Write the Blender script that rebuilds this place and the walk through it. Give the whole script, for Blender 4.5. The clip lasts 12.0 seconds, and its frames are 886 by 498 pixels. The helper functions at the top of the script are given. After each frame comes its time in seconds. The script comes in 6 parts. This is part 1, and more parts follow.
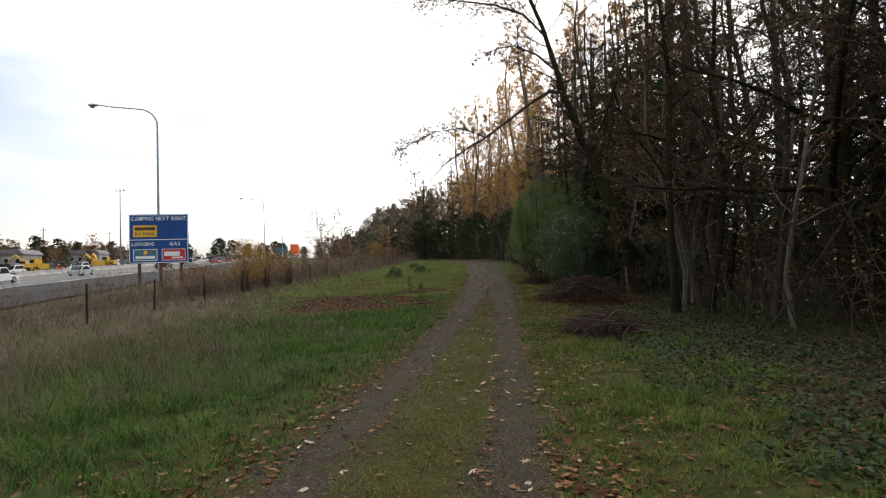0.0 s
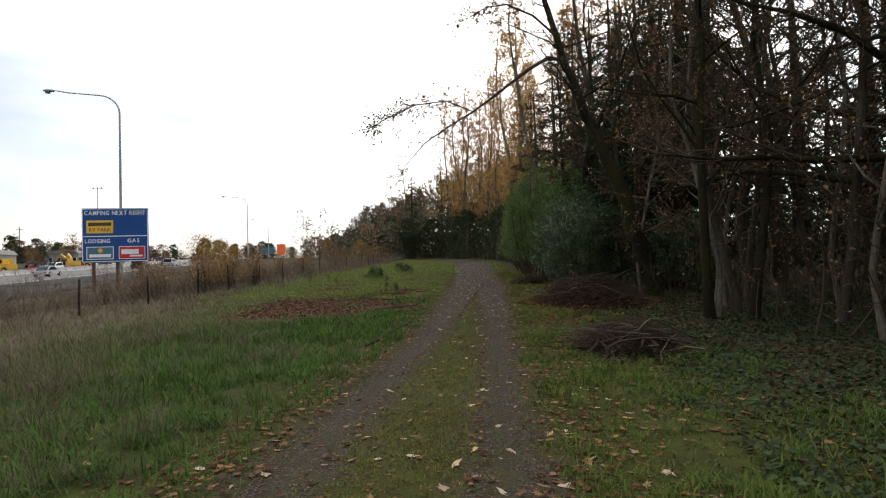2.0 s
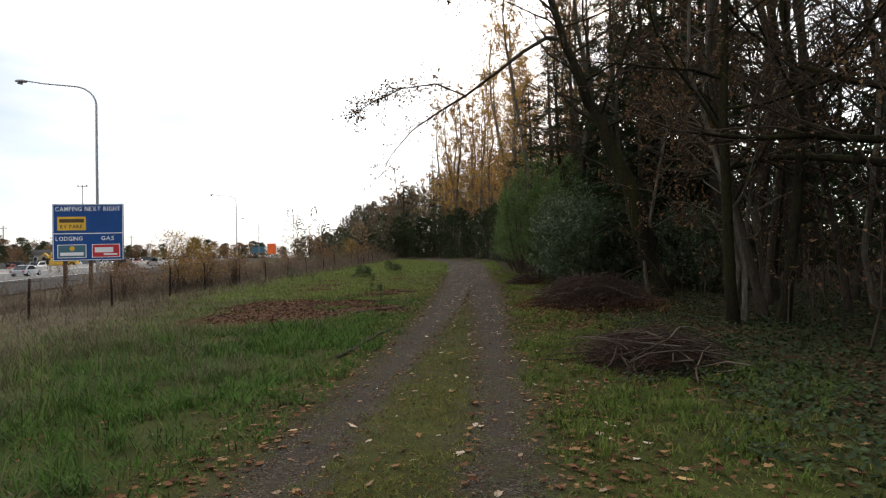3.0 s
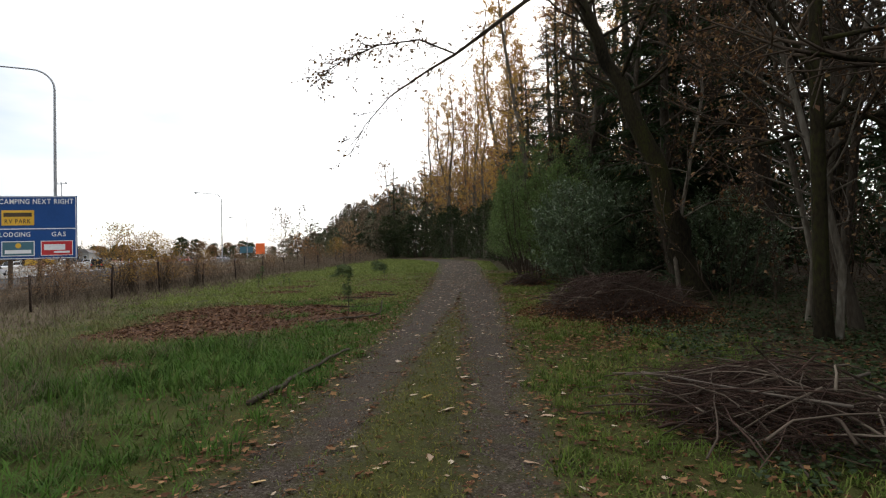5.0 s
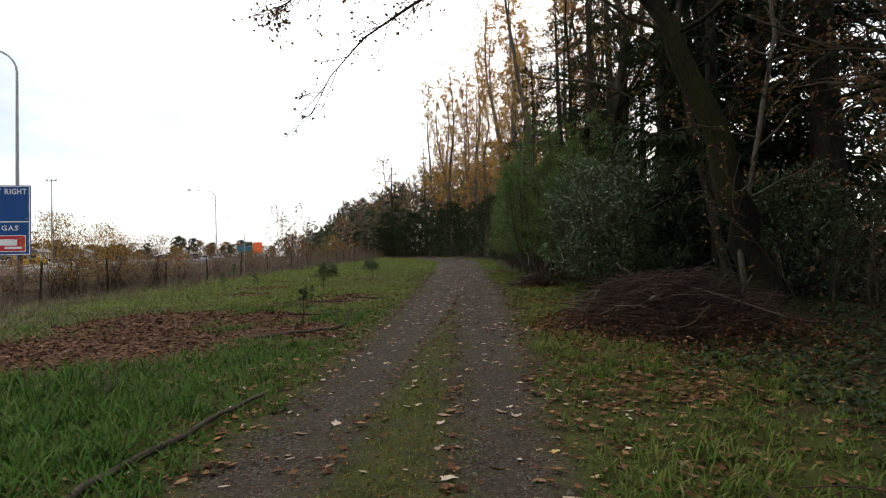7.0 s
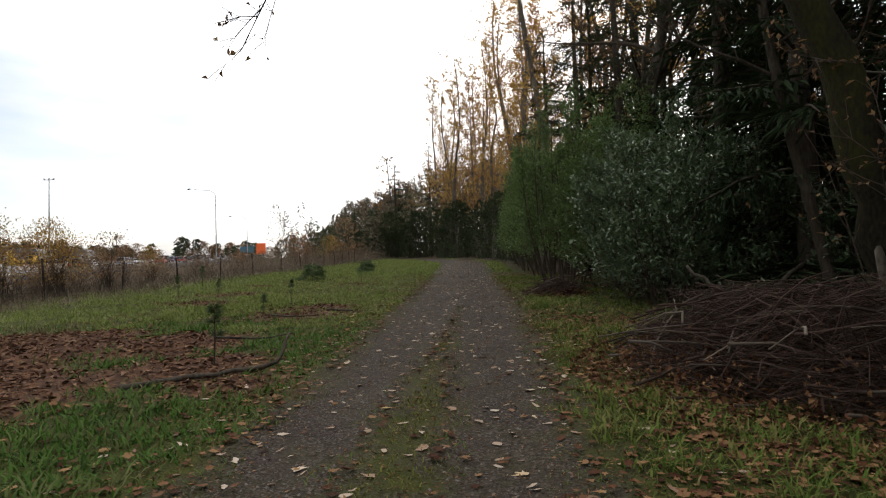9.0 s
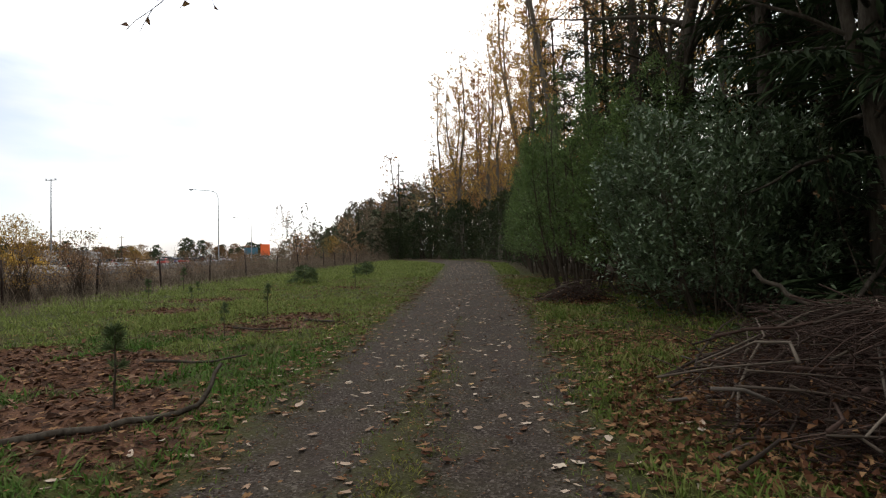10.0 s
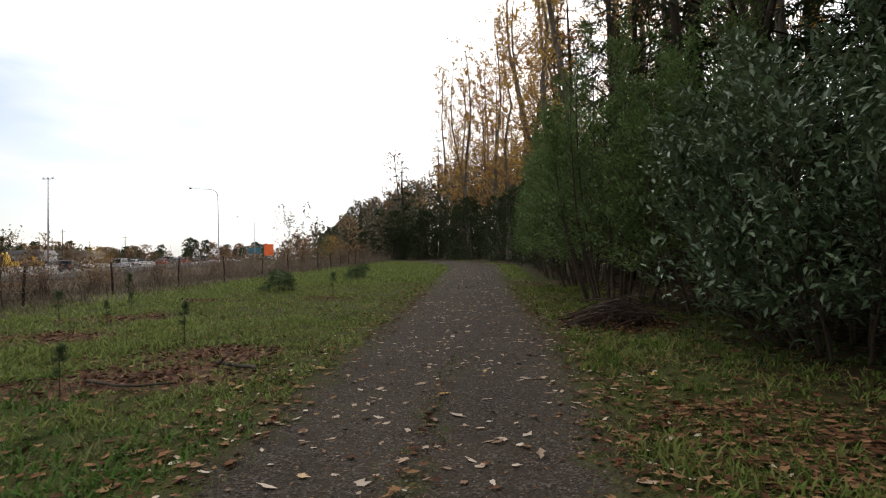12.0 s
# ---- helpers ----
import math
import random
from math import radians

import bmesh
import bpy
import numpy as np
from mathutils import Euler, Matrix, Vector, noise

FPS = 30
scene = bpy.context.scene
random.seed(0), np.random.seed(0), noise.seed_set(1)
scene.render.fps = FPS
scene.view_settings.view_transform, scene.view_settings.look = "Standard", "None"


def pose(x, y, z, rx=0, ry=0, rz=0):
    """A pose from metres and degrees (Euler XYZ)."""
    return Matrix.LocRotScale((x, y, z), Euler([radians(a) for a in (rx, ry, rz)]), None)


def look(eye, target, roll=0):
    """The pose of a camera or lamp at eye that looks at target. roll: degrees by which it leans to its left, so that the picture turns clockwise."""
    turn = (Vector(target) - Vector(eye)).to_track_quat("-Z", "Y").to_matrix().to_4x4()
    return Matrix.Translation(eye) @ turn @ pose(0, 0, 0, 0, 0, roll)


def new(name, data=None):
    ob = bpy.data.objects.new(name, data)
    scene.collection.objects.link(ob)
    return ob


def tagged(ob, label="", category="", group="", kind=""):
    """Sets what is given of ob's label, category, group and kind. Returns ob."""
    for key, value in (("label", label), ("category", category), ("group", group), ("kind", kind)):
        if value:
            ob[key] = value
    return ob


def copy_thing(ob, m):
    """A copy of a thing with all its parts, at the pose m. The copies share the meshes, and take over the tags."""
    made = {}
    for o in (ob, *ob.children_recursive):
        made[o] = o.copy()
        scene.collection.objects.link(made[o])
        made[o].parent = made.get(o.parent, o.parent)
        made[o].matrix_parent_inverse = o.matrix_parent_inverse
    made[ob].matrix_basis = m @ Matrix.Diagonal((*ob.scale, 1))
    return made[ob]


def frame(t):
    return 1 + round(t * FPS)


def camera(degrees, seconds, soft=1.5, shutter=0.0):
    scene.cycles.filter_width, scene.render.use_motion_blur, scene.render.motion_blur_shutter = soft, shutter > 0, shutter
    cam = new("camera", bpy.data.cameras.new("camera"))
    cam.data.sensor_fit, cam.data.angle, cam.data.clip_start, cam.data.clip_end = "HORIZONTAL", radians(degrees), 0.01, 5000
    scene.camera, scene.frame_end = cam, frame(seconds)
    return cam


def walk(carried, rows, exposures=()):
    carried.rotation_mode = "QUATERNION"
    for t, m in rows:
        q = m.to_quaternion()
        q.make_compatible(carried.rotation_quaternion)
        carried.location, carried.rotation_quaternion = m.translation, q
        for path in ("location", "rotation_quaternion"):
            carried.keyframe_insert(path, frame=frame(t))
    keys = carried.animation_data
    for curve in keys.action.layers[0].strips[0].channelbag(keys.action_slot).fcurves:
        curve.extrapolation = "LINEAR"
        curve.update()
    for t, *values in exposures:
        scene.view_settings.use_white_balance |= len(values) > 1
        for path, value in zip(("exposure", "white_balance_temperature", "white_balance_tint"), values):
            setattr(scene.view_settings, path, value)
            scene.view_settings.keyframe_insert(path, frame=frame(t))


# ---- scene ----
cam = camera(77.4, 12.0, soft=1.2)
METRES, EYE, TILT, LEAN, TURN = 22.4, 1.5, 0.0, 0.0, 5.7
ROWS = [
    (0.0, 0.0, 0.0, 0.0, 0.06, 1.92, 1.68),
    (0.5, 0.0041, 0.0419, -0.0021, -0.23, 1.91, 1.74),
    (1.0, 0.0095, 0.0825, -0.0039, -0.4, 1.92, 1.71),
    (1.5, 0.0129, 0.1244, -0.0052, -0.65, 1.87, 1.75),
    (2.0, 0.018, 0.1642, -0.0063, -0.87, 1.94, 1.79),
    (2.5, 0.0209, 0.2045, -0.0071, -1.27, 1.89, 1.72),
    (3.0, 0.0249, 0.2443, -0.0085, -1.6, 1.91, 1.75),
    (5.0, 0.0395, 0.4046, -0.0121, -2.33, 1.94, 1.75),
    (5.5, 0.0426, 0.4455, -0.013, -2.45, 1.89, 1.62),
    (6.0, 0.0474, 0.488, -0.0134, -2.33, 1.9, 1.72),
    (6.5, 0.0517, 0.5275, -0.0144, -2.36, 1.93, 1.61),
    (7.0, 0.0576, 0.5705, -0.016, -2.17, 1.93, 1.7),
    (9.0, 0.0747, 0.7384, -0.0142, -1.47, 2.1, 1.6),
    (9.5, 0.0802, 0.7806, -0.0131, -1.14, 2.21, 1.55),
    (10.0, 0.084, 0.8248, -0.0123, -0.87, 2.24, 1.56),
    (10.5, 0.0883, 0.867, -0.0098, -0.68, 2.24, 1.46),
    (11.0, 0.0907, 0.9105, -0.0081, -0.46, 2.26, 1.5),
    (11.5, 0.0966, 0.9518, -0.0041, -0.25, 2.38, 1.62),
    (12.0, 0.0998, 0.9939, -0.0031, -0.12, 2.22, 1.58),
]
walk(cam, [(t, pose(0, 0, EYE, TILT, LEAN, TURN) @ pose(METRES * x, METRES * y, METRES * z, 90 + pitch, roll, yaw)) for t, x, y, z, yaw, pitch, roll in ROWS])

# ---- world and light ----
world = bpy.data.worlds.new("overcast_sky")
scene.world = world
world.use_nodes = True
wn, wl = world.node_tree.nodes, world.node_tree.links
wn.clear()
SUN_EL, SUN_AZ = 24.0, 12.0          # degrees above the horizon, degrees right of the trail's direction
sky = wn.new("ShaderNodeTexSky")
sky.sky_type = "NISHITA"
sky.sun_disc = False
sky.sun_elevation, sky.sun_rotation = radians(SUN_EL), radians(SUN_AZ)
sky_gain = wn.new("ShaderNodeVectorMath")
sky_gain.operation = "SCALE"
sky_gain.inputs["Scale"].default_value = 0.17
wl.new(sky.outputs[0], sky_gain.inputs[0])
tc = wn.new("ShaderNodeTexCoord")
stretch = wn.new("ShaderNodeMapping")
stretch.inputs["Scale"].default_value = (1.2, 1.2, 4.5)
wl.new(tc.outputs["Generated"], stretch.inputs[0])
cloud = wn.new("ShaderNodeTexNoise")
cloud.inputs["Scale"].default_value, cloud.inputs["Detail"].default_value = 1.7, 6.0
wl.new(stretch.outputs[0], cloud.inputs["Vector"])
cover = wn.new("ShaderNodeMapRange")
cover.inputs["From Min"].default_value, cover.inputs["From Max"].default_value = 0.37, 0.61
cover.inputs["To Min"].default_value, cover.inputs["To Max"].default_value = 0.34, 1.0
wl.new(cloud.outputs["Fac"], cover.inputs["Value"])
# thin cloud is brightest round the hidden sun
sun_dir = wn.new("ShaderNodeVectorMath")
sun_dir.operation = "DOT_PRODUCT"
sun_dir.inputs[1].default_value = (math.sin(radians(SUN_AZ)) * math.cos(radians(SUN_EL)), math.cos(radians(SUN_AZ)) * math.cos(radians(SUN_EL)), math.sin(radians(SUN_EL)))
wl.new(tc.outputs["Generated"], sun_dir.inputs[0])
glow = wn.new("ShaderNodeMapRange")
glow.interpolation_type = "SMOOTHSTEP"
glow.inputs["From Min"].default_value, glow.inputs["From Max"].default_value = 0.35, 0.97
glow.inputs["To Min"].default_value, glow.inputs["To Max"].default_value = 0.75, 1.75
wl.new(sun_dir.outputs["Value"], glow.inputs["Value"])
white = wn.new("ShaderNodeVectorMath")
white.operation = "SCALE"
white.inputs[0].default_value = (1.0, 0.985, 0.975)
# an overcast sky is brighter overhead than at the horizon
up = wn.new("ShaderNodeSeparateXYZ")
wl.new(tc.outputs["Generated"], up.inputs[0])
zenith = wn.new("ShaderNodeMapRange")
zenith.inputs["From Min"].default_value, zenith.inputs["From Max"].default_value = 0.25, 1.0
zenith.inputs["To Min"].default_value, zenith.inputs["To Max"].default_value = 1.0, 3.3
wl.new(up.outputs["Z"], zenith.inputs["Value"])
level = wn.new("ShaderNodeMath")
level.operation = "MULTIPLY"
wl.new(glow.outputs[0], level.inputs[0])
wl.new(zenith.outputs[0], level.inputs[1])
wl.new(level.outputs[0], white.inputs["Scale"])
blend = wn.new("ShaderNodeMix")
blend.data_type = "RGBA"
wl.new(cover.outputs[0], blend.inputs[0])
wl.new(sky_gain.outputs[0], blend.inputs[6])
wl.new(white.outputs[0], blend.inputs[7])
bg = wn.new("ShaderNodeBackground")
bg.inputs["Strength"].default_value = 1.0
wl.new(blend.outputs[2], bg.inputs["Color"])
wout = wn.new("ShaderNodeOutputWorld")
wl.new(bg.outputs[0], wout.inputs[0])

sun = new("sun", bpy.data.lights.new("sun", "SUN"))
sun.data.energy, sun.data.angle, sun.data.color = 0.5, radians(14), (1.0, 0.93, 0.84)
sun.matrix_world = look((0, 0, 60), (-60 * math.sin(radians(SUN_AZ)), -60 * math.cos(radians(SUN_AZ)), 60 - 60 * math.tan(radians(SUN_EL))))

# ---- materials ----


def shade(name, colors, scale=6.0, fine=60.0, rough=0.8, bump=0.3, metal=0.0, island=0.0, through_light=0.0, spec=0.3, stretch_z=1.0, world_space=True, per_object=0.0, tint=0.0):
    """A surface of two or three colours mixed by a coarse and a fine noise, with fine relief."""
    m = bpy.data.materials.new(name)
    m.use_nodes = True
    n, l = m.node_tree.nodes, m.node_tree.links
    bsdf = n["Principled BSDF"]
    bsdf.inputs["Roughness"].default_value = rough
    bsdf.inputs["Metallic"].default_value = metal
    bsdf.inputs["Specular IOR Level"].default_value = spec
    co = n.new("ShaderNodeTexCoord")
    mp = n.new("ShaderNodeMapping")
    mp.inputs["Scale"].default_value = (1, 1, stretch_z)
    if world_space:
        geo = n.new("ShaderNodeNewGeometry")
        l.new(geo.outputs["Position"], mp.inputs[0])
    else:
        l.new(co.outputs["Object"], mp.inputs[0])
    a = n.new("ShaderNodeTexNoise")
    a.inputs["Scale"].default_value, a.inputs["Detail"].default_value = scale, 4
    b = n.new("ShaderNodeTexNoise")
    b.inputs["Scale"].default_value, b.inputs["Detail"].default_value = fine, 3
    l.new(mp.outputs[0], a.inputs["Vector"])
    l.new(mp.outputs[0], b.inputs["Vector"])
    add = n.new("ShaderNodeMath")
    add.operation = "MULTIPLY_ADD"
    add.inputs[1].default_value = 0.55
    l.new(a.outputs["Fac"], add.inputs[0])
    mul = n.new("ShaderNodeMath")
    mul.operation = "MULTIPLY"
    mul.inputs[1].default_value = 0.45
    l.new(b.outputs["Fac"], mul.inputs[0])
    l.new(mul.outputs[0], add.inputs[2])
    value = add.outputs[0]
    for on, source in ((island, "island"), (per_object, "object"), (tint, "tint")):
        if on:
            if source == "island":
                g2 = n.new("ShaderNodeNewGeometry")
                rnd = g2.outputs["Random Per Island"]
            elif source == "tint":
                g2 = n.new("ShaderNodeAttribute")
                g2.attribute_name = "tint"
                rnd = g2.outputs["Fac"]
            else:
                g2 = n.new("ShaderNodeObjectInfo")
                rnd = g2.outputs["Random"]
            mx = n.new("ShaderNodeMix")
            mx.inputs[0].default_value = on
            l.new(value, mx.inputs[2])
            l.new(rnd, mx.inputs[3])
            value = mx.outputs[0]
    ramp = n.new("ShaderNodeValToRGB")
    els = ramp.color_ramp.elements
    lo, hi = (0.05, 0.95) if (island or per_object or tint) else (0.32, 0.68)
    els[0].position, els[1].position = lo, hi
    els[0].color, els[1].color = (*colors[0], 1), (*colors[-1], 1)
    for i, c in enumerate(colors[1:-1]):
        e = els.new(lo + (hi - lo) * (i + 1) / (len(colors) - 1))
        e.color = (*c, 1)
    l.new(value, ramp.inputs[0])
    l.new(ramp.outputs[0], bsdf.inputs["Base Color"])
    if bump:
        bp = n.new("ShaderNodeBump")
        bp.inputs["Strength"].default_value, bp.inputs["Distance"].default_value = bump, 0.02
        l.new(b.outputs["Fac"], bp.inputs["Height"])
        l.new(bp.outputs[0], bsdf.inputs["Normal"])
    if through_light:
        tr = n.new("ShaderNodeBsdfTranslucent")
        l.new(ramp.outputs[0], tr.inputs["Color"])
        mixs = n.new("ShaderNodeMixShader")
        mixs.inputs[0].default_value = through_light
        l.new(bsdf.outputs[0], mixs.inputs[1])
        l.new(tr.outputs[0], mixs.inputs[2])
        l.new(mixs.outputs[0], n["Material Output"].inputs["Surface"])
    return m


BARK = shade("grey_brown_bark", [(0.022, 0.017, 0.012), (0.052, 0.042, 0.031), (0.085, 0.073, 0.056)], 3, 28, 0.95, 0.9, stretch_z=0.25, spec=0.1)
MOSSY = shade("mossy_bark", [(0.008, 0.007, 0.005), (0.024, 0.02, 0.012), (0.036, 0.038, 0.011)], 1.6, 22, 0.97, 1.0, stretch_z=0.4, spec=0.06)
PALE_BARK = shade("pale_bark", [(0.055, 0.045, 0.034), (0.11, 0.094, 0.072), (0.2, 0.18, 0.15)], 2.5, 20, 0.9, 0.5, stretch_z=0.3, spec=0.1)
TWIG = shade("twig_bark", [(0.03, 0.022, 0.016), (0.08, 0.06, 0.042)], 2, 25, 0.9, 0.2, spec=0.1)
TWIG_PALE = shade("weathered_twig", [(0.022, 0.016, 0.012), (0.05, 0.037, 0.028), (0.085, 0.066, 0.05), (0.17, 0.14, 0.108)], 2, 25, 0.9, 0.4, per_object=0.75, spec=0.08)
TWIG_RED = shade("brown_twig", [(0.014, 0.009, 0.007), (0.042, 0.025, 0.019), (0.1, 0.066, 0.05)], 3, 25, 0.9, 0.2, island=0.7, spec=0.1)
LEAF_BROWN = shade("brown_leaves", [(0.07, 0.035, 0.02), (0.16, 0.085, 0.04), (0.3, 0.19, 0.08)], 3, 30, 0.75, 0.1, island=0.7, through_light=0.25)
LEAF_YELLOW = shade("yellow_leaves", [(0.26, 0.14, 0.035), (0.46, 0.27, 0.06), (0.6, 0.4, 0.1)], 2, 30, 0.75, 0.1, island=0.6, through_light=0.55, spec=0.1)
LEAF_OLIVE = shade("olive_gold_leaves", [(0.12, 0.075, 0.022), (0.27, 0.165, 0.042), (0.42, 0.26, 0.06)], 2, 30, 0.75, 0.1, island=0.6, through_light=0.45, spec=0.1)
TWIG_GREY = shade("bleached_twig", [(0.055, 0.045, 0.036), (0.1, 0.083, 0.067), (0.18, 0.15, 0.125)], 2, 25, 0.9, 0.4, per_object=0.5, spec=0.08)
LEAF_RUST = shade("rust_leaves", [(0.16, 0.075, 0.03), (0.36, 0.17, 0.055), (0.45, 0.27, 0.09)], 2, 30, 0.75, 0.1, island=0.6, through_light=0.5, spec=0.1)
LEAF_LAUREL = shade("laurel_leaves", [(0.042, 0.066, 0.03), (0.085, 0.13, 0.058), (0.165, 0.21, 0.12)], 2, 30, 0.42, 0.05, island=0.6, through_light=0.15, spec=0.5)
LEAF_GREEN = shade("evergreen_leaves", [(0.045, 0.075, 0.025), (0.1, 0.155, 0.045), (0.175, 0.235, 0.075)], 1.5, 30, 0.55, 0.05, island=0.6, through_light=0.28, spec=0.25)
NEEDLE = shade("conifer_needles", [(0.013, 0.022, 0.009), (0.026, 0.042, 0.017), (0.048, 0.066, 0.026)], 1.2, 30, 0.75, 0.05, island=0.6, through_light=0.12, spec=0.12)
# paler than NEEDLE: the haze of distance is part of this colour
NEEDLE_FAR = shade("hazed_far_needles", [(0.022, 0.034, 0.016), (0.04, 0.055, 0.024), (0.07, 0.072, 0.032)], 0.4, 9, 0.85, 0.0, island=0.5, per_object=0.3, spec=0.1)
# woodland tones lightened to put distance haze into the colour
SLOPE = shade("hazed_mixed_woods", [(0.045, 0.058, 0.036), (0.075, 0.085, 0.048), (0.13, 0.105, 0.072), (0.22, 0.16, 0.11), (0.34, 0.22, 0.1)], 0.07, 0.6, 0.9, 0.0, island=0.25, tint=0.68, spec=0.05)
SEEDLING = shade("seedling_needles", [(0.045, 0.065, 0.028), (0.085, 0.12, 0.05), (0.14, 0.18, 0.08)], 4, 30, 0.75, 0.0, island=0.6, through_light=0.25, spec=0.1)
IVY = shade("ivy_leaves", [(0.008, 0.014, 0.005), (0.02, 0.038, 0.011), (0.048, 0.07, 0.022)], 1.1, 30, 0.65, 0.05, island=0.6, through_light=0.1, spec=0.16)
GRASS = shade("meadow_grass", [(0.012, 0.018, 0.006), (0.03, 0.062, 0.013), (0.06, 0.125, 0.02), (0.095, 0.12, 0.036), (0.18, 0.145, 0.08)], 1.1, 7, 0.8, 0.0, island=0.25, tint=0.7, through_light=0.2, spec=0.08)
# olive grass, lightened further to stand for its backlit, grazing view
GRASS_FAR = shade("olive_meadow_grass", [(0.06, 0.058, 0.02), (0.105, 0.135, 0.034), (0.165, 0.2, 0.055), (0.29, 0.235, 0.12)], 0.6, 5, 0.85, 0.0, island=0.5, through_light=0.3, spec=0.08)
GRASS_WAY = shade("wayside_grass", [(0.018, 0.02, 0.006), (0.044, 0.066, 0.013), (0.086, 0.13, 0.023), (0.14, 0.145, 0.042), (0.2, 0.16, 0.072)], 1.4, 8, 0.8, 0.0, island=0.25, tint=0.68, through_light=0.22, spec=0.08)
GRASS_STRIP = shade("short_mossy_grass", [(0.055, 0.05, 0.014), (0.11, 0.115, 0.024), (0.19, 0.18, 0.048)], 1.2, 12, 0.85, 0.0, island=0.55, through_light=0.2, spec=0.08)
GRASS_DRY = shade("dry_grass", [(0.045, 0.035, 0.024), (0.1, 0.08, 0.056), (0.2, 0.165, 0.118)], 0.5, 12, 0.85, 0.0, island=0.6, through_light=0.2, spec=0.08)
LITTER = shade("fallen_leaves", [(0.035, 0.015, 0.009), (0.085, 0.036, 0.018), (0.15, 0.075, 0.036), (0.29, 0.17, 0.08)], 0.9, 40, 0.85, 0.2, island=0.8, through_light=0.08, spec=0.08)
LITTER_PALE = shade("pale_fallen_leaves", [(0.16, 0.085, 0.045), (0.34, 0.25, 0.175), (0.5, 0.42, 0.33)], 3, 60, 0.7, 0.15, island=0.8, through_light=0.1, spec=0.12)
LEAF_SOLO = shade("curled_fallen_leaf", [(0.15, 0.07, 0.035), (0.3, 0.2, 0.13), (0.45, 0.37, 0.29), (0.4, 0.24, 0.05)], 9, 60, 0.7, 0.2, per_object=0.85, world_space=False, spec=0.12)
CHIPS = shade("bark_chips", [(0.022, 0.012, 0.008), (0.07, 0.035, 0.021), (0.14, 0.074, 0.042), (0.26, 0.17, 0.115)], 1.0, 40, 0.9, 0.2, island=0.7, spec=0.08)
STONE = shade("crushed_stone", [(0.017, 0.013, 0.011), (0.048, 0.039, 0.033), (0.14, 0.12, 0.104)], 5, 60, 0.85, 0.2, island=0.85, spec=0.1)
CONCRETE = shade("concrete_lane", [(0.12, 0.117, 0.11), (0.165, 0.16, 0.152), (0.21, 0.205, 0.195)], 0.15, 6, 1.0, 0.15, spec=0.02)
ASPHALT = shade("asphalt_shoulder", [(0.035, 0.034, 0.033), (0.06, 0.058, 0.056), (0.085, 0.083, 0.08)], 0.3, 14, 1.0, 0.2, spec=0.02)
BARRIER = shade("barrier_concrete", [(0.26, 0.25, 0.23), (0.37, 0.355, 0.33), (0.44, 0.42, 0.39)], 0.5, 9, 0.85, 0.2)
LANE_PAINT = shade("lane_paint", [(0.6, 0.6, 0.58), (0.8, 0.8, 0.78)], 1, 14, 0.6, 0.05)
STEEL = shade("galvanised_steel", [(0.24, 0.25, 0.26), (0.36, 0.37, 0.38)], 2, 30, 0.5, 0.05, metal=0.6)
RUST_STEEL = shade("rusty_steel_post", [(0.018, 0.014, 0.012), (0.045, 0.03, 0.023)], 4, 40, 0.9, 0.3, spec=0.1)
WOOD_POST = shade("weathered_wood_post", [(0.05, 0.037, 0.028), (0.1, 0.075, 0.055)], 3, 30, 0.9, 0.4, stretch_z=0.2, spec=0.1)
SIGN_BLUE = shade("blue_sign_sheeting", [(0.01, 0.055, 0.2), (0.015, 0.075, 0.26)], 0.8, 12, 0.55, 0.03, spec=0.2)
SIGN_WHITE = shade("white_sign_sheeting", [(0.66, 0.68, 0.7), (0.8, 0.8, 0.8)], 1, 12, 0.5, 0.03)
SIGN_YELLOW = shade("yellow_sign_panel", [(0.62, 0.36, 0.03), (0.75, 0.45, 0.05)], 1, 12, 0.5, 0.03)
SIGN_RED = shade("red_sign_panel", [(0.4, 0.02, 0.025), (0.52, 0.035, 0.04)], 1, 12, 0.5, 0.03)
SIGN_TEAL = shade("grey_green_sign_panel", [(0.045, 0.12, 0.16), (0.065, 0.16, 0.2)], 1, 12, 0.5, 0.03)
SIGN_DARK = shade("dark_lettering", [(0.05, 0.035, 0.02), (0.09, 0.06, 0.03)], 1, 12, 0.6, 0.0)
ORANGE = shade("orange_sign_fabric", [(0.8, 0.13, 0.03), (0.95, 0.19, 0.05)], 1, 8, 0.6, 0.05)
MACHINE = shade("yellow_machine_paint", [(0.5, 0.3, 0.03), (0.66, 0.42, 0.06)], 0.8, 9, 0.5, 0.05)
RUBBER = shade("black_rubber", [(0.012, 0.012, 0.013), (0.03, 0.03, 0.03)], 3, 30, 0.85, 0.1)
GLASS_DARK = shade("dark_car_glass", [(0.012, 0.015, 0.018), (0.03, 0.035, 0.04)], 1, 5, 0.12, 0.0, spec=0.6)
RIM = shade("alloy_rim", [(0.35, 0.35, 0.36), (0.5, 0.5, 0.5)], 3, 20, 0.35, 0.0, metal=0.8)
LAMP_RED = shade("red_tail_lamp", [(0.35, 0.01, 0.01), (0.5, 0.02, 0.02)], 3, 20, 0.3, 0.0)
LAMP_CLEAR = shade("clear_headlamp", [(0.6, 0.62, 0.65), (0.8, 0.8, 0.82)], 3, 20, 0.2, 0.0)
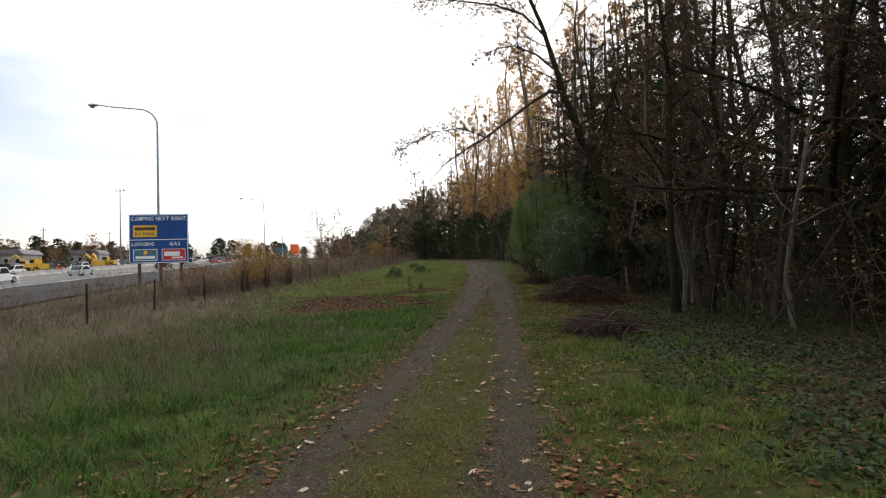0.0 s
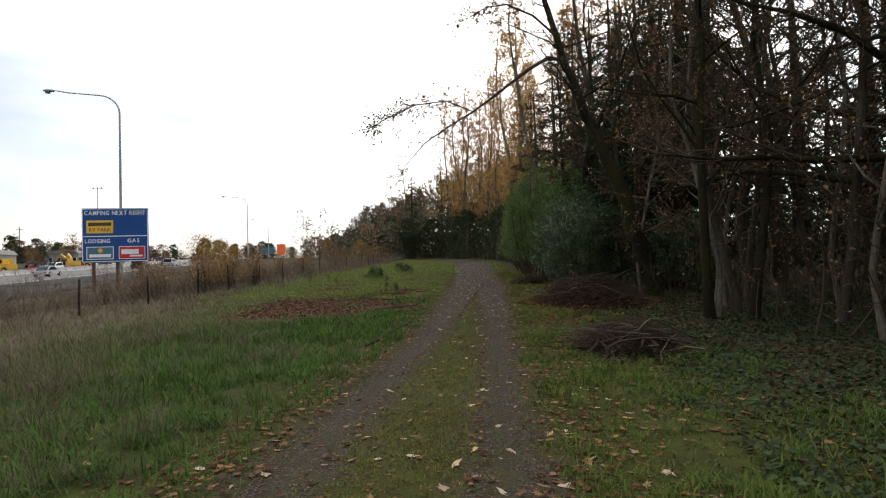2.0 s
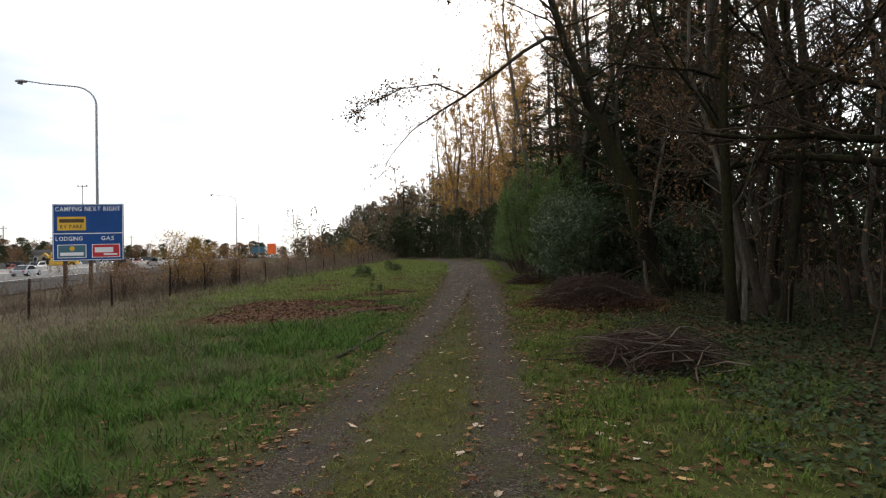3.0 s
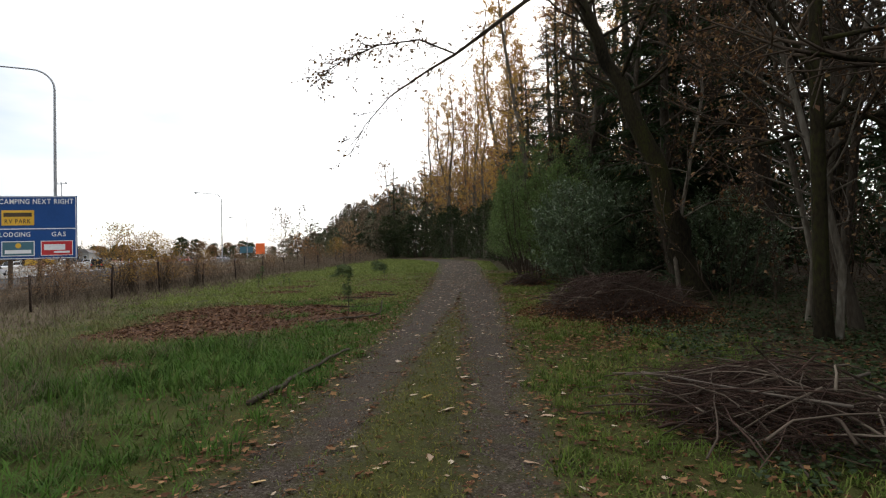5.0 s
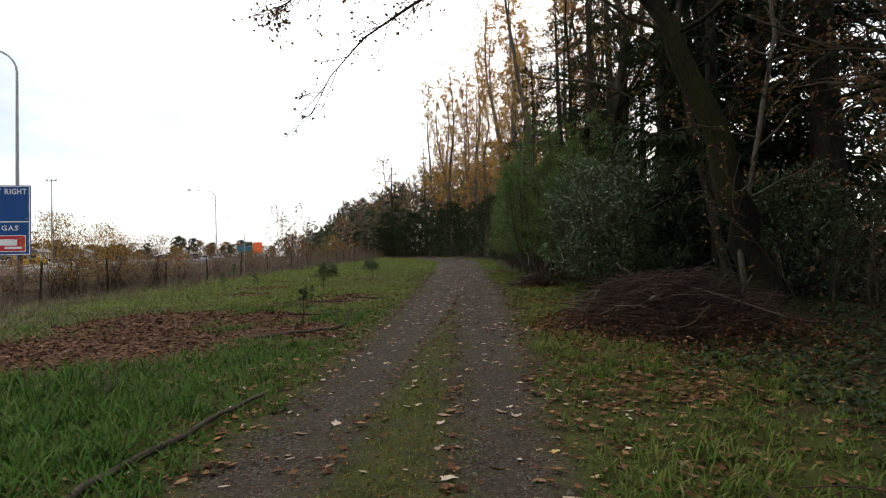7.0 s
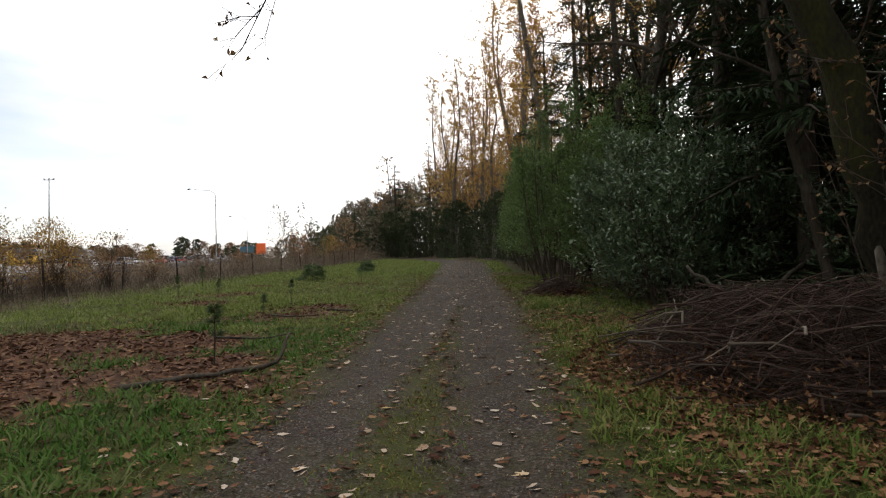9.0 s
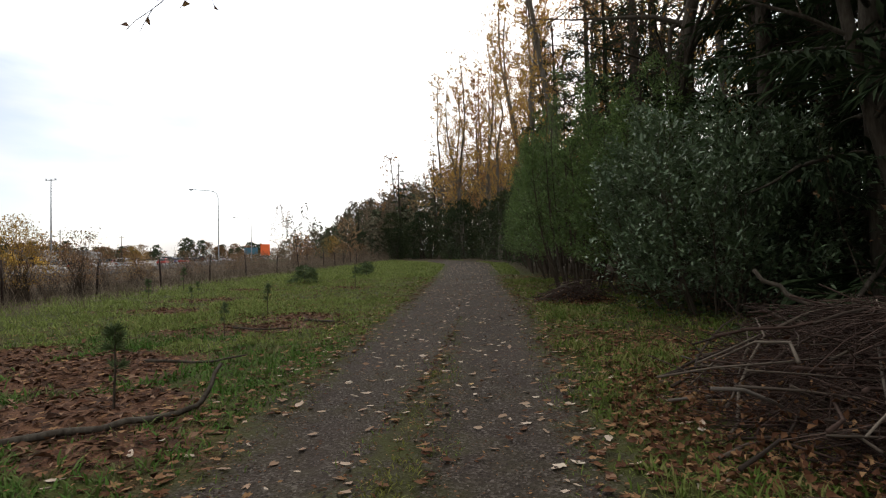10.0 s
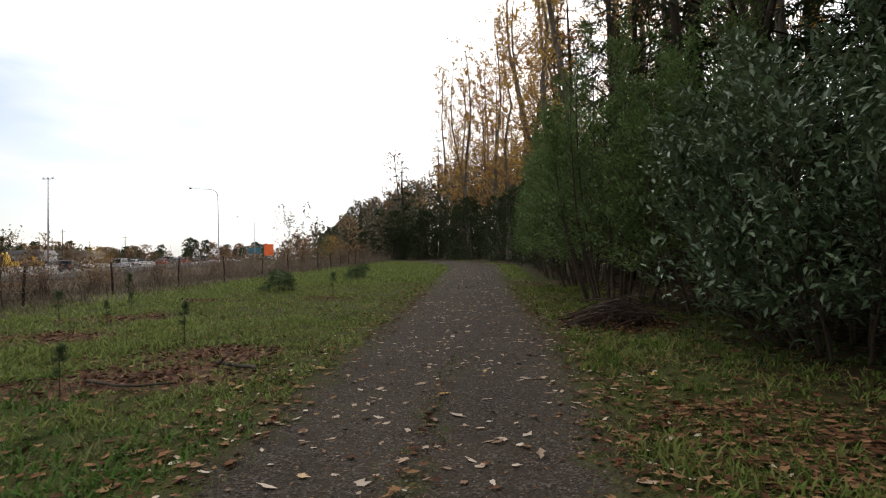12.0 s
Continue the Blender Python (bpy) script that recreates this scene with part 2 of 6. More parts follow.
PAINTS = {
    "white": shade("white_car_paint", [(0.62, 0.63, 0.65), (0.74, 0.75, 0.76)], 0.6, 5, 0.3, 0.0, spec=0.5),
    "silver": shade("silver_car_paint", [(0.33, 0.35, 0.38), (0.42, 0.44, 0.47)], 0.6, 5, 0.3, 0.0, spec=0.5),
    "black": shade("black_car_paint", [(0.016, 0.017, 0.02), (0.03, 0.03, 0.034)], 0.6, 5, 0.25, 0.0, spec=0.5),
    "red": shade("red_car_paint", [(0.3, 0.02, 0.02), (0.4, 0.035, 0.03)], 0.6, 5, 0.3, 0.0, spec=0.5),
    "blue": shade("blue_car_paint", [(0.03, 0.06, 0.16), (0.05, 0.09, 0.22)], 0.6, 5, 0.3, 0.0, spec=0.5),
}
WEED = shade("dead_weed_stalks", [(0.06, 0.042, 0.03), (0.13, 0.098, 0.07), (0.24, 0.19, 0.14)], 1.5, 20, 0.9, 0.0, island=0.6, spec=0.08)
BUILDING = shade("pale_building_wall", [(0.25, 0.24, 0.225), (0.36, 0.35, 0.33)], 0.2, 3, 0.9, 0.05, spec=0.1)
ROOF = shade("grey_roof", [(0.14, 0.13, 0.13), (0.22, 0.21, 0.2)], 0.3, 4, 0.9, 0.1)
# aerial haze is painted as pale colour, with a faint glow added below
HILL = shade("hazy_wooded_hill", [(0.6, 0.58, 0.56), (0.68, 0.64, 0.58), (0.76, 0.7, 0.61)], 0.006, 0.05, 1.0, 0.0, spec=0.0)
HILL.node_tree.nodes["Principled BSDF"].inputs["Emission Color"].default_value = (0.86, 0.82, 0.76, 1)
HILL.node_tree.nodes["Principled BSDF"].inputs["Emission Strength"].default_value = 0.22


def ground_material():
    """Grass, gravel, bark mulch and forest floor on one sheet, told apart by attributes that hold metres inside each edge."""
    m = bpy.data.materials.new("ground_cover")
    m.use_nodes = True
    n, l = m.node_tree.nodes, m.node_tree.links
    bsdf = n["Principled BSDF"]
    bsdf.inputs["Roughness"].default_value = 0.92
    bsdf.inputs["Specular IOR Level"].default_value = 0.08
    geo = n.new("ShaderNodeNewGeometry")

    def tex(scale, detail=5):
        t = n.new("ShaderNodeTexNoise")
        t.inputs["Scale"].default_value, t.inputs["Detail"].default_value = scale, detail
        l.new(geo.outputs["Position"], t.inputs["Vector"])
        return t.outputs["Fac"]

    def ramp(value, *stops):
        r = n.new("ShaderNodeValToRGB")
        e = r.color_ramp.elements
        e[0].position, e[0].color = stops[0][0], (*stops[0][1], 1)
        e[1].position, e[1].color = stops[-1][0], (*stops[-1][1], 1)
        for p, c in stops[1:-1]:
            k = e.new(p)
            k.color = (*c, 1)
        l.new(value, r.inputs[0])
        return r.outputs[0]

    def zone(name, soft, ragged, scale=2.5):
        a = n.new("ShaderNodeAttribute")
        a.attribute_name = name
        s = n.new("ShaderNodeMath")
        s.operation = "SUBTRACT"
        l.new(tex(scale, 6), s.inputs[0])
        s.inputs[1].default_value = 0.5
        k = n.new("ShaderNodeMath")
        k.operation = "MULTIPLY_ADD"
        l.new(s.outputs[0], k.inputs[0])
        k.inputs[1].default_value = ragged
        l.new(a.outputs["Fac"], k.inputs[2])
        r = n.new("ShaderNodeMapRange")
        r.inputs["From Min"].default_value, r.inputs["From Max"].default_value = -soft, soft
        l.new(k.outputs[0], r.inputs["Value"])
        return r.outputs[0]

    def over(fac, under, top):
        x = n.new("ShaderNodeMix")
        x.data_type = "RGBA"
        l.new(fac, x.inputs[0])
        l.new(under, x.inputs[6])
        l.new(top, x.inputs[7])
        return x.outputs[2]

    coarse, mid, fine = tex(0.6), tex(5), tex(45, 4)
    turf = over(fine, ramp(coarse, (0.3, (0.02, 0.02, 0.007)), (0.7, (0.04, 0.042, 0.011))), ramp(mid, (0.3, (0.03, 0.035, 0.008)), (0.7, (0.075, 0.08, 0.018))))
    floor = over(fine, ramp(mid, (0.3, (0.016, 0.011, 0.007)), (0.5, (0.032, 0.022, 0.012)), (0.7, (0.036, 0.036, 0.011))), ramp(mid, (0.35, (0.035, 0.022, 0.012)), (0.7, (0.07, 0.047, 0.026))))
    dry = ramp(mid, (0.3, (0.055, 0.042, 0.026)), (0.7, (0.12, 0.094, 0.06)))
    mulch = over(ramp(tex(7), (0.42, (0.0,) * 3), (0.58, (1.0,) * 3)), ramp(fine, (0.3, (0.022, 0.012, 0.008)), (0.7, (0.07, 0.037, 0.022))), ramp(fine, (0.3, (0.05, 0.024, 0.014)), (0.7, (0.15, 0.075, 0.04))))
    vor = n.new("ShaderNodeTexVoronoi")
    vor.inputs["Scale"].default_value = 60
    l.new(geo.outputs["Position"], vor.inputs["Vector"])
    grey = n.new("ShaderNodeRGBToBW")
    l.new(vor.outputs["Color"], grey.inputs[0])
    chips = ramp(grey.outputs[0], (0.15, (0.013, 0.01, 0.008)), (0.6, (0.052, 0.041, 0.033)), (0.95, (0.17, 0.145, 0.122)))
    dirt = over(mid, ramp(coarse, (0.35, (0.026, 0.0185, 0.013)), (0.65, (0.05, 0.0365, 0.027))), ramp(tex(2.2), (0.4, (0.036, 0.028, 0.022)), (0.65, (0.044, 0.04, 0.018))))
    gravel = over(ramp(mid, (0.3, (0.3,) * 3), (0.7, (0.85,) * 3)), chips, dirt)
    col = over(zone("forest", 0.7, 2.5, 0.9), turf, floor)
    col = over(zone("dry", 0.8, 2.5, 0.8), col, dry)
    col = over(zone("mulch", 0.15, 0.6, 3.0), col, mulch)
    col = over(zone("gravel", 0.26, 1.25, 3.6), col, gravel)
    l.new(col, bsdf.inputs["Base Color"])
    bp = n.new("ShaderNodeBump")
    bp.inputs["Strength"].default_value, bp.inputs["Distance"].default_value = 0.7, 0.015
    h = n.new("ShaderNodeMath")
    h.operation = "ADD"
    l.new(vor.outputs["Distance"], h.inputs[0])
    l.new(fine, h.inputs[1])
    l.new(h.outputs[0], bp.inputs["Height"])
    l.new(bp.outputs[0], bsdf.inputs["Normal"])
    return m


GROUND = ground_material()

# ---- mesh helpers ----
rng = np.random.default_rng(7)


def mesh_from(name, verts, faces, material, smooth=False):
    """A mesh from arrays: verts (n, 3), faces a list of (m, k) index arrays."""
    me = bpy.data.meshes.new(name)
    verts = np.asarray(verts, dtype=np.float32)
    faces = [np.asarray(f, dtype=np.int32) for f in faces if len(f)]
    loops = np.concatenate([f.ravel() for f in faces])
    sizes = np.concatenate([np.full(len(f), f.shape[1], dtype=np.int32) for f in faces])
    starts = np.concatenate([[0], np.cumsum(sizes)[:-1]]).astype(np.int32)
    me.vertices.add(len(verts))
    me.vertices.foreach_set("co", verts.ravel())
    me.loops.add(len(loops))
    me.loops.foreach_set("vertex_index", loops)
    me.polygons.add(len(sizes))
    me.polygons.foreach_set("loop_start", starts)
    if smooth:
        me.polygons.foreach_set("use_smooth", np.ones(len(sizes), dtype=bool))
    me.materials.append(material)
    me.update()
    me.validate()
    return me


class Shape:
    """Collects tubes, leaves and boxes as arrays."""

    def __init__(self):
        self.v, self.q, self.t, self.n, self.tint = [], [], [], 0, None

    def add(self, verts, quads=None, tris=None):
        self.v.append(np.asarray(verts, dtype=np.float32))
        if quads is not None and len(quads):
            self.q.append(np.asarray(quads) + self.n)
        if tris is not None and len(tris):
            self.t.append(np.asarray(tris) + self.n)
        self.n += len(verts)

    def tube(self, pts, radii, sides=5, closed=False):
        pts = np.asarray(pts, dtype=float)
        k = len(pts)
        tan = np.gradient(pts, axis=0)
        tan /= np.linalg.norm(tan, axis=1)[:, None] + 1e-9
        ref = np.array([0.31, 0.95, 0.05]) if abs(tan[0][2]) > 0.7 else np.array([0.05, 0.1, 1.0])
        a = np.cross(tan, ref)
        a /= np.linalg.norm(a, axis=1)[:, None] + 1e-9
        b = np.cross(tan, a)
        th = np.arange(sides) * 2 * np.pi / sides
        ring = a[:, None, :] * np.cos(th)[None, :, None] + b[:, None, :] * np.sin(th)[None, :, None]
        v = pts[:, None, :] + ring * np.asarray(radii, dtype=float)[:, None, None]
        i = np.arange(k - 1)[:, None] * sides
        j = np.arange(sides)[None, :]
        j2 = (j + 1) % sides
        q = np.stack([i + j, i + j2, i + sides + j2, i + sides + j], -1).reshape(-1, 4)
        tris = None
        if closed:
            tris = [(0, c + 1, c) for c in range(1, sides - 1)] + [((k - 1) * sides, (k - 1) * sides + c, (k - 1) * sides + c + 1) for c in range(1, sides - 1)]
        self.add(v.reshape(-1, 3), q, tris)

    def leaves(self, at, way, up, length, width, fold=0.25):
        """Folded diamond leaves: at, way, up (n, 3); length, width (n,)."""
        at, way, up = np.asarray(at, float), np.asarray(way, float), np.asarray(up, float)
        n = len(at)
        if not n:
            return
        way = way / (np.linalg.norm(way, axis=1)[:, None] + 1e-9)
        side = np.cross(way, up)
        side /= np.linalg.norm(side, axis=1)[:, None] + 1e-9
        nor = np.cross(side, way)
        L, W = np.broadcast_to(length, n)[:, None], np.broadcast_to(width, n)[:, None]
        tip = at + way * L - nor * L * 0.12
        mid = at + way * L * 0.5
        l = mid + side * W * 0.5 + nor * W * fold
        r = mid - side * W * 0.5 + nor * W * fold
        v = np.stack([at, l, tip, r], 1).reshape(-1, 3)
        b = np.arange(n)[:, None] * 4
        self.add(v, None, np.concatenate([b + np.array([0, 2, 1]), b + np.array([0, 3, 2])]))

    def box(self, lo, hi, m=None):
        v = np.array([(x, y, z) for x in (lo[0], hi[0]) for y in (lo[1], hi[1]) for z in (lo[2], hi[2])], float)
        if m is not None:
            v = np.array([m @ Vector(p) for p in v])
        self.add(v, [(0, 1, 3, 2), (4, 6, 7, 5), (0, 4, 5, 1), (2, 3, 7, 6), (0, 2, 6, 4), (1, 5, 7, 3)])

    def mesh(self, name, material, smooth=False):
        me = mesh_from(name, np.concatenate(self.v), [np.concatenate(self.q) if self.q else [], np.concatenate(self.t) if self.t else []], material, smooth)
        if self.tint is not None:
            me.attributes.new("tint", "FLOAT", "POINT").data.foreach_set("value", np.asarray(self.tint, dtype=np.float32))
        return me


def piece(name, shape, material, parent=None, label="", smooth=False):
    """Links a Shape as one mesh object under parent."""
    ob = new(name, shape.mesh(name, material, smooth) if isinstance(shape, Shape) else shape)
    if parent is not None:
        ob.parent = parent
    return tagged(ob, label)


def part(name, bm, material, parent=None, label="", smooth=False):
    """Links a bmesh as one mesh object under parent."""
    me = bpy.data.meshes.new(name)
    bm.to_mesh(me)
    bm.free()
    me.materials.append(material)
    if smooth:
        for p in me.polygons:
            p.use_smooth = True
    ob = new(name, me)
    if parent is not None:
        ob.parent = parent
    return tagged(ob, label)


def block(lo, hi, bevel=0.0):
    bm = bmesh.new()
    bmesh.ops.create_cube(bm, size=1)
    for v in bm.verts:
        v.co = [lo[i] + (v.co[i] + 0.5) * (hi[i] - lo[i]) for i in range(3)]
    if bevel:
        bmesh.ops.bevel(bm, geom=bm.edges[:], offset=bevel, segments=2, affect="EDGES")
    return bm


def outline(points, depth, bevel=0.0):
    """A flat outline in (x, z), extruded along y by depth, centred."""
    bm = bmesh.new()
    vs = [bm.verts.new((x, -depth / 2, z)) for x, z in points]
    f = bm.faces.new(vs)
    r = bmesh.ops.extrude_face_region(bm, geom=[f])
    bmesh.ops.translate(bm, verts=[v for v in r["geom"] if isinstance(v, bmesh.types.BMVert)], vec=(0, depth, 0))
    bmesh.ops.recalc_face_normals(bm, faces=bm.faces[:])
    if bevel:
        bmesh.ops.bevel(bm, geom=bm.edges[:], offset=bevel, segments=2, affect="EDGES")
    return bm


def disc(radius, depth, sides=20, axis="Y"):
    bm = bmesh.new()
    bmesh.ops.create_cone(bm, cap_ends=True, segments=sides, radius1=radius, radius2=radius, depth=depth)
    if axis == "Y":
        bmesh.ops.rotate(bm, verts=bm.verts[:], matrix=Matrix.Rotation(radians(90), 3, "X"))
    if axis == "X":
        bmesh.ops.rotate(bm, verts=bm.verts[:], matrix=Matrix.Rotation(radians(90), 3, "Y"))
    return bm


def empty_at(name, m, label, category, group=""):
    ob = new(name)
    ob.matrix_basis = m
    return tagged(ob, label, category, group)


# ---- terrain ----
PROFILE_Y = [-60, -30, -10, 0, 5.5, 12, 16, 20, 25, 40, 57, 200, 260]
PROFILE_Z = [1.6, 0.9, 0.32, 0, -0.19, -0.29, -0.25, -0.1, 0.1, 0.72, 1.38, 6.9, 7.6]
TRAIL_Y = [-10, 5, 16, 22, 30, 42, 55, 66, 78, 90]
TRAIL_L = [-1.95, -2.02, -1.9, -1.85, -2.05, -2.4, -2.9, -3.6, -6.5, -12]
TRAIL_R = [0.35, 0.4, 0.55, 0.72, 0.85, 0.45, 0.1, -0.1, -2.0, -7.0]
EDGE_Y = [-10, 20, 30, 45, 65, 85, 100, 130]      # where the woods begin
EDGE_X = [3.2, 3.0, 2.7, 2.4, 1.4, -4.0, -19, -32]
MULCH = [(-6.4, 21.6, 2.3, 2.3), (-7.4, 25.0, 1.9, 1.9), (-4.8, 25.0, 1.2, 1.2), (-5.5, 17.4, 0.7, 0.55), (-3.0, 22.4, 0.8, 0.55), (-4.2, 30.0, 1.1, 0.65),
         (-4.0, 28.6, 1.15, 0.75), (-8.3, 32.0, 1.4, 0.5), (-3.7, 23.2, 1.2, 0.85), (-8.8, 34.6, 1.1, 0.6), (-5.4, 28.0, 0.9, 0.4), (-9.6, 39.0, 0.8, 0.5), (-5.0, 38.6, 0.7, 0.4)]


def rough_noise(x, y, s, seed=0.0):
    """Cheap smooth waves, about -1 to 1."""
    return (np.sin(x * s + 1.3 + seed) * np.cos(y * s * 0.9 - 0.7 + seed) + 0.5 * np.sin(x * s * 2.3 - y * s * 1.7 + seed * 2) + 0.3 * np.cos(x * s * 4.1 + y * s * 3.7 + seed)) / 1.8


def zones(x, y):
    """Metres inside the gravel, the mulch, the forest floor and the dry grass (negative outside)."""
    left, right = np.interp(y, TRAIL_Y, TRAIL_L), np.interp(y, TRAIL_Y, TRAIL_R)
    gravel = np.minimum(x - left, right - x)
    strip_w = np.interp(y, [-20, 13, 20, 33], [0.56, 0.52, 0.25, -0.4])
    strip = strip_w - np.abs(x + np.interp(y, [0, 16, 22], [0.8, 0.65, 0.6]))
    gravel = np.minimum(gravel, -strip)
    gravel = np.where(y > 92, -3, gravel)
    mulch = np.full(np.shape(x), -5.0)
    for cx, cy, a, b in MULCH:
        mulch = np.maximum(mulch, (1 - np.sqrt(((x - cx) / a) ** 2 + ((y - cy) / b) ** 2)) * min(a, b))
    mulch = np.where(mulch > -1.2, mulch + 0.32 * rough_noise(x, y, 2.3, 5.0) + 0.22 * rough_noise(x, y, 5.3, 2.0), mulch)
    forest = x - np.interp(y, EDGE_Y, EDGE_X)
    dry_edge = np.interp(y, [-10, 8, 16, 22, 30, 38, 60, 100], [-5.5, -6.5, -8.0, -10.5, -12.6, -13.2, -13.6, -14])
    dry = np.where(y > 125, -3, dry_edge - x)
    return gravel, mulch, forest, dry, strip


def height(x, y):
    x, y = np.asarray(x, float), np.asarray(y, float)
    z = sum(np.interp(y + d, PROFILE_Y, PROFILE_Z) for d in (-2, -1, 0, 1, 2)) / 5
    gravel, mulch, forest, dry, strip = zones(x, y)
    z = z - 0.035 * np.clip(gravel / 0.35, 0, 1) + 0.012 * np.clip(strip / 0.3, 0, 1) + 0.05 * np.clip(mulch / 0.8, 0, 1)
    z = z + 0.03 * rough_noise(x, y, 1.1) * np.clip(-gravel, 0, 1) + 0.012 * rough_noise(x, y, 4.0, 2.0)
    z = z - 0.35 * np.clip((-x - 15.5) / 5, 0, 1) * np.clip((-x - 15.5) / 5, 0, 1) + 0.9 * np.clip((x - 9) / 25, 0, 1) ** 1.5
    return z


def hz(x, y):
    return float(height(np.array([x]), np.array([y]))[0])


def growing(lo, hi, step):
    out, d = [lo], step
    while out[-1] < hi:
        d *= 1.3
        out.append(out[-1] + d)
    return out


gx = np.concatenate([-np.array(growing(24, 3500, 0.6))[::-1], np.arange(-23.75, 14, 0.25), np.array(growing(14, 3500, 0.5))])
gy = np.concatenate([-np.array(growing(4, 3000, 0.6))[::-1], np.arange(-3.75, 56, 0.25), np.array(growing(56, 4000, 0.5))])
XX, YY = np.meshgrid(gx, gy, indexing="ij")
fx, fy = XX.ravel(), YY.ravel()
nx, ny = len(gx), len(gy)
ii, jj = np.meshgrid(np.arange(nx - 1), np.arange(ny - 1), indexing="ij")
base = (ii * ny + jj).ravel()
gmesh = mesh_from("ground", np.stack([fx, fy, height(fx, fy)], 1), [np.stack([base, base + ny, base + ny + 1, base + 1], 1)], GROUND, True)
for zname, zval in zip(("gravel", "mulch", "forest", "dry"), zones(fx, fy)):
    att = gmesh.attributes.new(zname, "FLOAT", "POINT")
    att.data.foreach_set("value", np.clip(zval, -5, 5).astype(np.float32))
ground = tagged(new("ground", gmesh), "rolling meadow ground crossed by a two-track gravel trail", "ground", kind="structure")

# ---- highway ----
HW = np.array([-0.27, 0.963])          # the highway's direction
HN = np.array([0.963, 0.27])           # across it, towards the trail
HW0 = np.array([-37.4, 38.2])          # a point on its near edge


def hw(s, o):
    """A place s metres along the highway and o metres in from its near edge."""
    p = HW0 + s * HW - o * HN
    return float(p[0]), float(p[1])


def strip_on(name, s0, s1, o0, o1, lift, material, label, category, step=4.0):
    ss = np.arange(s0, s1 + 0.01, step)
    oo = np.linspace(o0, o1, max(2, int(abs(o1 - o0) / 4) + 1))
    S, O = np.meshgrid(ss, oo, indexing="ij")
    px = HW0[0] + S * HW[0] - O * HN[0]
    py = HW0[1] + S * HW[1] - O * HN[1]
    v = np.stack([px.ravel(), py.ravel(), height(px.ravel(), py.ravel()) + lift], 1)
    k = len(oo)
    i, j = np.meshgrid(np.arange(len(ss) - 1), np.arange(k - 1), indexing="ij")
    b = (i * k + j).ravel()
    me = mesh_from(name, v, [np.stack([b, b + 1, b + k + 1, b + k], 1)], material, True)
    return tagged(new(name, me), label, category, kind="structure")


strip_on("road", -120, 260, 5.5, 24, 0.14, CONCRETE, "pale grey concrete highway lanes", "road")
strip_on("road_shoulder", -120, 260, -7, 5.5, 0.12, ASPHALT, "dark asphalt highway shoulder", "road")
strip_on("road_far_side", -120, 260, 24, 58, 0.13, CONCRETE, "pale concrete yard beyond the barrier", "road")
strip_on("lane_line", -120, 260, 5.6, 5.8, 0.16, LANE_PAINT, "solid white edge line on the highway", "line")
for k in range(28):
    for o in (11.0, 15.5):
        strip_on("lane_line", -60 + k * 9.0, -57 + k * 9.0, o, o + 0.15, 0.16, LANE_PAINT, "dashed white lane line on the highway", "line", 3.0)

barrier = tagged(new("median_barrier"), "weathered concrete median barrier along the highway", "barrier")
prof = [(-0.3, 0), (-0.3, 0.08), (-0.12, 0.33), (-0.08, 0.85), (0.08, 0.85), (0.12, 0.33), (0.3, 0.08), (0.3, 0)]
seg = bpy.data.meshes.new("barrier_segment")
bmx = outline(prof, 3.9)
bmx.to_mesh(seg)
bmx.free()
seg.materials.append(BARRIER)
for k in range(60):
    x, y = hw(-60 + k * 4.0, 24.3)
    ob = new("barrier_segment", seg)
    ob.parent = barrier
    ob.matrix_basis = pose(x, y, hz(x, y) + 0.1, 0, 0, math.degrees(math.atan2(HW[1], HW[0])) - 90)

# ---- highway sign ----
SIGN_YAW = math.degrees(math.atan2(HN[1], HN[0]))


def words(text, size, x, z, material, parent, width=None, y=-0.045):
    """Raised letters, each a mesh of its own, spread over the given width."""
    made, cur = [], 0.0
    for ch in text:
        if ch == " ":
            cur += size * 0.38
            continue
        cu = bpy.data.curves.new("letter", "FONT")
        cu.body, cu.size, cu.extrude, cu.align_y, cu.resolution_u, cu.offset = ch, size, 0.004, "CENTER", 2, size * 0.012
        tmp = new("letter", cu)
        bpy.context.view_layer.update()
        me = bpy.data.meshes.new_from_object(tmp.evaluated_get(bpy.context.evaluated_depsgraph_get()))
        bpy.data.objects.remove(tmp)
        me.materials.clear()
        me.materials.append(material)
        xs = [v.co.x for v in me.vertices]
        me.transform(Matrix.Translation((-min(xs), 0, 0)))
        made.append((me, cur))
        cur += max(xs) - min(xs) + size * 0.13
    cur -= size * 0.13
    f = (width or cur) / cur
    for me, at in made:
        me.transform(Matrix.Diagonal((f, 1, 1, 1)))
        ob = new("letter", me)
        ob.parent = parent
        ob.matrix_basis = pose(x - cur * f / 2 + at * f, y, z, 90)


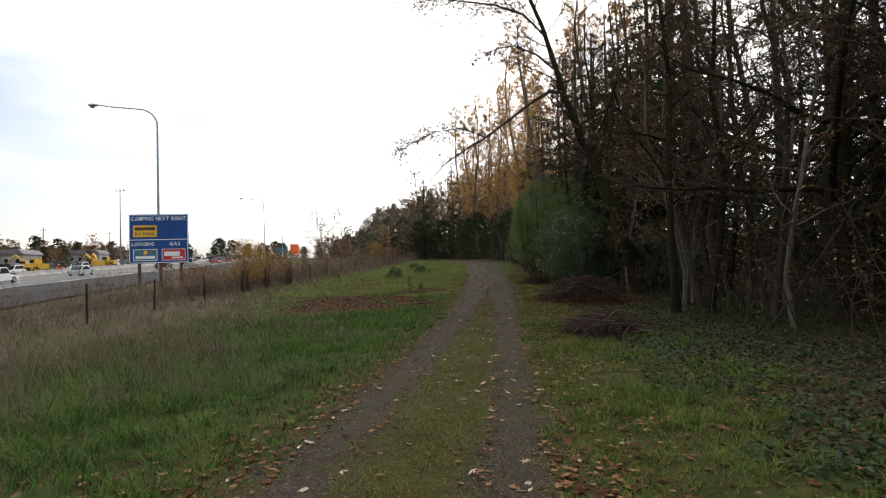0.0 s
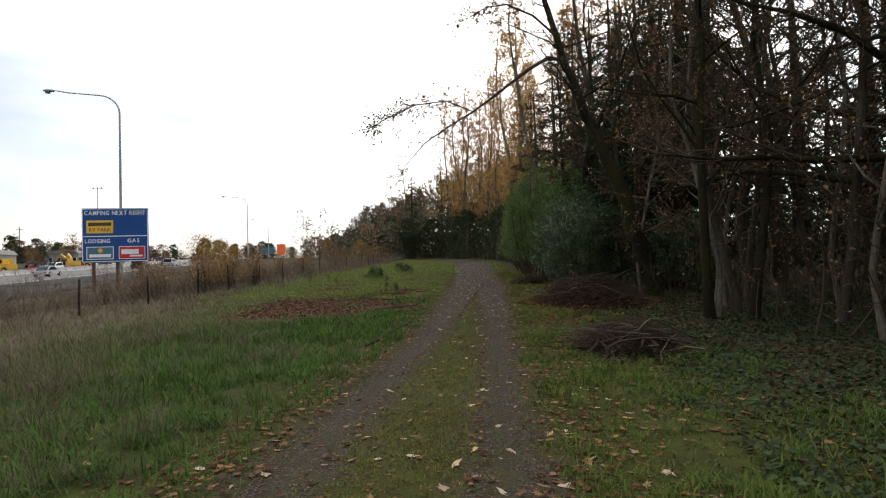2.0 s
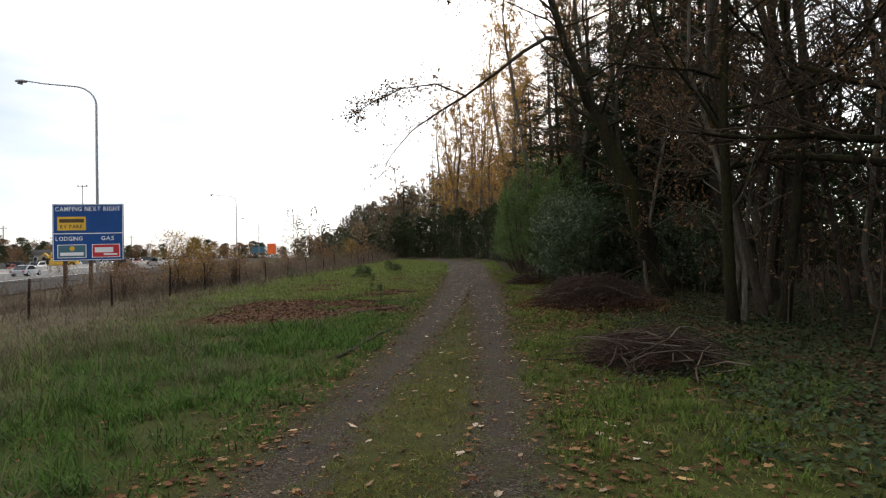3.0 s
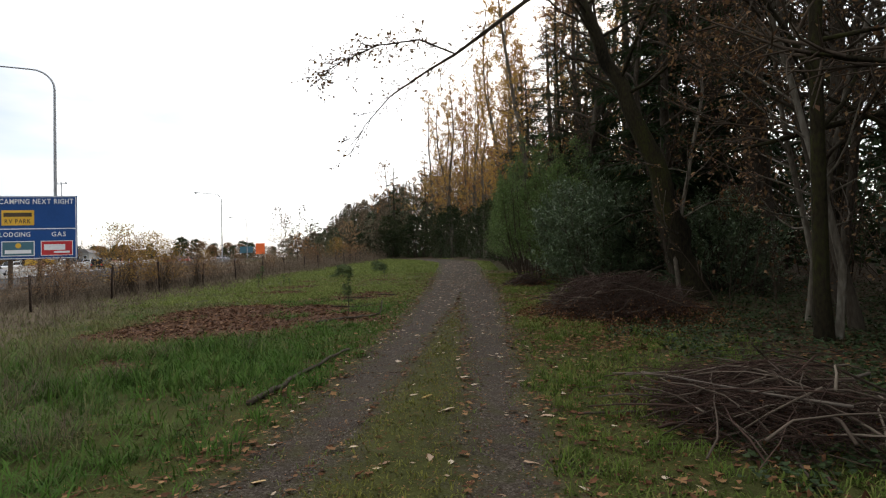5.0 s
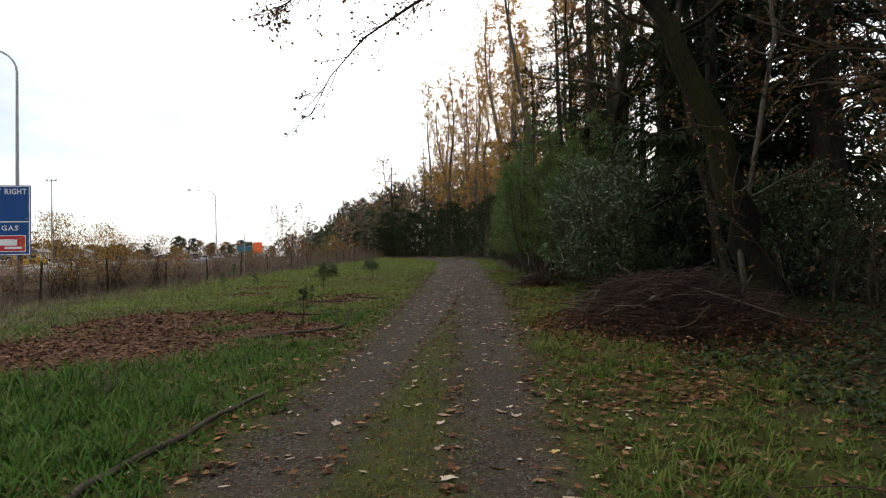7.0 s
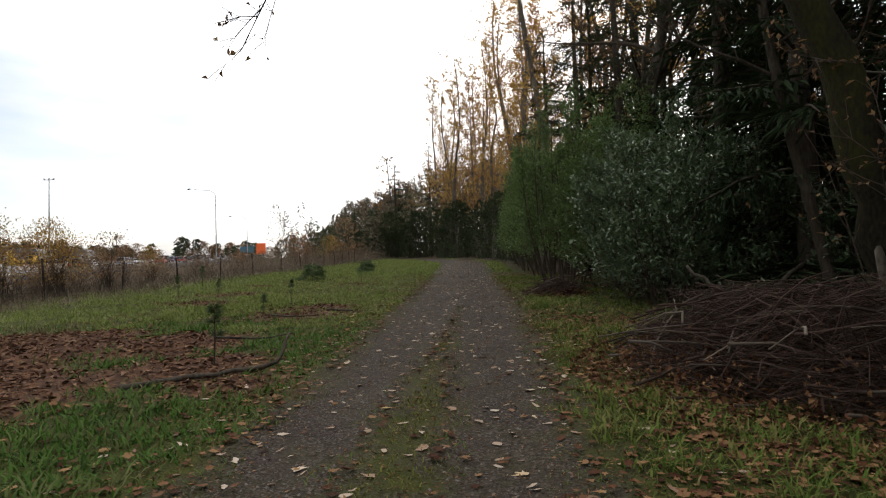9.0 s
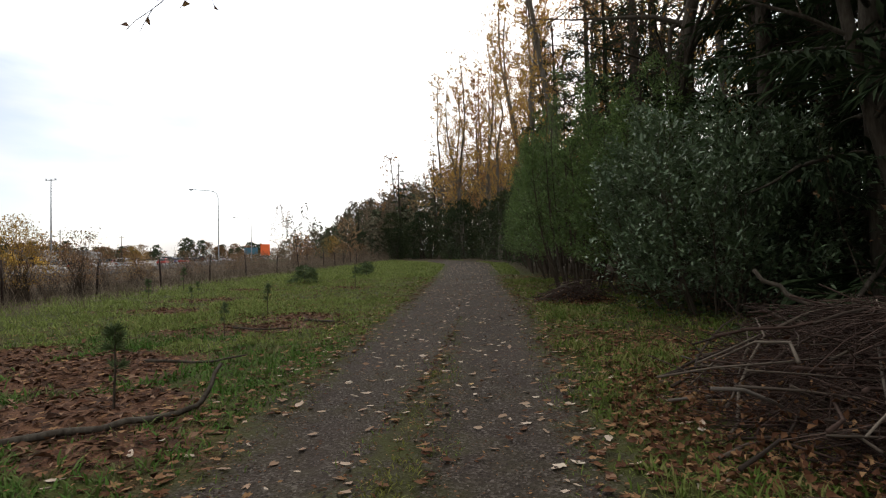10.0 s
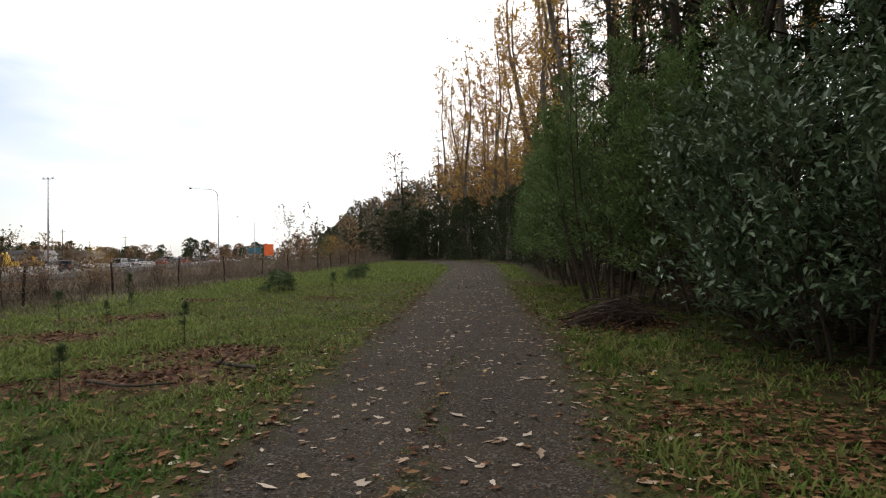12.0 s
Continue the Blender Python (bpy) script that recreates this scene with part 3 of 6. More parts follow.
def highway_sign():
    w, h, base_z = 4.42, 3.9, 2.52
    left = np.array([-24.78, 42.2]) - w / 2 * HN
    x, y = float(left[0]), float(left[1])
    g = hz(x, y)
    sign = empty_at("highway_sign", pose(x, y, g, 0, 0, SIGN_YAW), "large blue roadside services sign on three wooden posts", "sign")
    z0 = base_z - g
    part("panel", block((-w / 2, -0.03, z0), (w / 2, 0.03, z0 + h), 0.008), SIGN_BLUE, sign)
    zm = z0 + 1.87
    for lo, hi in (((-w / 2 + 0.03, z0 + 0.03), (w / 2 - 0.03, z0 + 0.075)), ((-w / 2 + 0.03, z0 + h - 0.075), (w / 2 - 0.03, z0 + h - 0.03)), ((-w / 2 + 0.03, zm - 0.03), (w / 2 - 0.03, zm + 0.03)),
                   ((-w / 2 + 0.03, z0 + 0.075), (-w / 2 + 0.075, z0 + h - 0.075)), ((w / 2 - 0.075, z0 + 0.075), (w / 2 - 0.03, z0 + h - 0.075))):
        part("border", block((lo[0], -0.042, lo[1]), (hi[0], -0.031, hi[1])), SIGN_WHITE, sign, "white reflective border")
    words("CAMPING NEXT RIGHT", 0.44, 0, z0 + h - 0.36, SIGN_WHITE, sign, 4.05)
    words("LODGING", 0.4, -1.18, zm - 0.36, SIGN_WHITE, sign, 1.65)
    words("GAS", 0.4, 1.2, zm - 0.36, SIGN_WHITE, sign, 0.8)
    yel = part("logo_panel", block((-1.9, -0.05, zm + 0.22), (-0.14, -0.032, zm + 1.15), 0.004), SIGN_YELLOW, sign, "yellow panel with dark lettering")
    part("bar", block((-1.78, -0.056, zm + 0.75), (-0.26, -0.0505, zm + 1.0)), SIGN_DARK, yel, "dark bar")
    words("RV PARK", 0.36, -1.02, zm + 0.46, SIGN_DARK, yel, 1.4, -0.055)
    teal = part("logo_panel", block((-1.9, -0.05, z0 + 0.2), (-0.12, -0.032, z0 + 1.12), 0.004), SIGN_TEAL, sign, "grey-green panel with a pale round emblem")
    for a, b, c, d in ((-1.9, z0 + 0.2, -0.12, z0 + 0.25), (-1.9, z0 + 1.07, -0.12, z0 + 1.12), (-1.9, z0 + 0.25, -1.85, z0 + 1.07), (-0.17, z0 + 0.25, -0.12, z0 + 1.07)):
        part("border", block((a, -0.056, b), (c, -0.0505, d)), SIGN_WHITE, teal, "white border")
    bm = disc(0.16, 0.006)
    bmesh.ops.translate(bm, verts=bm.verts[:], vec=(-1.0, -0.054, z0 + 0.84))
    part("emblem", bm, SIGN_YELLOW, teal, "pale round emblem")
    part("bar", block((-1.72, -0.056, z0 + 0.36), (-0.3, -0.0505, z0 + 0.58)), SIGN_WHITE, teal, "white bar")
    red = part("logo_panel", block((0.22, -0.05, z0 + 0.2), (1.98, -0.032, z0 + 1.12), 0.004), SIGN_RED, sign, "red panel with white bars")
    for a, b, c, d in ((0.22, z0 + 0.2, 1.98, z0 + 0.24), (0.22, z0 + 1.08, 1.98, z0 + 1.12), (0.22, z0 + 0.24, 0.26, z0 + 1.08), (1.94, z0 + 0.24, 1.98, z0 + 1.08)):
        part("border", block((a, -0.056, b), (c, -0.0505, d)), SIGN_WHITE, red, "white border")
    part("bar", block((0.4, -0.056, z0 + 0.55), (1.55, -0.0505, z0 + 0.9)), SIGN_WHITE, red, "white bar")
    part("bar", block((0.95, -0.056, z0 + 0.36), (1.8, -0.0505, z0 + 0.48)), SIGN_WHITE, red, "white bar")
    for px in (-1.5, 0.08, 1.62):
        part("post", block((px - 0.1, 0.04, -0.4), (px + 0.1, 0.22, z0 + h - 0.15), 0.012), WOOD_POST, sign, "weathered timber post")


highway_sign()


# ---- street lamps ----
def street_lamp(x, y, top, arm, label):
    g = hz(x, y)
    lamp = empty_at("street_lamp", pose(x, y, g, 0, 0, SIGN_YAW), label, "street lamp", "highway lamps")
    h = top - g
    sh = Shape()
    sh.tube([(0, 0, -0.3), (0, 0, h * 0.5), (0, 0, h - 1.9)], [0.13, 0.11, 0.085], 10)
    piece("pole", sh, STEEL, lamp, smooth=True)
    sh = Shape()
    a = np.linspace(0, np.pi / 2, 7)
    pts = [(-1.7 * (1 - math.cos(t)), 0, h - 1.9 + 1.55 * math.sin(t)) for t in a] + [(-arm * 0.7, 0, h - 0.2), (-arm + 0.5, 0, h - 0.02)]
    sh.tube(pts, np.linspace(0.085, 0.05, len(pts)), 8)
    piece("arm", sh, STEEL, lamp, smooth=True)
    part("base_plate", block((-0.25, -0.25, -0.05), (0.25, 0.25, 0.05), 0.01), STEEL, lamp)
    bm = bmesh.new()
    bmesh.ops.create_uvsphere(bm, u_segments=12, v_segments=8, radius=1)
    bmesh.ops.scale(bm, verts=bm.verts[:], vec=(0.5, 0.2, 0.14))
    bmesh.ops.translate(bm, verts=bm.verts[:], vec=(-arm + 0.1, 0, h - 0.05))
    head = part("lamp_head", bm, STEEL, lamp, "grey cobra-head lamp housing", True)
    bm = disc(0.2, 0.16, 14, "Z")
    bmesh.ops.translate(bm, verts=bm.verts[:], vec=(-arm + 0.02, 0, h - 0.2))
    part("lens", bm, GLASS_DARK, head, "dark lamp lens")
    return lamp


street_lamp(-32.4, 50.05, 17.95, 5.75, "tall grey davit-arm street lamp beside the highway")
street_lamp(-59.1, 135.3, 20.5, 5.6, "far grey davit-arm street lamp beside the highway")
street_lamp(*hw(170, -2), 21.5, 5.6, "far grey davit-arm street lamp beside the highway")


# ---- fence ----
fence = tagged(new("fence"), "low wire fence on rusty steel posts in dead grass", "fence")
FENCE_Y = [14.5, 18.6, 22.8, 26.8, 30.8, 34.5, 38.5, 42.5, 47.2, 51.5, 56.2, 61.1, 67.4, 70.9, 74.5, 77.2, 79.4]
tops = []
for k, y in enumerate(FENCE_Y):
    x = -14.9 + 0.1 * math.sin(k * 2.1)
    h = 1.35 + 0.12 * math.sin(k * 1.7)
    sh = Shape()
    lean = 0.05 * math.sin(k * 3.3)
    sh.tube([(x, y, hz(x, y) - 0.3), (x + lean * 0.5, y, hz(x, y) + h * 0.5), (x + lean, y + lean, hz(x, y) + h)], [0.042, 0.042, 0.038], 6, True)
    piece("post", sh, RUST_STEEL, fence)
    tops.append((x, y, hz(x, y), h))
for f in (0.35, 0.65, 0.93):
    sh = Shape()
    pts = []
    for k, (x, y, g, h) in enumerate(tops):
        pts.append((x + 0.04, y, g + h * f))
        if k < len(tops) - 1:
            x2, y2, g2, h2 = tops[k + 1]
            pts.append(((x + x2) / 2 + 0.04, (y + y2) / 2, (g + g2 + (h + h2) * f) / 2 - 0.04))
    sh.tube(pts, [0.006] * len(pts), 3)
    piece("wire", sh, RUST_STEEL, fence)


# ---- plants ----
def unit(v):
    return v / (np.linalg.norm(v, axis=-1, keepdims=True) + 1e-9)


def bend(r, start, way, length, n, curl, pull):
    """A wandering path: pull is added to the way at each step."""
    pts, p, d = [start], np.array(start, float), np.array(way, float)
    for _ in range(n - 1):
        d = unit(d + r.normal(0, curl, 3) + pull)
        p = p + d * length / (n - 1)
        pts.append(p)
    return np.array(pts)


def along(pts, u):
    k = u * (len(pts) - 1)
    i = min(int(k), len(pts) - 2)
    return pts[i] + (pts[i + 1] - pts[i]) * (k - i), unit(pts[i + 1] - pts[i])


def crown_of(r, trunk, r0, r1, n_limb, limb_len, start, rise, n_twig, n_sub, n_leaf, leaf, droop=0.0, spread=0.9, twig_r=0.012, limb_k=0.45, cheap=False):
    """Limbs, twigs and leaves round a trunk path. Returns limbs, twigs, leaves as Shapes."""
    limbs, twigs, lv = [], Shape(), Shape()
    la, lw = [], []
    for i in range(n_limb):
        u = start + (1 - start) * ((i + r.uniform(0, 1)) / n_limb)
        p, d = along(trunk, min(u, 0.995))
        az = i * 2.4 + r.normal(0, 0.4)
        out = np.array([math.cos(az), math.sin(az), 0])
        a = rise + r.normal(0, 0.2)
        way = unit(out * math.cos(a) + np.array([0, 0, 1]) * math.sin(a))
        L = limb_len * (1.1 - 0.75 * (u - start) / (1 - start)) * r.uniform(0.7, 1.2)
        lp = bend(r, p, way, L, 6, 0.17, np.array([0, 0, 0.06 - droop]))
        rr = (r0 + (r1 - r0) * u) * limb_k
        limbs.append(Shape())
        limbs[-1].tube(lp[[0, 3, 5]] if cheap else lp, np.linspace(rr, rr * 0.25, 3 if cheap else 6), 3 if cheap else 5)
        for k in range(n_twig):
            v = r.uniform(0.2, 1.0)
            tp, td = along(lp, v)
            tw = unit(td + r.normal(0, 0.65, 3) * spread)
            tl = L * r.uniform(0.22, 0.42)
            pts = bend(r, tp, tw, tl, 4, 0.2, np.array([0, 0, 0.04 - droop]))
            tr = max(rr * 0.3, twig_r)
            twigs.tube(pts[[0, 3]] if cheap else pts, [tr, tr * 0.4] if cheap else [tr, tr * 0.8, tr * 0.55, tr * 0.3], 3)
            for s in range(n_sub):
                q, qd = along(pts, r.uniform(0.15, 1.0))
                sw = unit(qd + r.normal(0, 0.7, 3) * spread)
                sp = bend(r, q, sw, tl * r.uniform(0.25, 0.55), 3, 0.25, np.array([0, 0, 0.03 - droop]))
                twigs.tube(sp[[0, 2]] if cheap else sp, [tr * 0.5, tr * 0.2] if cheap else [tr * 0.55, tr * 0.4, tr * 0.2], 3)
                for _ in range(n_leaf):
                    c, cd = along(sp, r.uniform(0.2, 1))
                    la.append(c)
                    lw.append(cd + r.normal(0, 0.7, 3))
    if la:
        la, lw = np.array(la), np.array(lw)
        n = len(la)
        lv.leaves(la, lw, r.normal(0, 0.4, (n, 3)) + np.array([0, 0, 1]), leaf * r.uniform(0.6, 1.3, n), leaf * 0.7 * r.uniform(0.6, 1.2, n))
    return limbs, twigs, lv


def tapered(trunk, r0, r1, flare=1.35, sides=9):
    sh = Shape()
    n = len(trunk)
    rad = np.linspace(r0, r1, n)
    rad[0] *= flare
    sh.tube(trunk, rad, sides)
    return sh


def tree(name, r, label, trunk, r0, r1, bark, leaf_mat=None, sides=9, twig_mat=None, group="", **kw):
    """A tree whose trunk path is given in its own coordinates, from its base."""
    trunk = np.array(trunk, float)
    t = np.linspace(0, 1, len(trunk) * 2 - 1)
    fine = np.stack([np.interp(t, np.linspace(0, 1, len(trunk)), trunk[:, i]) for i in range(3)], 1)
    fine[1:-1] += r.normal(0, r0 * 0.12, fine[1:-1].shape)
    top = empty_at(name, Matrix.Identity(4), label, "tree", group)
    piece("trunk", tapered(fine, r0, r1, sides=sides), bark, top, smooth=True)
    limbs, twigs, lv = crown_of(r, fine, r0, r1, **kw)
    if name == "distant_tree":
        far_limbs = Shape()
        for sh in limbs:
            far_limbs.add(sh.v[0], sh.q[0])
        tagged(piece("limb_work", far_limbs, bark, top), kind="stuff")
    else:
        for sh in limbs:
            piece("limb", sh, bark, top, smooth=True)
    if twigs.n:
        tagged(piece("twig_mass", twigs, twig_mat or TWIG, top), kind="stuff")
    if lv.n and leaf_mat:
        tagged(piece("foliage", lv, leaf_mat, top), kind="stuff")
    return top


def conifer(name, r, label, h, r0, n_branch, reach, clear, mat, fine=True, group=""):
    """A trunk with drooping boughs of flat needle sprays."""
    top = empty_at(name, Matrix.Identity(4), label, "tree", group)
    trunk = np.array([(0, 0, -0.3), (r.normal(0, 0.05), r.normal(0, 0.05), h * 0.35), (r.normal(0, 0.1), r.normal(0, 0.1), h * 0.7), (0, 0, h)])
    piece("trunk", tapered(trunk, r0, r0 * 0.12), BARK, top, smooth=True)
    boughs, nd = Shape(), Shape()
    at, way, ln = [], [], []
    for i in range(n_branch):
        u = clear + (1 - clear) * (i + r.uniform(0, 1)) / n_branch
        p, _ = along(trunk, min(u, 0.99))
        az = i * 2.4 + r.normal(0, 0.3)
        f = (u - clear) / (1 - clear)
        L = reach * (1.05 - f) ** 0.8 * r.uniform(0.6, 1.15) + 0.15
        d = unit(np.array([math.cos(az), math.sin(az), 0.25 - 0.2 * (1 - f)]))
        bp = bend(r, p, d, L, 6, 0.06, np.array([0, 0, -0.09]))
        if fine and h > 3:
            one = Shape()
            one.tube(bp, np.linspace(0.035 * (1.2 - f) + 0.008, 0.008, 6), 4)
            piece("bough", one, BARK, top)
        else:
            boughs.tube(bp[[0, 2, 5]], np.linspace(0.03 * (1.2 - f) + 0.006, 0.006, 3) * min(1, h / 3), 3)
        k = int((16 if fine else 12) * (0.4 + L / reach))
        for s in range(k):
            v = 0.12 + 0.88 * s / k
            q, qd = along(bp, min(v, 0.999))
            sidew = unit(np.cross(qd, np.array([0, 0, 1.0]))) * (1 if s % 2 else -1)
            sl = (0.55 * (1.1 - v) + 0.14) * min(1.3, 0.4 + L * 0.35)
            w0 = unit(qd * 0.7 + sidew * r.uniform(0.5, 1.1) + np.array([0, 0, r.uniform(-0.5, 0.0)]))
            m = 9 if fine else 3
            for c in range(m):
                w = unit(w0 + r.normal(0, 0.35, 3))
                at.append(q + w0 * sl * c / m)
                way.append(w)
                ln.append(sl * r.uniform(0.35, 0.75))
    at, way, ln = np.array(at), np.array(way), np.array(ln)
    n = len(at)
    ln = ln if fine else ln * 1.45
    nd.leaves(at, way, r.normal(0, 0.3, (n, 3)) + np.array([0, 0, 1]), ln, ln * (0.14 if fine else 0.4), 0.1)
    if boughs.n:
        tagged(piece("bough_work", boughs, BARK, top), kind="stuff")
    tagged(piece("foliage", nd, mat, top), kind="stuff")
    return top


def bush(name, r, label, size, n_stem, n_leaf, leaf, mat, stem_mat, clear=0.0, category="shrub", narrow=0.42, clump=14, stem_r=0.022, shell=0.55):
    """Stems fanning out of one base, leaves in clumps towards the uneven outside."""
    sx, sy, sz = size
    top = empty_at(name, Matrix.Identity(4), label, category)
    stems, lv = Shape(), Shape()
    n_c = n_leaf // clump
    u = r.uniform(0, 1, n_c)
    th = r.uniform(0, 2 * np.pi, n_c)
    zz = clear + (1 - clear) * r.uniform(0, 1, n_c) ** 0.9
    rad = np.sqrt(np.clip(1 - ((zz - 0.42) / 0.62) ** 2, 0.02, 1)) * (shell + (1 - shell) * u) * (0.82 + 0.25 * np.sin(th * 3 + zz * 5) * np.cos(zz * 9 + th))
    c = np.stack([np.cos(th) * rad * sx, np.sin(th) * rad * sy, zz * sz], 1)
    for i in range(n_stem):
        tgt = c[i % n_c]
        mid = tgt * np.array([0.45, 0.45, 0.6]) + r.normal(0, 0.12, 3)
        b = np.array([r.normal(0, 0.12 * sx), r.normal(0, 0.12 * sy), -0.1])
        stems.tube([b, (b + mid) / 2 + np.array([0, 0, 0.1 * sz]), mid, tgt], [stem_r, stem_r * 0.8, stem_r * 0.55, stem_r * 0.2], 4)
    outw = unit(c - np.array([0, 0, sz * 0.35]))
    at = np.repeat(c, clump, 0) + r.normal(0, 0.13 * min(sx, sz) ** 0.5, (n_c * clump, 3)) * np.array([1, 1, 0.55])
    at[:, 2] = np.maximum(at[:, 2], 0.03)
    way = np.repeat(outw, clump, 0) + r.normal(0, 0.6, at.shape) + np.array([0, 0, 0.15])
    n = len(at)
    lv.leaves(at, way, r.normal(0, 0.35, (n, 3)) + np.array([0, 0, 1]), leaf * r.uniform(0.6, 1.25, n), leaf * narrow * r.uniform(0.7, 1.2, n), 0.12)
    tagged(piece("stem_work", stems, stem_mat, top), kind="stuff")
    tagged(piece("foliage", lv, mat, top), kind="stuff")
    return top


def plume(name, r, label, h, sx, n_stem, n_shoot, n_leaf, leaf, mat, stem_mat, clear, narrow, category, stem_r=0.035, rise=0.1, jitter=0.55):
    """Several upright stems from one base, each feathered with leafy shoots: an uneven, gappy crown."""
    top = empty_at(name, Matrix.Identity(4), label, category)
    lv, shoots = Shape(), Shape()
    at, way = [], []
    for i in range(n_stem):
        az, rad = i * 2.4 + r.normal(0, 0.25), math.sqrt((i + 0.4) / n_stem)
        out = np.array([math.cos(az), math.sin(az), 0.0])
        tall = h * (1 - 0.42 * rad ** 2) * r.uniform(0.78, 1.06)
        foot = out * rad * sx * 0.34 + np.array([0, 0, -0.1])
        tip = out * rad * sx * 0.72 + np.array([0, 0, tall])
        k = np.linspace(0, 1, 6)[:, None]
        path = foot + (tip - foot) * k + out * sx * 0.1 * np.sin(k * np.pi) + r.normal(0, 0.05, (6, 3)) * k
        one = Shape()
        one.tube(path, np.linspace(stem_r * r.uniform(0.7, 1.2), stem_r * 0.15, 6), 5)
        piece("stem", one, stem_mat, top)
        for j in range(n_shoot):
            u = clear + (1 - clear) * ((j + r.uniform(0, 1)) / n_shoot) ** 0.9
            p, d = along(path, min(u, 0.995))
            a = az + r.normal(0, 1.25)
            side = np.array([math.cos(a), math.sin(a), 0.0])
            L = sx * r.uniform(0.25, 0.55) * (1.12 - u) ** 0.5 + 0.12
            sp = bend(r, p, unit(side + d * (0.35 + 0.6 * u) + r.normal(0, 0.15, 3)), L, 5, 0.1, np.array([0, 0, rise]))
            shoots.tube(sp[[0, 2, 4]], [stem_r * 0.28, stem_r * 0.2, stem_r * 0.08], 3)
            v = r.uniform(0.12, 1.0, n_leaf) ** 0.8 * 4
            b = np.minimum(v.astype(int), 3)
            q = sp[b] + (sp[b + 1] - sp[b]) * (v - b)[:, None]
            at.append(q + r.normal(0, 0.035, q.shape) * (1 + 2 * (1 - narrow)))
            way.append(unit(sp[b + 1] - sp[b]) * 0.75 + r.normal(0, jitter, q.shape))
    at, way = np.concatenate(at), np.concatenate(way)
    n = len(at)
    at[:, 2] = np.maximum(at[:, 2], 0.04)
    lv.leaves(at, way, r.normal(0, 0.35, (n, 3)) + np.array([0, 0, 1]), leaf * r.uniform(0.6, 1.25, n), leaf * narrow * r.uniform(0.7, 1.2, n), 0.14)
    tagged(piece("shoot_work", shoots, stem_mat, top), kind="stuff")
    tagged(piece("foliage", lv, mat, top), kind="stuff")
    return top


def put(ob, x, y, sink=0.05, turn=0.0, scale=1.0, tilt=0.0):
    ob.matrix_basis = pose(x, y, hz(x, y) - sink, tilt, 0, turn) @ Matrix.Scale(scale, 4)
    return ob


def repeat(ob, x, y, turn, scale=1.0, sink=0.05, tilt=0.0):
    o = copy_thing(ob, Matrix.Identity(4))
    return put(o, x, y, sink, turn, scale, tilt)


# ---- the woods beside the trail ----
R = np.random.default_rng
# the leaning maple whose long branch hangs over the trail
bx, by = 6.05, 25.0
g0 = hz(bx, by)
lean_path = np.array([(6.05, 25.0, g0 - 0.25), (5.9, 24.95, 1.0), (5.56, 24.85, 2.0), (5.3, 24.75, 3.0), (5.02, 24.7, 4.0), (4.6, 24.7, 5.0), (4.25, 24.8, 6.2), (3.72, 24.95, 7.7), (3.2, 25.1, 9.0), (2.67, 25.2, 11.2), (1.95, 25.3, 13.6), (1.4, 25.5, 16.5)]) - np.array([bx, by, g0])
maple = tree("leaning_maple", R(3), "leaning mossy maple with a long bare branch over the trail", lean_path, 0.36, 0.06, MOSSY, LEAF_BROWN,
             n_limb=20, limb_len=4.2, start=0.5, rise=0.4, n_twig=9, n_sub=7, n_leaf=1, leaf=0.09, limb_k=0.28, sides=14)
maple.matrix_basis = Matrix.Translation((bx, by, g0))
o3 = np.array([bx, by, g0])
main = np.array([(3.1, 25.05, 9.2), (2.5, 24.75, 9.2), (1.65, 24.5, 8.65), (0.65, 24.4, 7.9), (-0.38, 24.4, 7.2), (-1.2, 24.4, 6.75), (-2.25, 24.4, 6.1), (-3.0, 24.4, 5.3), (-3.45, 24.4, 4.45)]) - o3
high = np.array([(2.5, 25.2, 11.8), (1.5, 25.1, 12.9), (0.2, 25.0, 13.4), (-1.6, 24.9, 13.7), (-3.3, 24.8, 13.9)]) - o3
low = np.array([(2.9, 25.15, 10.2), (2.0, 24.8, 10.9), (1.0, 24.6, 11.3), (0.2, 24.5, 11.2), (-0.6, 24.4, 10.7)]) - o3
fork = np.array([(-0.38, 24.4, 7.2), (-1.4, 24.5, 7.7), (-2.6, 24.5, 7.6), (-3.6, 24.5, 7.2), (-4.4, 24.55, 6.8)]) - o3
bigb, bigt, bigl = Shape(), Shape(), Shape()
bigb.tube(main, [0.085, 0.078, 0.068, 0.056, 0.045, 0.032, 0.02, 0.012, 0.005], 7)
bigb.tube(high, [0.06, 0.05, 0.04, 0.028, 0.012], 6)
bigb.tube(low, [0.055, 0.045, 0.035, 0.022, 0.01], 6)
bigb.tube(fork, [0.03, 0.026, 0.02, 0.014, 0.007], 5)
rb = R(11)
la, lw = [], []
for path, lo, cnt in ((main, 0.35, 34), (fork, 0.1, 60), (high, 0.1, 150), (low, 0.2, 60)):
    for k in range(cnt):
        p, d = along(path, rb.uniform(lo, 1))
        L = rb.uniform(0.35, 1.1) * (1.6 if path is high else 1.0)
        tp = bend(rb, p, unit(d + rb.normal(0, 0.55, 3)), L, 4, 0.2, np.array([-0.03, 0, -0.04]))
        bigt.tube(tp, [0.011, 0.009, 0.006, 0.003], 3)
        for s in range(4):
            q, qd = along(tp, rb.uniform(0.2, 1))
            sp = bend(rb, q, unit(qd + rb.normal(0, 0.6, 3)), L * 0.45, 3, 0.2, np.array([0, 0, -0.05]))
            bigt.tube(sp, [0.006, 0.005, 0.003], 3)
            for _ in range(1 if path is main else 2):
                c, cd = along(sp, rb.uniform(0.3, 1))
                la.append(c)
                lw.append(cd + rb.normal(0, 0.8, 3))
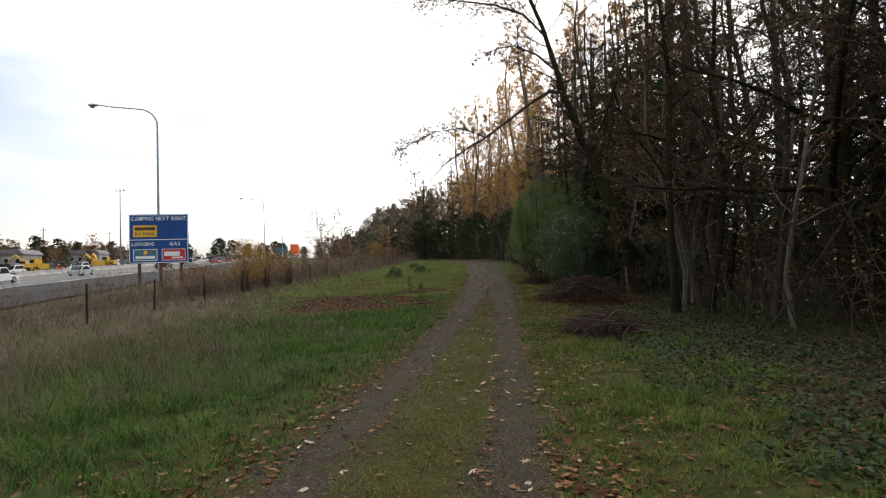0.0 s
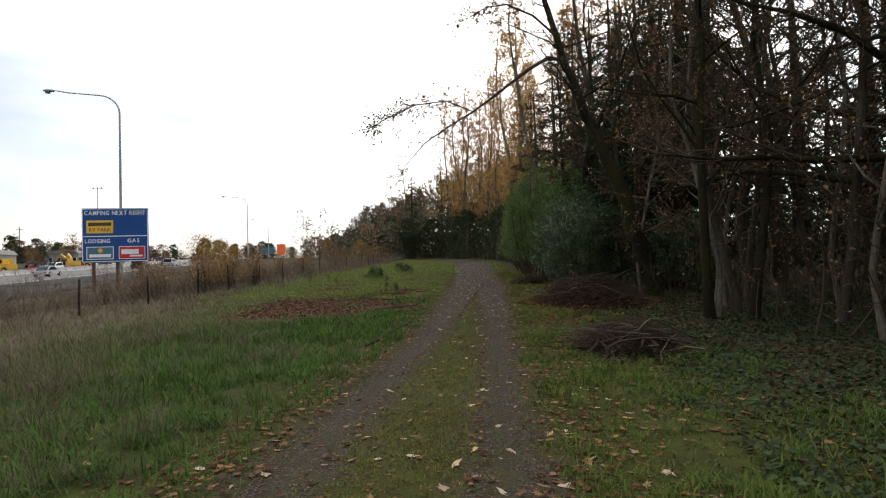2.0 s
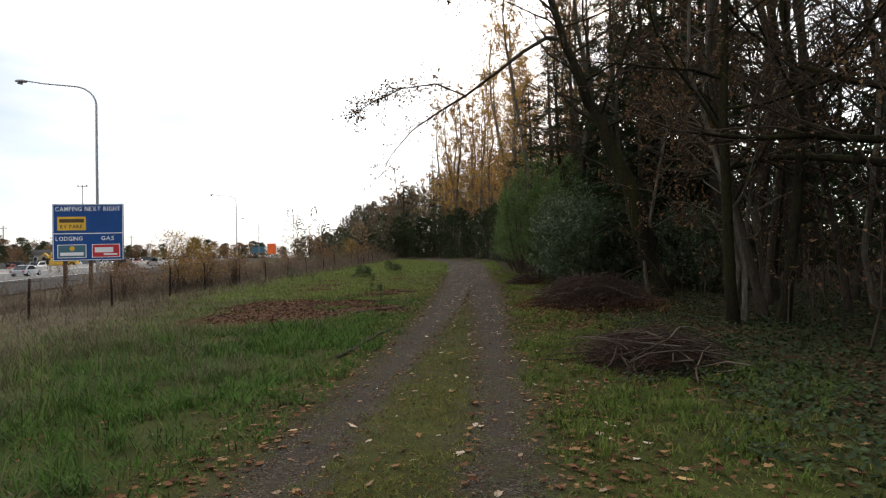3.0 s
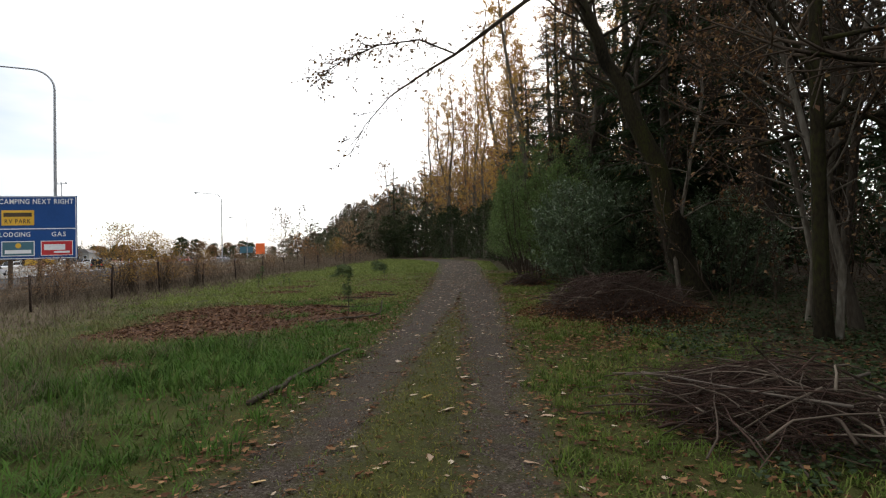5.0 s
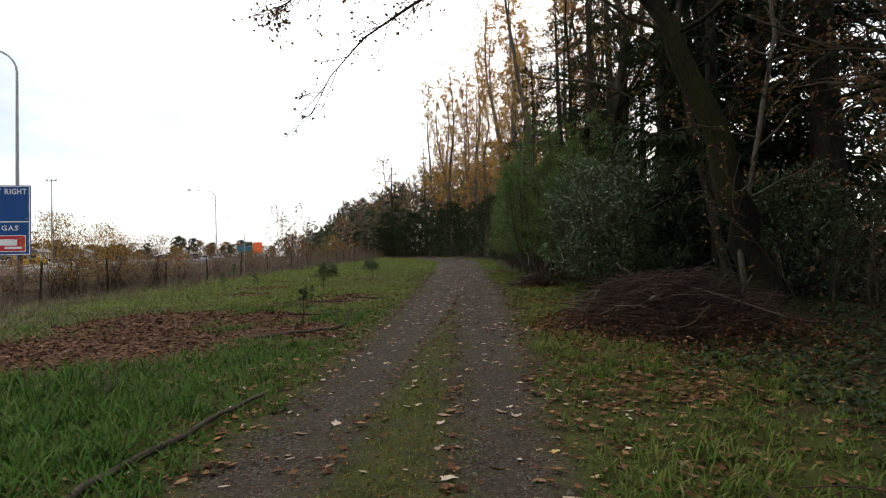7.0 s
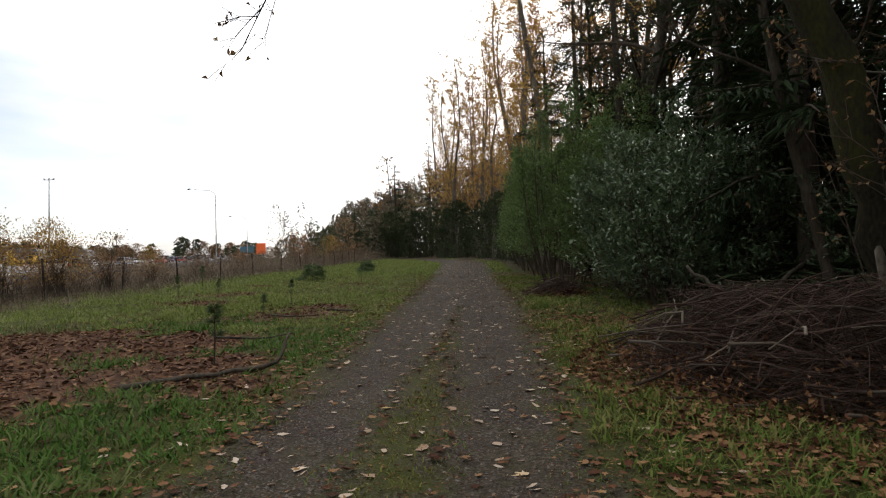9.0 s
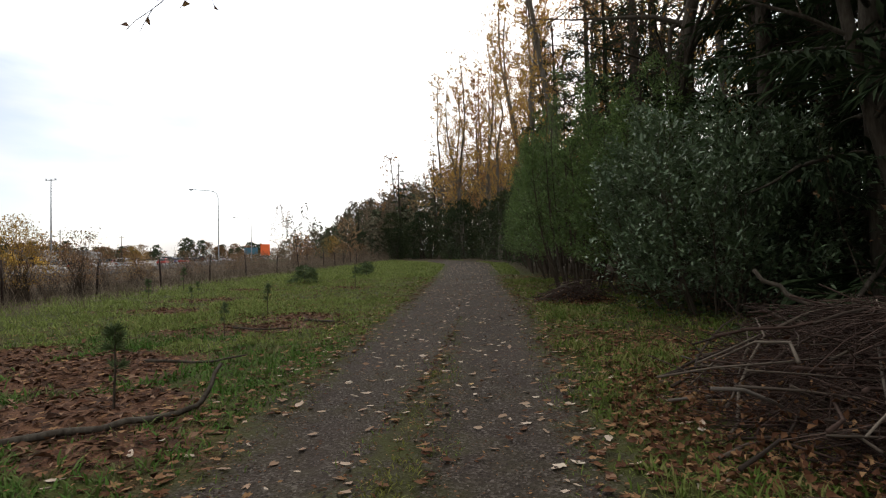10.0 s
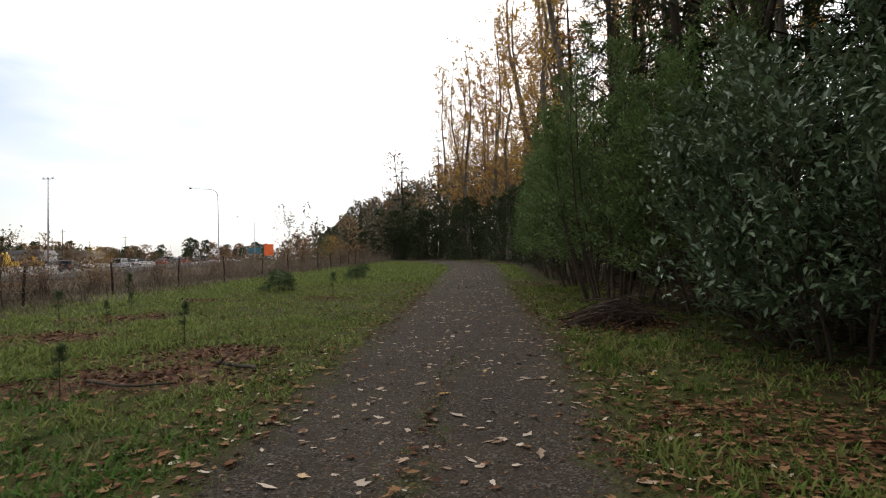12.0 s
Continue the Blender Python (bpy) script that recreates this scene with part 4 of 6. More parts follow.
la, lw = np.array(la), np.array(lw)
bigl.leaves(la, lw, rb.normal(0, 0.6, la.shape) + np.array([0, 0, 1]), 0.1 * rb.uniform(0.6, 1.3, len(la)), 0.075 * rb.uniform(0.6, 1.3, len(la)))
piece("overhanging_branch", bigb, BARK, maple, "long drooping branch over the trail", True)
tagged(piece("branch_twig_mass", bigt, TWIG, maple), kind="stuff")
tagged(piece("branch_foliage", bigl, LEAF_BROWN, maple), kind="stuff")


def upright(r, h, wander=0.25, n=7, lean=(0, 0)):
    z = np.linspace(-0.3, h, n)
    k = np.linspace(0, 1, n)
    return np.stack([np.cumsum(r.normal(0, wander * h / 60, n)) + lean[0] * h * k ** 1.3, np.cumsum(r.normal(0, wander * h / 60, n)) + lean[1] * h * k ** 1.3, z], 1)


bare = [tree("bare_tree", R(20 + i), lab, upright(R(40 + i), h, 1.2, lean=ln), r0, 0.03, mat, LEAF_BROWN, n_limb=20, limb_len=h * 0.26, start=0.22, rise=0.55, n_twig=7, n_sub=5, n_leaf=lf, leaf=0.085, group="bare woodland trees")
        for i, (h, r0, mat, ln, lf, lab) in enumerate(((15, 0.13, MOSSY, (0.02, 0), 1, "tall bare mossy woodland tree with few brown leaves"), (12, 0.1, BARK, (-0.06, -0.02), 1, "slender bare grey woodland tree"),
                                                       (17, 0.22, BARK, (0.03, 0.02), 1, "tall bare grey woodland tree with fine twigs"), (9, 0.065, PALE_BARK, (-0.1, -0.05), 2, "thin pale leaning woodland sapling")))]
yellow = [tree("autumn_tree", R(60 + i), "tall slender cottonwood with thin yellow autumn leaves", upright(R(70 + i), h, 1.0), r0, 0.03, PALE_BARK, LEAF_YELLOW if i != 1 else LEAF_RUST,
               n_limb=28, limb_len=h * 0.2, start=0.2, rise=0.95, n_twig=7, n_sub=7, n_leaf=4, leaf=0.135, twig_mat=WEED, group="tall autumn trees", twig_r=0.01, limb_k=0.2) for i, (h, r0) in enumerate(((24, 0.24), (21, 0.2), (26, 0.26)))]
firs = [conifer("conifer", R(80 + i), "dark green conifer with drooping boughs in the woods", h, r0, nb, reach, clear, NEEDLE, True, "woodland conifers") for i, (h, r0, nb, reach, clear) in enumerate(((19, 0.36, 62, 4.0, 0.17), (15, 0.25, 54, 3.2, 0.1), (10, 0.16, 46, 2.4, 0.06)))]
far_firs = [conifer("conifer", R(90 + i), "distant dark conifer on the wooded slope", h, 0.3, 34, reach, 0.1, NEEDLE_FAR, False, "distant conifers") for i, (h, reach) in enumerate(((20, 4.2), (16, 3.6)))]
far_bare = tree("distant_tree", R(96), "distant bare brown tree on the wooded slope", upright(R(97), 19, 1.0), 0.25, 0.05, PALE_BARK, LEAF_RUST, n_limb=20, limb_len=5, start=0.3, rise=0.8, n_twig=4, n_sub=1, n_leaf=12, leaf=0.27, cheap=True, group="distant bare trees", twig_r=0.035)
far_round = tree("distant_tree", R(98), "distant round bare autumn tree behind the highway", upright(R(99), 11, 1.0), 0.25, 0.05, BARK, LEAF_RUST, n_limb=22, limb_len=4.6, start=0.22, rise=0.6, n_twig=4, n_sub=1, n_leaf=12, leaf=0.32, cheap=True, group="distant bare trees", twig_r=0.03)

put(bare[0], 6.15, 18.35, turn=20)
for x, y, k, turn, s in ((6.65, 18.8, 0, 130, 0.95), (5.85, 18.6, 3, 10, 1.0), (6.95, 18.95, 1, 250, 1.1), (6.6, 26.6, 1, 250, 1.2), (6.62, 20.7, 3, 40, 1.0), (6.9, 20.5, 3, 160, 1.1), (9.5, 19.9, 1, 300, 1.0),
                         (9.8, 20.1, 3, 220, 1.2), (8.6, 23.0, 2, 15, 1.0), (11.5, 17.0, 2, 100, 1.05), (12.5, 22.5, 0, 200, 1.1), (5.2, 33.5, 2, 330, 1.1), (6.8, 36.5, 0, 50, 1.15), (7.6, 29.5, 1, 140, 1.2),
                         (10.8, 26.5, 0, 80, 1.1), (13.5, 13.2, 2, 290, 1.1), (11.0, 12.0, 0, 20, 1.0), (8.2, 10.6, 1, 110, 1.1), (14.5, 18.8, 1, 240, 1.2), (9.4, 34.0, 2, 170, 1.15), (13.0, 30.0, 2, 60, 1.2),
                         (7.3, 14.6, 3, 200, 1.1), (16.5, 24.0, 0, 130, 1.1), (18, 15, 2, 10, 1.1), (17.5, 33, 0, 250, 1.2), (5.4, 44, 0, 90, 1.1), (8, 48, 2, 200, 1.1), (20, 28, 2, 310, 1.2), (22, 20, 0, 30, 1.2), (8.7, 12.4, 0, 70, 1.0), (10.6, 14.3, 1, 330, 1.15), (8.0, 17.2, 1, 20, 1.1), (12.5, 15.5, 2, 200, 1.0), (7.6, 22.0, 1, 120, 1.1)):
    repeat(bare[k], x, y, turn, s)
put(bare[1], 10.6, 22.8, turn=60)
put(bare[2], 12.2, 9.0, turn=45)
put(bare[3], 5.6, 24.6, turn=200)

put(firs[0], 9.7, 28.6, turn=0, scale=1.15)
put(firs[1], 6.3, 31.2, turn=70)
put(firs[2], 6.7, 28.3, turn=100, scale=1.45)
# (11, 4) to (9, -5) are unseen firs added to shade the ivy
for x, y, k, turn, s in ((10.2, 33.0, 0, 120, 1.15), (10.5, 38, 0, 200, 1.05), (6.0, 40.5, 1, 15, 1.1), (12.5, 35, 1, 250, 1.2), (5.5, 48, 1, 300, 1.15), (7.8, 44, 0, 330, 1.0),
                         (4.6, 55, 1, 160, 1.1), (14.5, 42, 0, 60, 1.1), (16, 28, 0, 20, 1.0), (5.0, 63, 1, 100, 1.2), (11.8, 17.2, 1, 140, 1.0), (11, 4, 0, 40, 1.0), (13, 9, 1, 120, 1.2), (9.5, 0, 0, 200, 0.95), (14, 1, 0, 300, 1.1), (9, -5, 1, 60, 1.2), (13.5, 21, 1, 190, 1.0), (19, 22, 0, 220, 1.1),
                         (18.5, 38, 0, 10, 1.2), (12.0, 44, 0, 77, 1.15), (24, 24, 0, 260, 1.0), (14, 52, 1, 230, 1.3), (7.7, 31.4, 2, 210, 1.3)):
    repeat(firs[k], x, y, turn, s)

# the old mossy trunk near the trail's start
old = tree("old_maple", R(5), "broad old mossy maple trunk in the ivy", [(0, 0, -0.3), (0.05, 0, 1.2), (0.15, 0.1, 3), (0.1, 0.3, 5.5), (-0.4, 0.5, 9), (-0.8, 0.3, 14)], 0.52, 0.1, MOSSY, LEAF_BROWN,
           n_limb=24, limb_len=6.2, start=0.36, rise=0.4, n_twig=9, n_sub=7, limb_k=0.34, n_leaf=1, leaf=0.09, sides=14)
put(old, 9.2, 15.7, turn=150)

# evergreen laurel and the dense small trees behind it
put(plume("laurel_shrub", R(31), "large glossy evergreen laurel shrub at the wood's edge", 4.3, 2.75, 26, 21, 42, 0.14, LEAF_LAUREL, TWIG, 0.1, 0.38, "shrub", 0.028, 0.14, 0.6), 4.45, 29.8)
put(plume("laurel_shrub", R(32), "tall evergreen laurel shrub in the wood's shade", 3.4, 2.2, 16, 14, 32, 0.15, LEAF_LAUREL, TWIG, 0.04, 0.38, "shrub", 0.028, 0.12, 0.6), 7.9, 27.2, turn=50)
ever = [plume("evergreen_tree", R(33 + i), "dense small evergreen tree on thin bare stems", h, 2.3, 15, 24, 56, 0.12, LEAF_GREEN, TWIG, 0.22, 0.34, "tree", 0.042, 0.05, 0.5) for i, h in enumerate((7.2, 6.2))]
far_ever = bush("evergreen_tree", R(36), "dense dark evergreen at the far wood's edge", (3.0, 3.0, 7.5), 8, 4200, 0.25, NEEDLE_FAR, BARK, 0.0, "tree", 0.5, stem_r=0.05, shell=0.45)
far_dark = bush("distant_evergreen", R(37), "distant dark evergreen tree beyond the highway", (3.2, 3.2, 9.5), 6, 1700, 0.55, NEEDLE_FAR, BARK, 0.05, "tree", 0.5, stem_r=0.08, shell=0.2, clump=12)
far_brown = bush("distant_brown_tree", R(38), "distant bare brown autumn tree beyond the highway", (4.0, 4.0, 8.0), 14, 1500, 0.42, LEAF_BROWN, TWIG, 0.12, "tree", 0.5, stem_r=0.08, shell=0.3, clump=9)
put(far_ever, -3.5, 90)
put(ever[0], 2.85, 36.0)
put(ever[1], 4.2, 33.4, turn=40)
for x, y, k, turn, s in ((3.0, 41.5, 1, 90, 1.05), (2.8, 46.8, 0, 150, 1.0), (3.2, 52.5, 1, 210, 1.1)):
    repeat(ever[k], x, y, turn, s)
for x, y, s in ((3.6, 58, 0.8), (3.0, 65, 0.85), (2.2, 72, 0.9), (6, 62, 1.1), (7, 43, 0.9), (0.5, 80, 0.9)):
    repeat(far_ever, x, y, x * 90, s)

# tall autumn trees behind the bend
put(yellow[0], 3.5, 58, turn=0)
put(yellow[1], 6.0, 52, turn=60)
put(yellow[2], 0.8, 84, turn=100)
rt = R(41)
for x, y in ((5.5, 66), (2.5, 72), (8.5, 60), (-1.5, 90), (-4.5, 96), (4, 80), (7, 74), (1.5, 98), (9, 85), (-7, 104), (12, 66), (6.5, 45), (-2, 108), (4.2, 50.5), (8.4, 54), (10.5, 47), (12, 55), (5, 92), (9.5, 41), (13, 38), (-4, 101), (-6.5, 110), (-0.5, 95), (-3, 93), (1.2, 76), (3.2, 69), (-5.5, 99), (0.2, 89), (4.4, 62)):
    repeat(yellow[rt.integers(3)], x, y, rt.uniform(0, 360), rt.uniform(0.95, 1.2))

# dark wood edge across the end of the trail, and the wooded slope behind it
put(far_firs[0], -9, 112)
put(far_firs[1], -14, 106)
put(far_bare, -17, 122)
for k in range(16):
    u = k / 15
    x, y = -24 + 24 * u + rt.normal(0, 1), 108 - 24 * u ** 2 + rt.normal(0, 2.0)
    repeat(far_ever, x, y, rt.uniform(0, 360), rt.uniform(0.35, 0.95))
def ridge(a):
    """Angle in degrees up to the tree tops on the slope, for a bearing in degrees."""
    return np.interp(a, [-15, -13.6, -12.4, -10, -7.5, -5, 0, 16], [3.6, 5.2, 6.2, 7.0, 8.0, 9.3, 10.8, 13])


def far_wood(shape, hues, x, y, g, tall, fir, m):
    """One distant tree as a column of small leaf sprays: a cone for a fir, an oval for a bare crown."""
    f = rt.uniform(0, 1, m) ** (1.25 if fir else 0.75)
    wide = (1.9 * (1.03 - f) ** 0.8 + 0.15) if fir else 2.0 * np.sin(np.clip(f, 0.05, 0.97) * np.pi) ** 0.6
    th = rt.uniform(0, 2 * np.pi, m)
    w = wide * np.sqrt(rt.uniform(0.1, 1, m))
    at = np.stack([x + w * np.cos(th), y + w * np.sin(th), g + f * tall], 1)
    way = np.stack([np.cos(th), np.sin(th), np.full(m, -0.5 if fir else 1.1)], 1) + rt.normal(0, 0.35, (m, 3))
    shape.leaves(at, way, rt.normal(0, 1, at.shape), rt.uniform(0.4, 0.9, m), rt.uniform(0.12, 0.28, m) * (1.5 if fir else 1.0))
    hues.append(np.full(m * 4, rt.uniform(0.05, 0.38) if fir else rt.uniform(0.42, 0.72) if rt.uniform() < 0.88 else 0.95))


slope = Shape()
hue = []
for k in range(430):
    a = rt.uniform(-14.4, 14)
    d = 98 + 105 * rt.uniform() ** 0.8
    x, y = d * math.sin(radians(a)), d * math.cos(radians(a))
    g = hz(x, y)
    crest = 1.5 + d * math.tan(radians(float(ridge(a)) * np.interp(d, [98, 150], [0.66, 1.0]) * rt.uniform(0.84, 1.03)))
    tall = max(crest - g, 4.0)
    fir = rt.uniform() < np.interp(d, [98, 130, 200], [0.75, 0.5, 0.35])
    far_wood(slope, hue, x, y, g, tall, fir, 250)
slope.tint = np.concatenate(hue)
tagged(piece("slope_woods", slope, SLOPE), "dark conifers and bare brown trees on the distant slope", "woods", kind="stuff")
for k in range(70):
    a, dist = rt.uniform(-12.6, 11), 122 + 80 * rt.uniform()
    x, y = dist * math.sin(radians(a)), dist * math.cos(radians(a))
    src, tall = ((far_firs[0], 20), (far_firs[1], 16), (far_bare, 19))[rt.choice(3, p=[0.22, 0.18, 0.6])]
    room = (1.5 + dist * math.tan(radians(float(ridge(a)))) - hz(x, y)) / tall
    repeat(src, x, y, rt.uniform(0, 360), room * rt.uniform(0.85, 1.05))
# the lone trees between the meadow's end and the highway
repeat(far_round, -37.5, 124, 40, 0.5)
repeat(far_round, -33.5, 118, 130, 0.42)

# trees and hill beyond the highway
put(far_round, *hw(80, 96))
put(far_dark, *hw(60, 76))
put(far_brown, *hw(66, 80))
for k in range(78):
    x, y = hw(5 + 4.0 * k + rt.uniform(-3, 3), rt.uniform(68, 100))
    pick = rt.uniform()
    if pick < 0.42:
        repeat(far_dark, x, y, rt.uniform(0, 360), rt.uniform(0.7, 1.2))
    elif pick < 0.82:
        repeat(far_brown, x, y, rt.uniform(0, 360), rt.uniform(0.75, 1.3))
    elif pick < 0.92:
        repeat(far_firs[rt.integers(2)], x, y, rt.uniform(0, 360), rt.uniform(0.5, 0.75))
    else:
        repeat(far_round, x, y, rt.uniform(0, 360), rt.uniform(0.7, 1.1))
for k in range(70):
    x, y = hw(8 + 4.6 * k + rt.uniform(-2, 2), rt.uniform(66, 96))
    repeat(far_firs[rt.integers(2)], x, y, rt.uniform(0, 360), rt.uniform(0.3, 0.58))
for k in range(16):
    x, y = hw(34 + 3.2 * k + rt.uniform(-1, 1), rt.uniform(70, 84))
    repeat(far_dark, x, y, rt.uniform(0, 360), rt.uniform(0.85, 1.25))
for k in range(34):
    x, y = hw(84 + 5.4 * k + rt.uniform(-2, 2), rt.uniform(61, 68))
    repeat(far_brown if k % 3 else far_dark, x, y, rt.uniform(0, 360), rt.uniform(0.45, 0.8))
for k in range(80):
    a, d = radians(rt.uniform(-38, -15)), rt.uniform(265, 345)
    src = far_dark if rt.uniform() < 0.5 else far_brown
    repeat(src, d * math.sin(a), d * math.cos(a), rt.uniform(0, 360), rt.uniform(0.6, 1.25))
belt = Shape()
hue = []
for k in range(230):
    x, y = hw(2 + 1.45 * k + rt.uniform(-2, 2), rt.uniform(63, 84))
    fir = rt.uniform() < 0.4
    far_wood(belt, hue, x, y, hz(x, y), rt.uniform(4.5, 9.5) if fir else rt.uniform(3.5, 7.5), fir, 150)
for x, y, tall, fir in ((-51, 150, 13.5, False), (-49.5, 151, 12, False), (-47.5, 148, 11, True), (-46, 149, 8.5, True), (-43.2, 146, 14, True), (-41, 144, 8, False), (-39, 142, 10.5, True), (-37, 136, 8.5, True), (-36, 130, 6, False), (-34, 126, 5.5, False), (-39, 132, 5, False), (-43, 138, 5.5, False), (-46, 141, 4.5, False), (-32, 124, 7, True)):
    far_wood(belt, hue, x, y, hz(x, y), tall, fir, 190)
belt.tint = np.concatenate(hue)
tagged(piece("tree_belt", belt, SLOPE), "mixed conifers and bare brown trees along the highway's far side", "trees", kind="stuff")
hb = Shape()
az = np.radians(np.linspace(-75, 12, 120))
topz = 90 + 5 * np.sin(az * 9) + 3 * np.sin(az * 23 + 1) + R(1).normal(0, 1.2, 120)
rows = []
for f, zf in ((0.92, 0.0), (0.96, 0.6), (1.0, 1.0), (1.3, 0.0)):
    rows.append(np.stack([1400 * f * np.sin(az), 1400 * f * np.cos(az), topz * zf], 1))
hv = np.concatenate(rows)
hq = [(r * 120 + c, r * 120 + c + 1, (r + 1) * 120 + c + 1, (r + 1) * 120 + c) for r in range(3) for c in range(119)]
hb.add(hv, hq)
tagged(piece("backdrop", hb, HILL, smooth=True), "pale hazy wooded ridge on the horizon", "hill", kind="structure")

# ---- the thicket that fills the woods ----
rk = R(51)
thick, thick_l = Shape(), Shape()
n = 1500
tx, ty = rk.uniform(4.5, 34, n), rk.uniform(2, 75, n)
keep = tx > np.interp(ty, EDGE_Y, EDGE_X) + 2.2 + 1.5 * rk.uniform(0, 1, n)
tx, ty = tx[keep], ty[keep]
tz = height(tx, ty)
la, lw = [], []
for x, y, z in zip(tx, ty, tz):
    h = rk.uniform(1.6, 5.5)
    p = bend(rk, np.array([x, y, z - 0.1]), unit(np.array([rk.normal(0, 0.25), rk.normal(0, 0.25), 1.0])), h, 5, 0.16, np.array([0, 0, 0.02]))
    r0 = rk.uniform(0.008, 0.03)
    thick.tube(p, np.linspace(r0, r0 * 0.3, 5), 3)
    for _ in range(7):
        q, qd = along(p, rk.uniform(0.15, 1))
        t = bend(rk, q, unit(qd * 0.5 + rk.normal(0, 0.6, 3)), h * rk.uniform(0.15, 0.4), 4, 0.25, np.array([0, 0, -0.03]))
        thick.tube(t, [r0 * 0.5, r0 * 0.4, r0 * 0.3, r0 * 0.15], 3)
        for _ in range(2):
            c, cd = along(t, rk.uniform(0.2, 1))
            la.append(c)
            lw.append(cd + rk.normal(0, 0.6, 3))
la, lw = np.array(la), np.array(lw)
thick_l.leaves(la, lw, rk.normal(0, 0.5, la.shape) + np.array([0, 0, 1]), rk.uniform(0.06, 0.13, len(la)), rk.uniform(0.04, 0.09, len(la)))
tagged(piece("undergrowth", thick, TWIG), "tangled bare brown undergrowth stems between the trees", "undergrowth", kind="stuff")
tagged(piece("undergrowth_leaves", thick_l, LEAF_BROWN), "withered brown leaves on the woodland undergrowth", "undergrowth", kind="stuff")
# loose leaves without stems, added to block sky and light behind the trees
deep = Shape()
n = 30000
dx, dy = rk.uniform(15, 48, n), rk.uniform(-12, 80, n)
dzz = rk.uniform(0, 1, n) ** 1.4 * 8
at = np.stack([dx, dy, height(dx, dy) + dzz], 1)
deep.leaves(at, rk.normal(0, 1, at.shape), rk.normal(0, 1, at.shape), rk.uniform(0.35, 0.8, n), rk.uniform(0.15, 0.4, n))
tagged(piece("deep_woods_foliage", deep, NEEDLE), "loose dark foliage added to block sky and light deep in the woods", "woods", kind="stuff")

# ---- brush piles ----
def brush_pile(r, x, y, rx, ry, h, n_big, n_small, main_way, label, stick_r, red=0.5, reach=1.0, n_caught=1000, n_long=8):
    g = hz(x, y)
    top = empty_at("brush_pile", pose(x, y, g), label, "brush pile", "brush piles")

    def path(long, n, wild, curl=0.2):
        a, q = r.uniform(0, 2 * np.pi), math.sqrt(r.uniform(0, 1))
        cx, cy = rx * 0.72 * q * math.cos(a), ry * 0.72 * q * math.sin(a)
        lev = h * max(0.0, 1 - 0.9 * q * q) * r.uniform(0.12, 0.97)
        yaw = main_way + r.normal(0, wild)
        d = np.array([math.cos(yaw), math.sin(yaw), r.normal(0, 0.3)])
        st = np.array([cx, cy, lev]) - d * long / 2
        p = bend(r, st, unit(d), long, n, curl, np.array([0, 0, -0.01]))
        e = np.sqrt((p[:, 0] / rx) ** 2 + (p[:, 1] / ry) ** 2)
        lump = 0.75 + 0.35 * np.sin(p[:, 0] * 2.6 / rx + 0.8) * np.cos(p[:, 1] * 2.9 / ry + rx)
        p[:, 2] = np.minimum(p[:, 2], h * lump * np.clip(1.25 - 0.8 * e, 0.0, 1) + max(0.0, r.normal(0.0, 0.11)))
        p[1:-1, 2] = (p[:-2, 2] + p[1:-1, 2] + p[2:, 2]) / 3
        p[:, 2] = np.maximum(p[:, 2], height(p[:, 0] + x, p[:, 1] + y) - g + 0.015 + 0.02 * r.uniform())
        return p

    for i in range(n_big):
        long = r.uniform(0.8, 2.0) * reach
        p = path(long, 6, 0.95)
        sh = Shape()
        r0 = stick_r * r.uniform(0.4, 1.25)
        sh.tube(p, np.linspace(r0, r0 * 0.45, 6), 5, True)
        piece("branch", sh, TWIG_PALE if r.uniform() > red else TWIG_RED, top)
    for i in range(n_long):
        p = path(r.uniform(1.1, 2.0) * reach, 6, 1.0, 0.07)
        p[1:-1] = (p[:-2] + 2 * p[1:-1] + p[2:]) / 4
        sh = Shape()
        r0 = r.uniform(0.007, 0.016)
        sh.tube(p, np.linspace(r0, r0 * 0.6, 6), 6, True)
        piece("branch", sh, TWIG_GREY, top)
    sm = Shape()
    for i in range(n_small):
        p = path(r.uniform(0.4, 1.4) * reach, 4, 0.9)
        r0 = stick_r * r.uniform(0.1, 0.35)
        sm.tube(p, [r0, r0, r0 * 0.8, r0 * 0.4], 3)
    tagged(piece("twig_tangle", sm, TWIG_RED, top, "tangle of thin reddish twigs"), kind="stuff")
    lv = Shape()
    n = n_caught
    a, q = r.uniform(0, 2 * np.pi, n), np.sqrt(r.uniform(0, 1, n)) * 1.25
    px, py = rx * q * np.cos(a), ry * q * np.sin(a)
    pz = h * np.clip(1 - 0.9 * q * q, 0, 1) * r.uniform(0, 0.55, n) + height(px + x, py + y) - g + 0.02
    lv.leaves(np.stack([px, py, pz], 1), r.normal(0, 1, (n, 3)), r.normal(0, 0.4, (n, 3)) + np.array([0, 0, 1]), r.uniform(0.03, 0.075, n), r.uniform(0.025, 0.06, n), 0.4)
    tagged(piece("caught_leaves", lv, LITTER, top, "brown leaves caught in the pile"), kind="stuff")
    return top


brush_pile(R(61), 2.5, 14.5, 1.15, 1.65, 0.62, 150, 1500, 2.3, "low heap of cut grey-brown branches on the grass", 0.013, 0.25, 0.95, 300, 10)
brush_pile(R(62), 3.45, 22.8, 2.0, 2.7, 1.15, 300, 5200, 0.1, "long waist-high heap of cut branches and dead leaves", 0.0135, 0.45, 1.05, 6500, 7)
brush_pile(R(63), 2.05, 32.3, 0.8, 0.75, 0.55, 70, 700, 0.5, "small heap of cut branches beside the trail", 0.013, 0.5, 0.75)


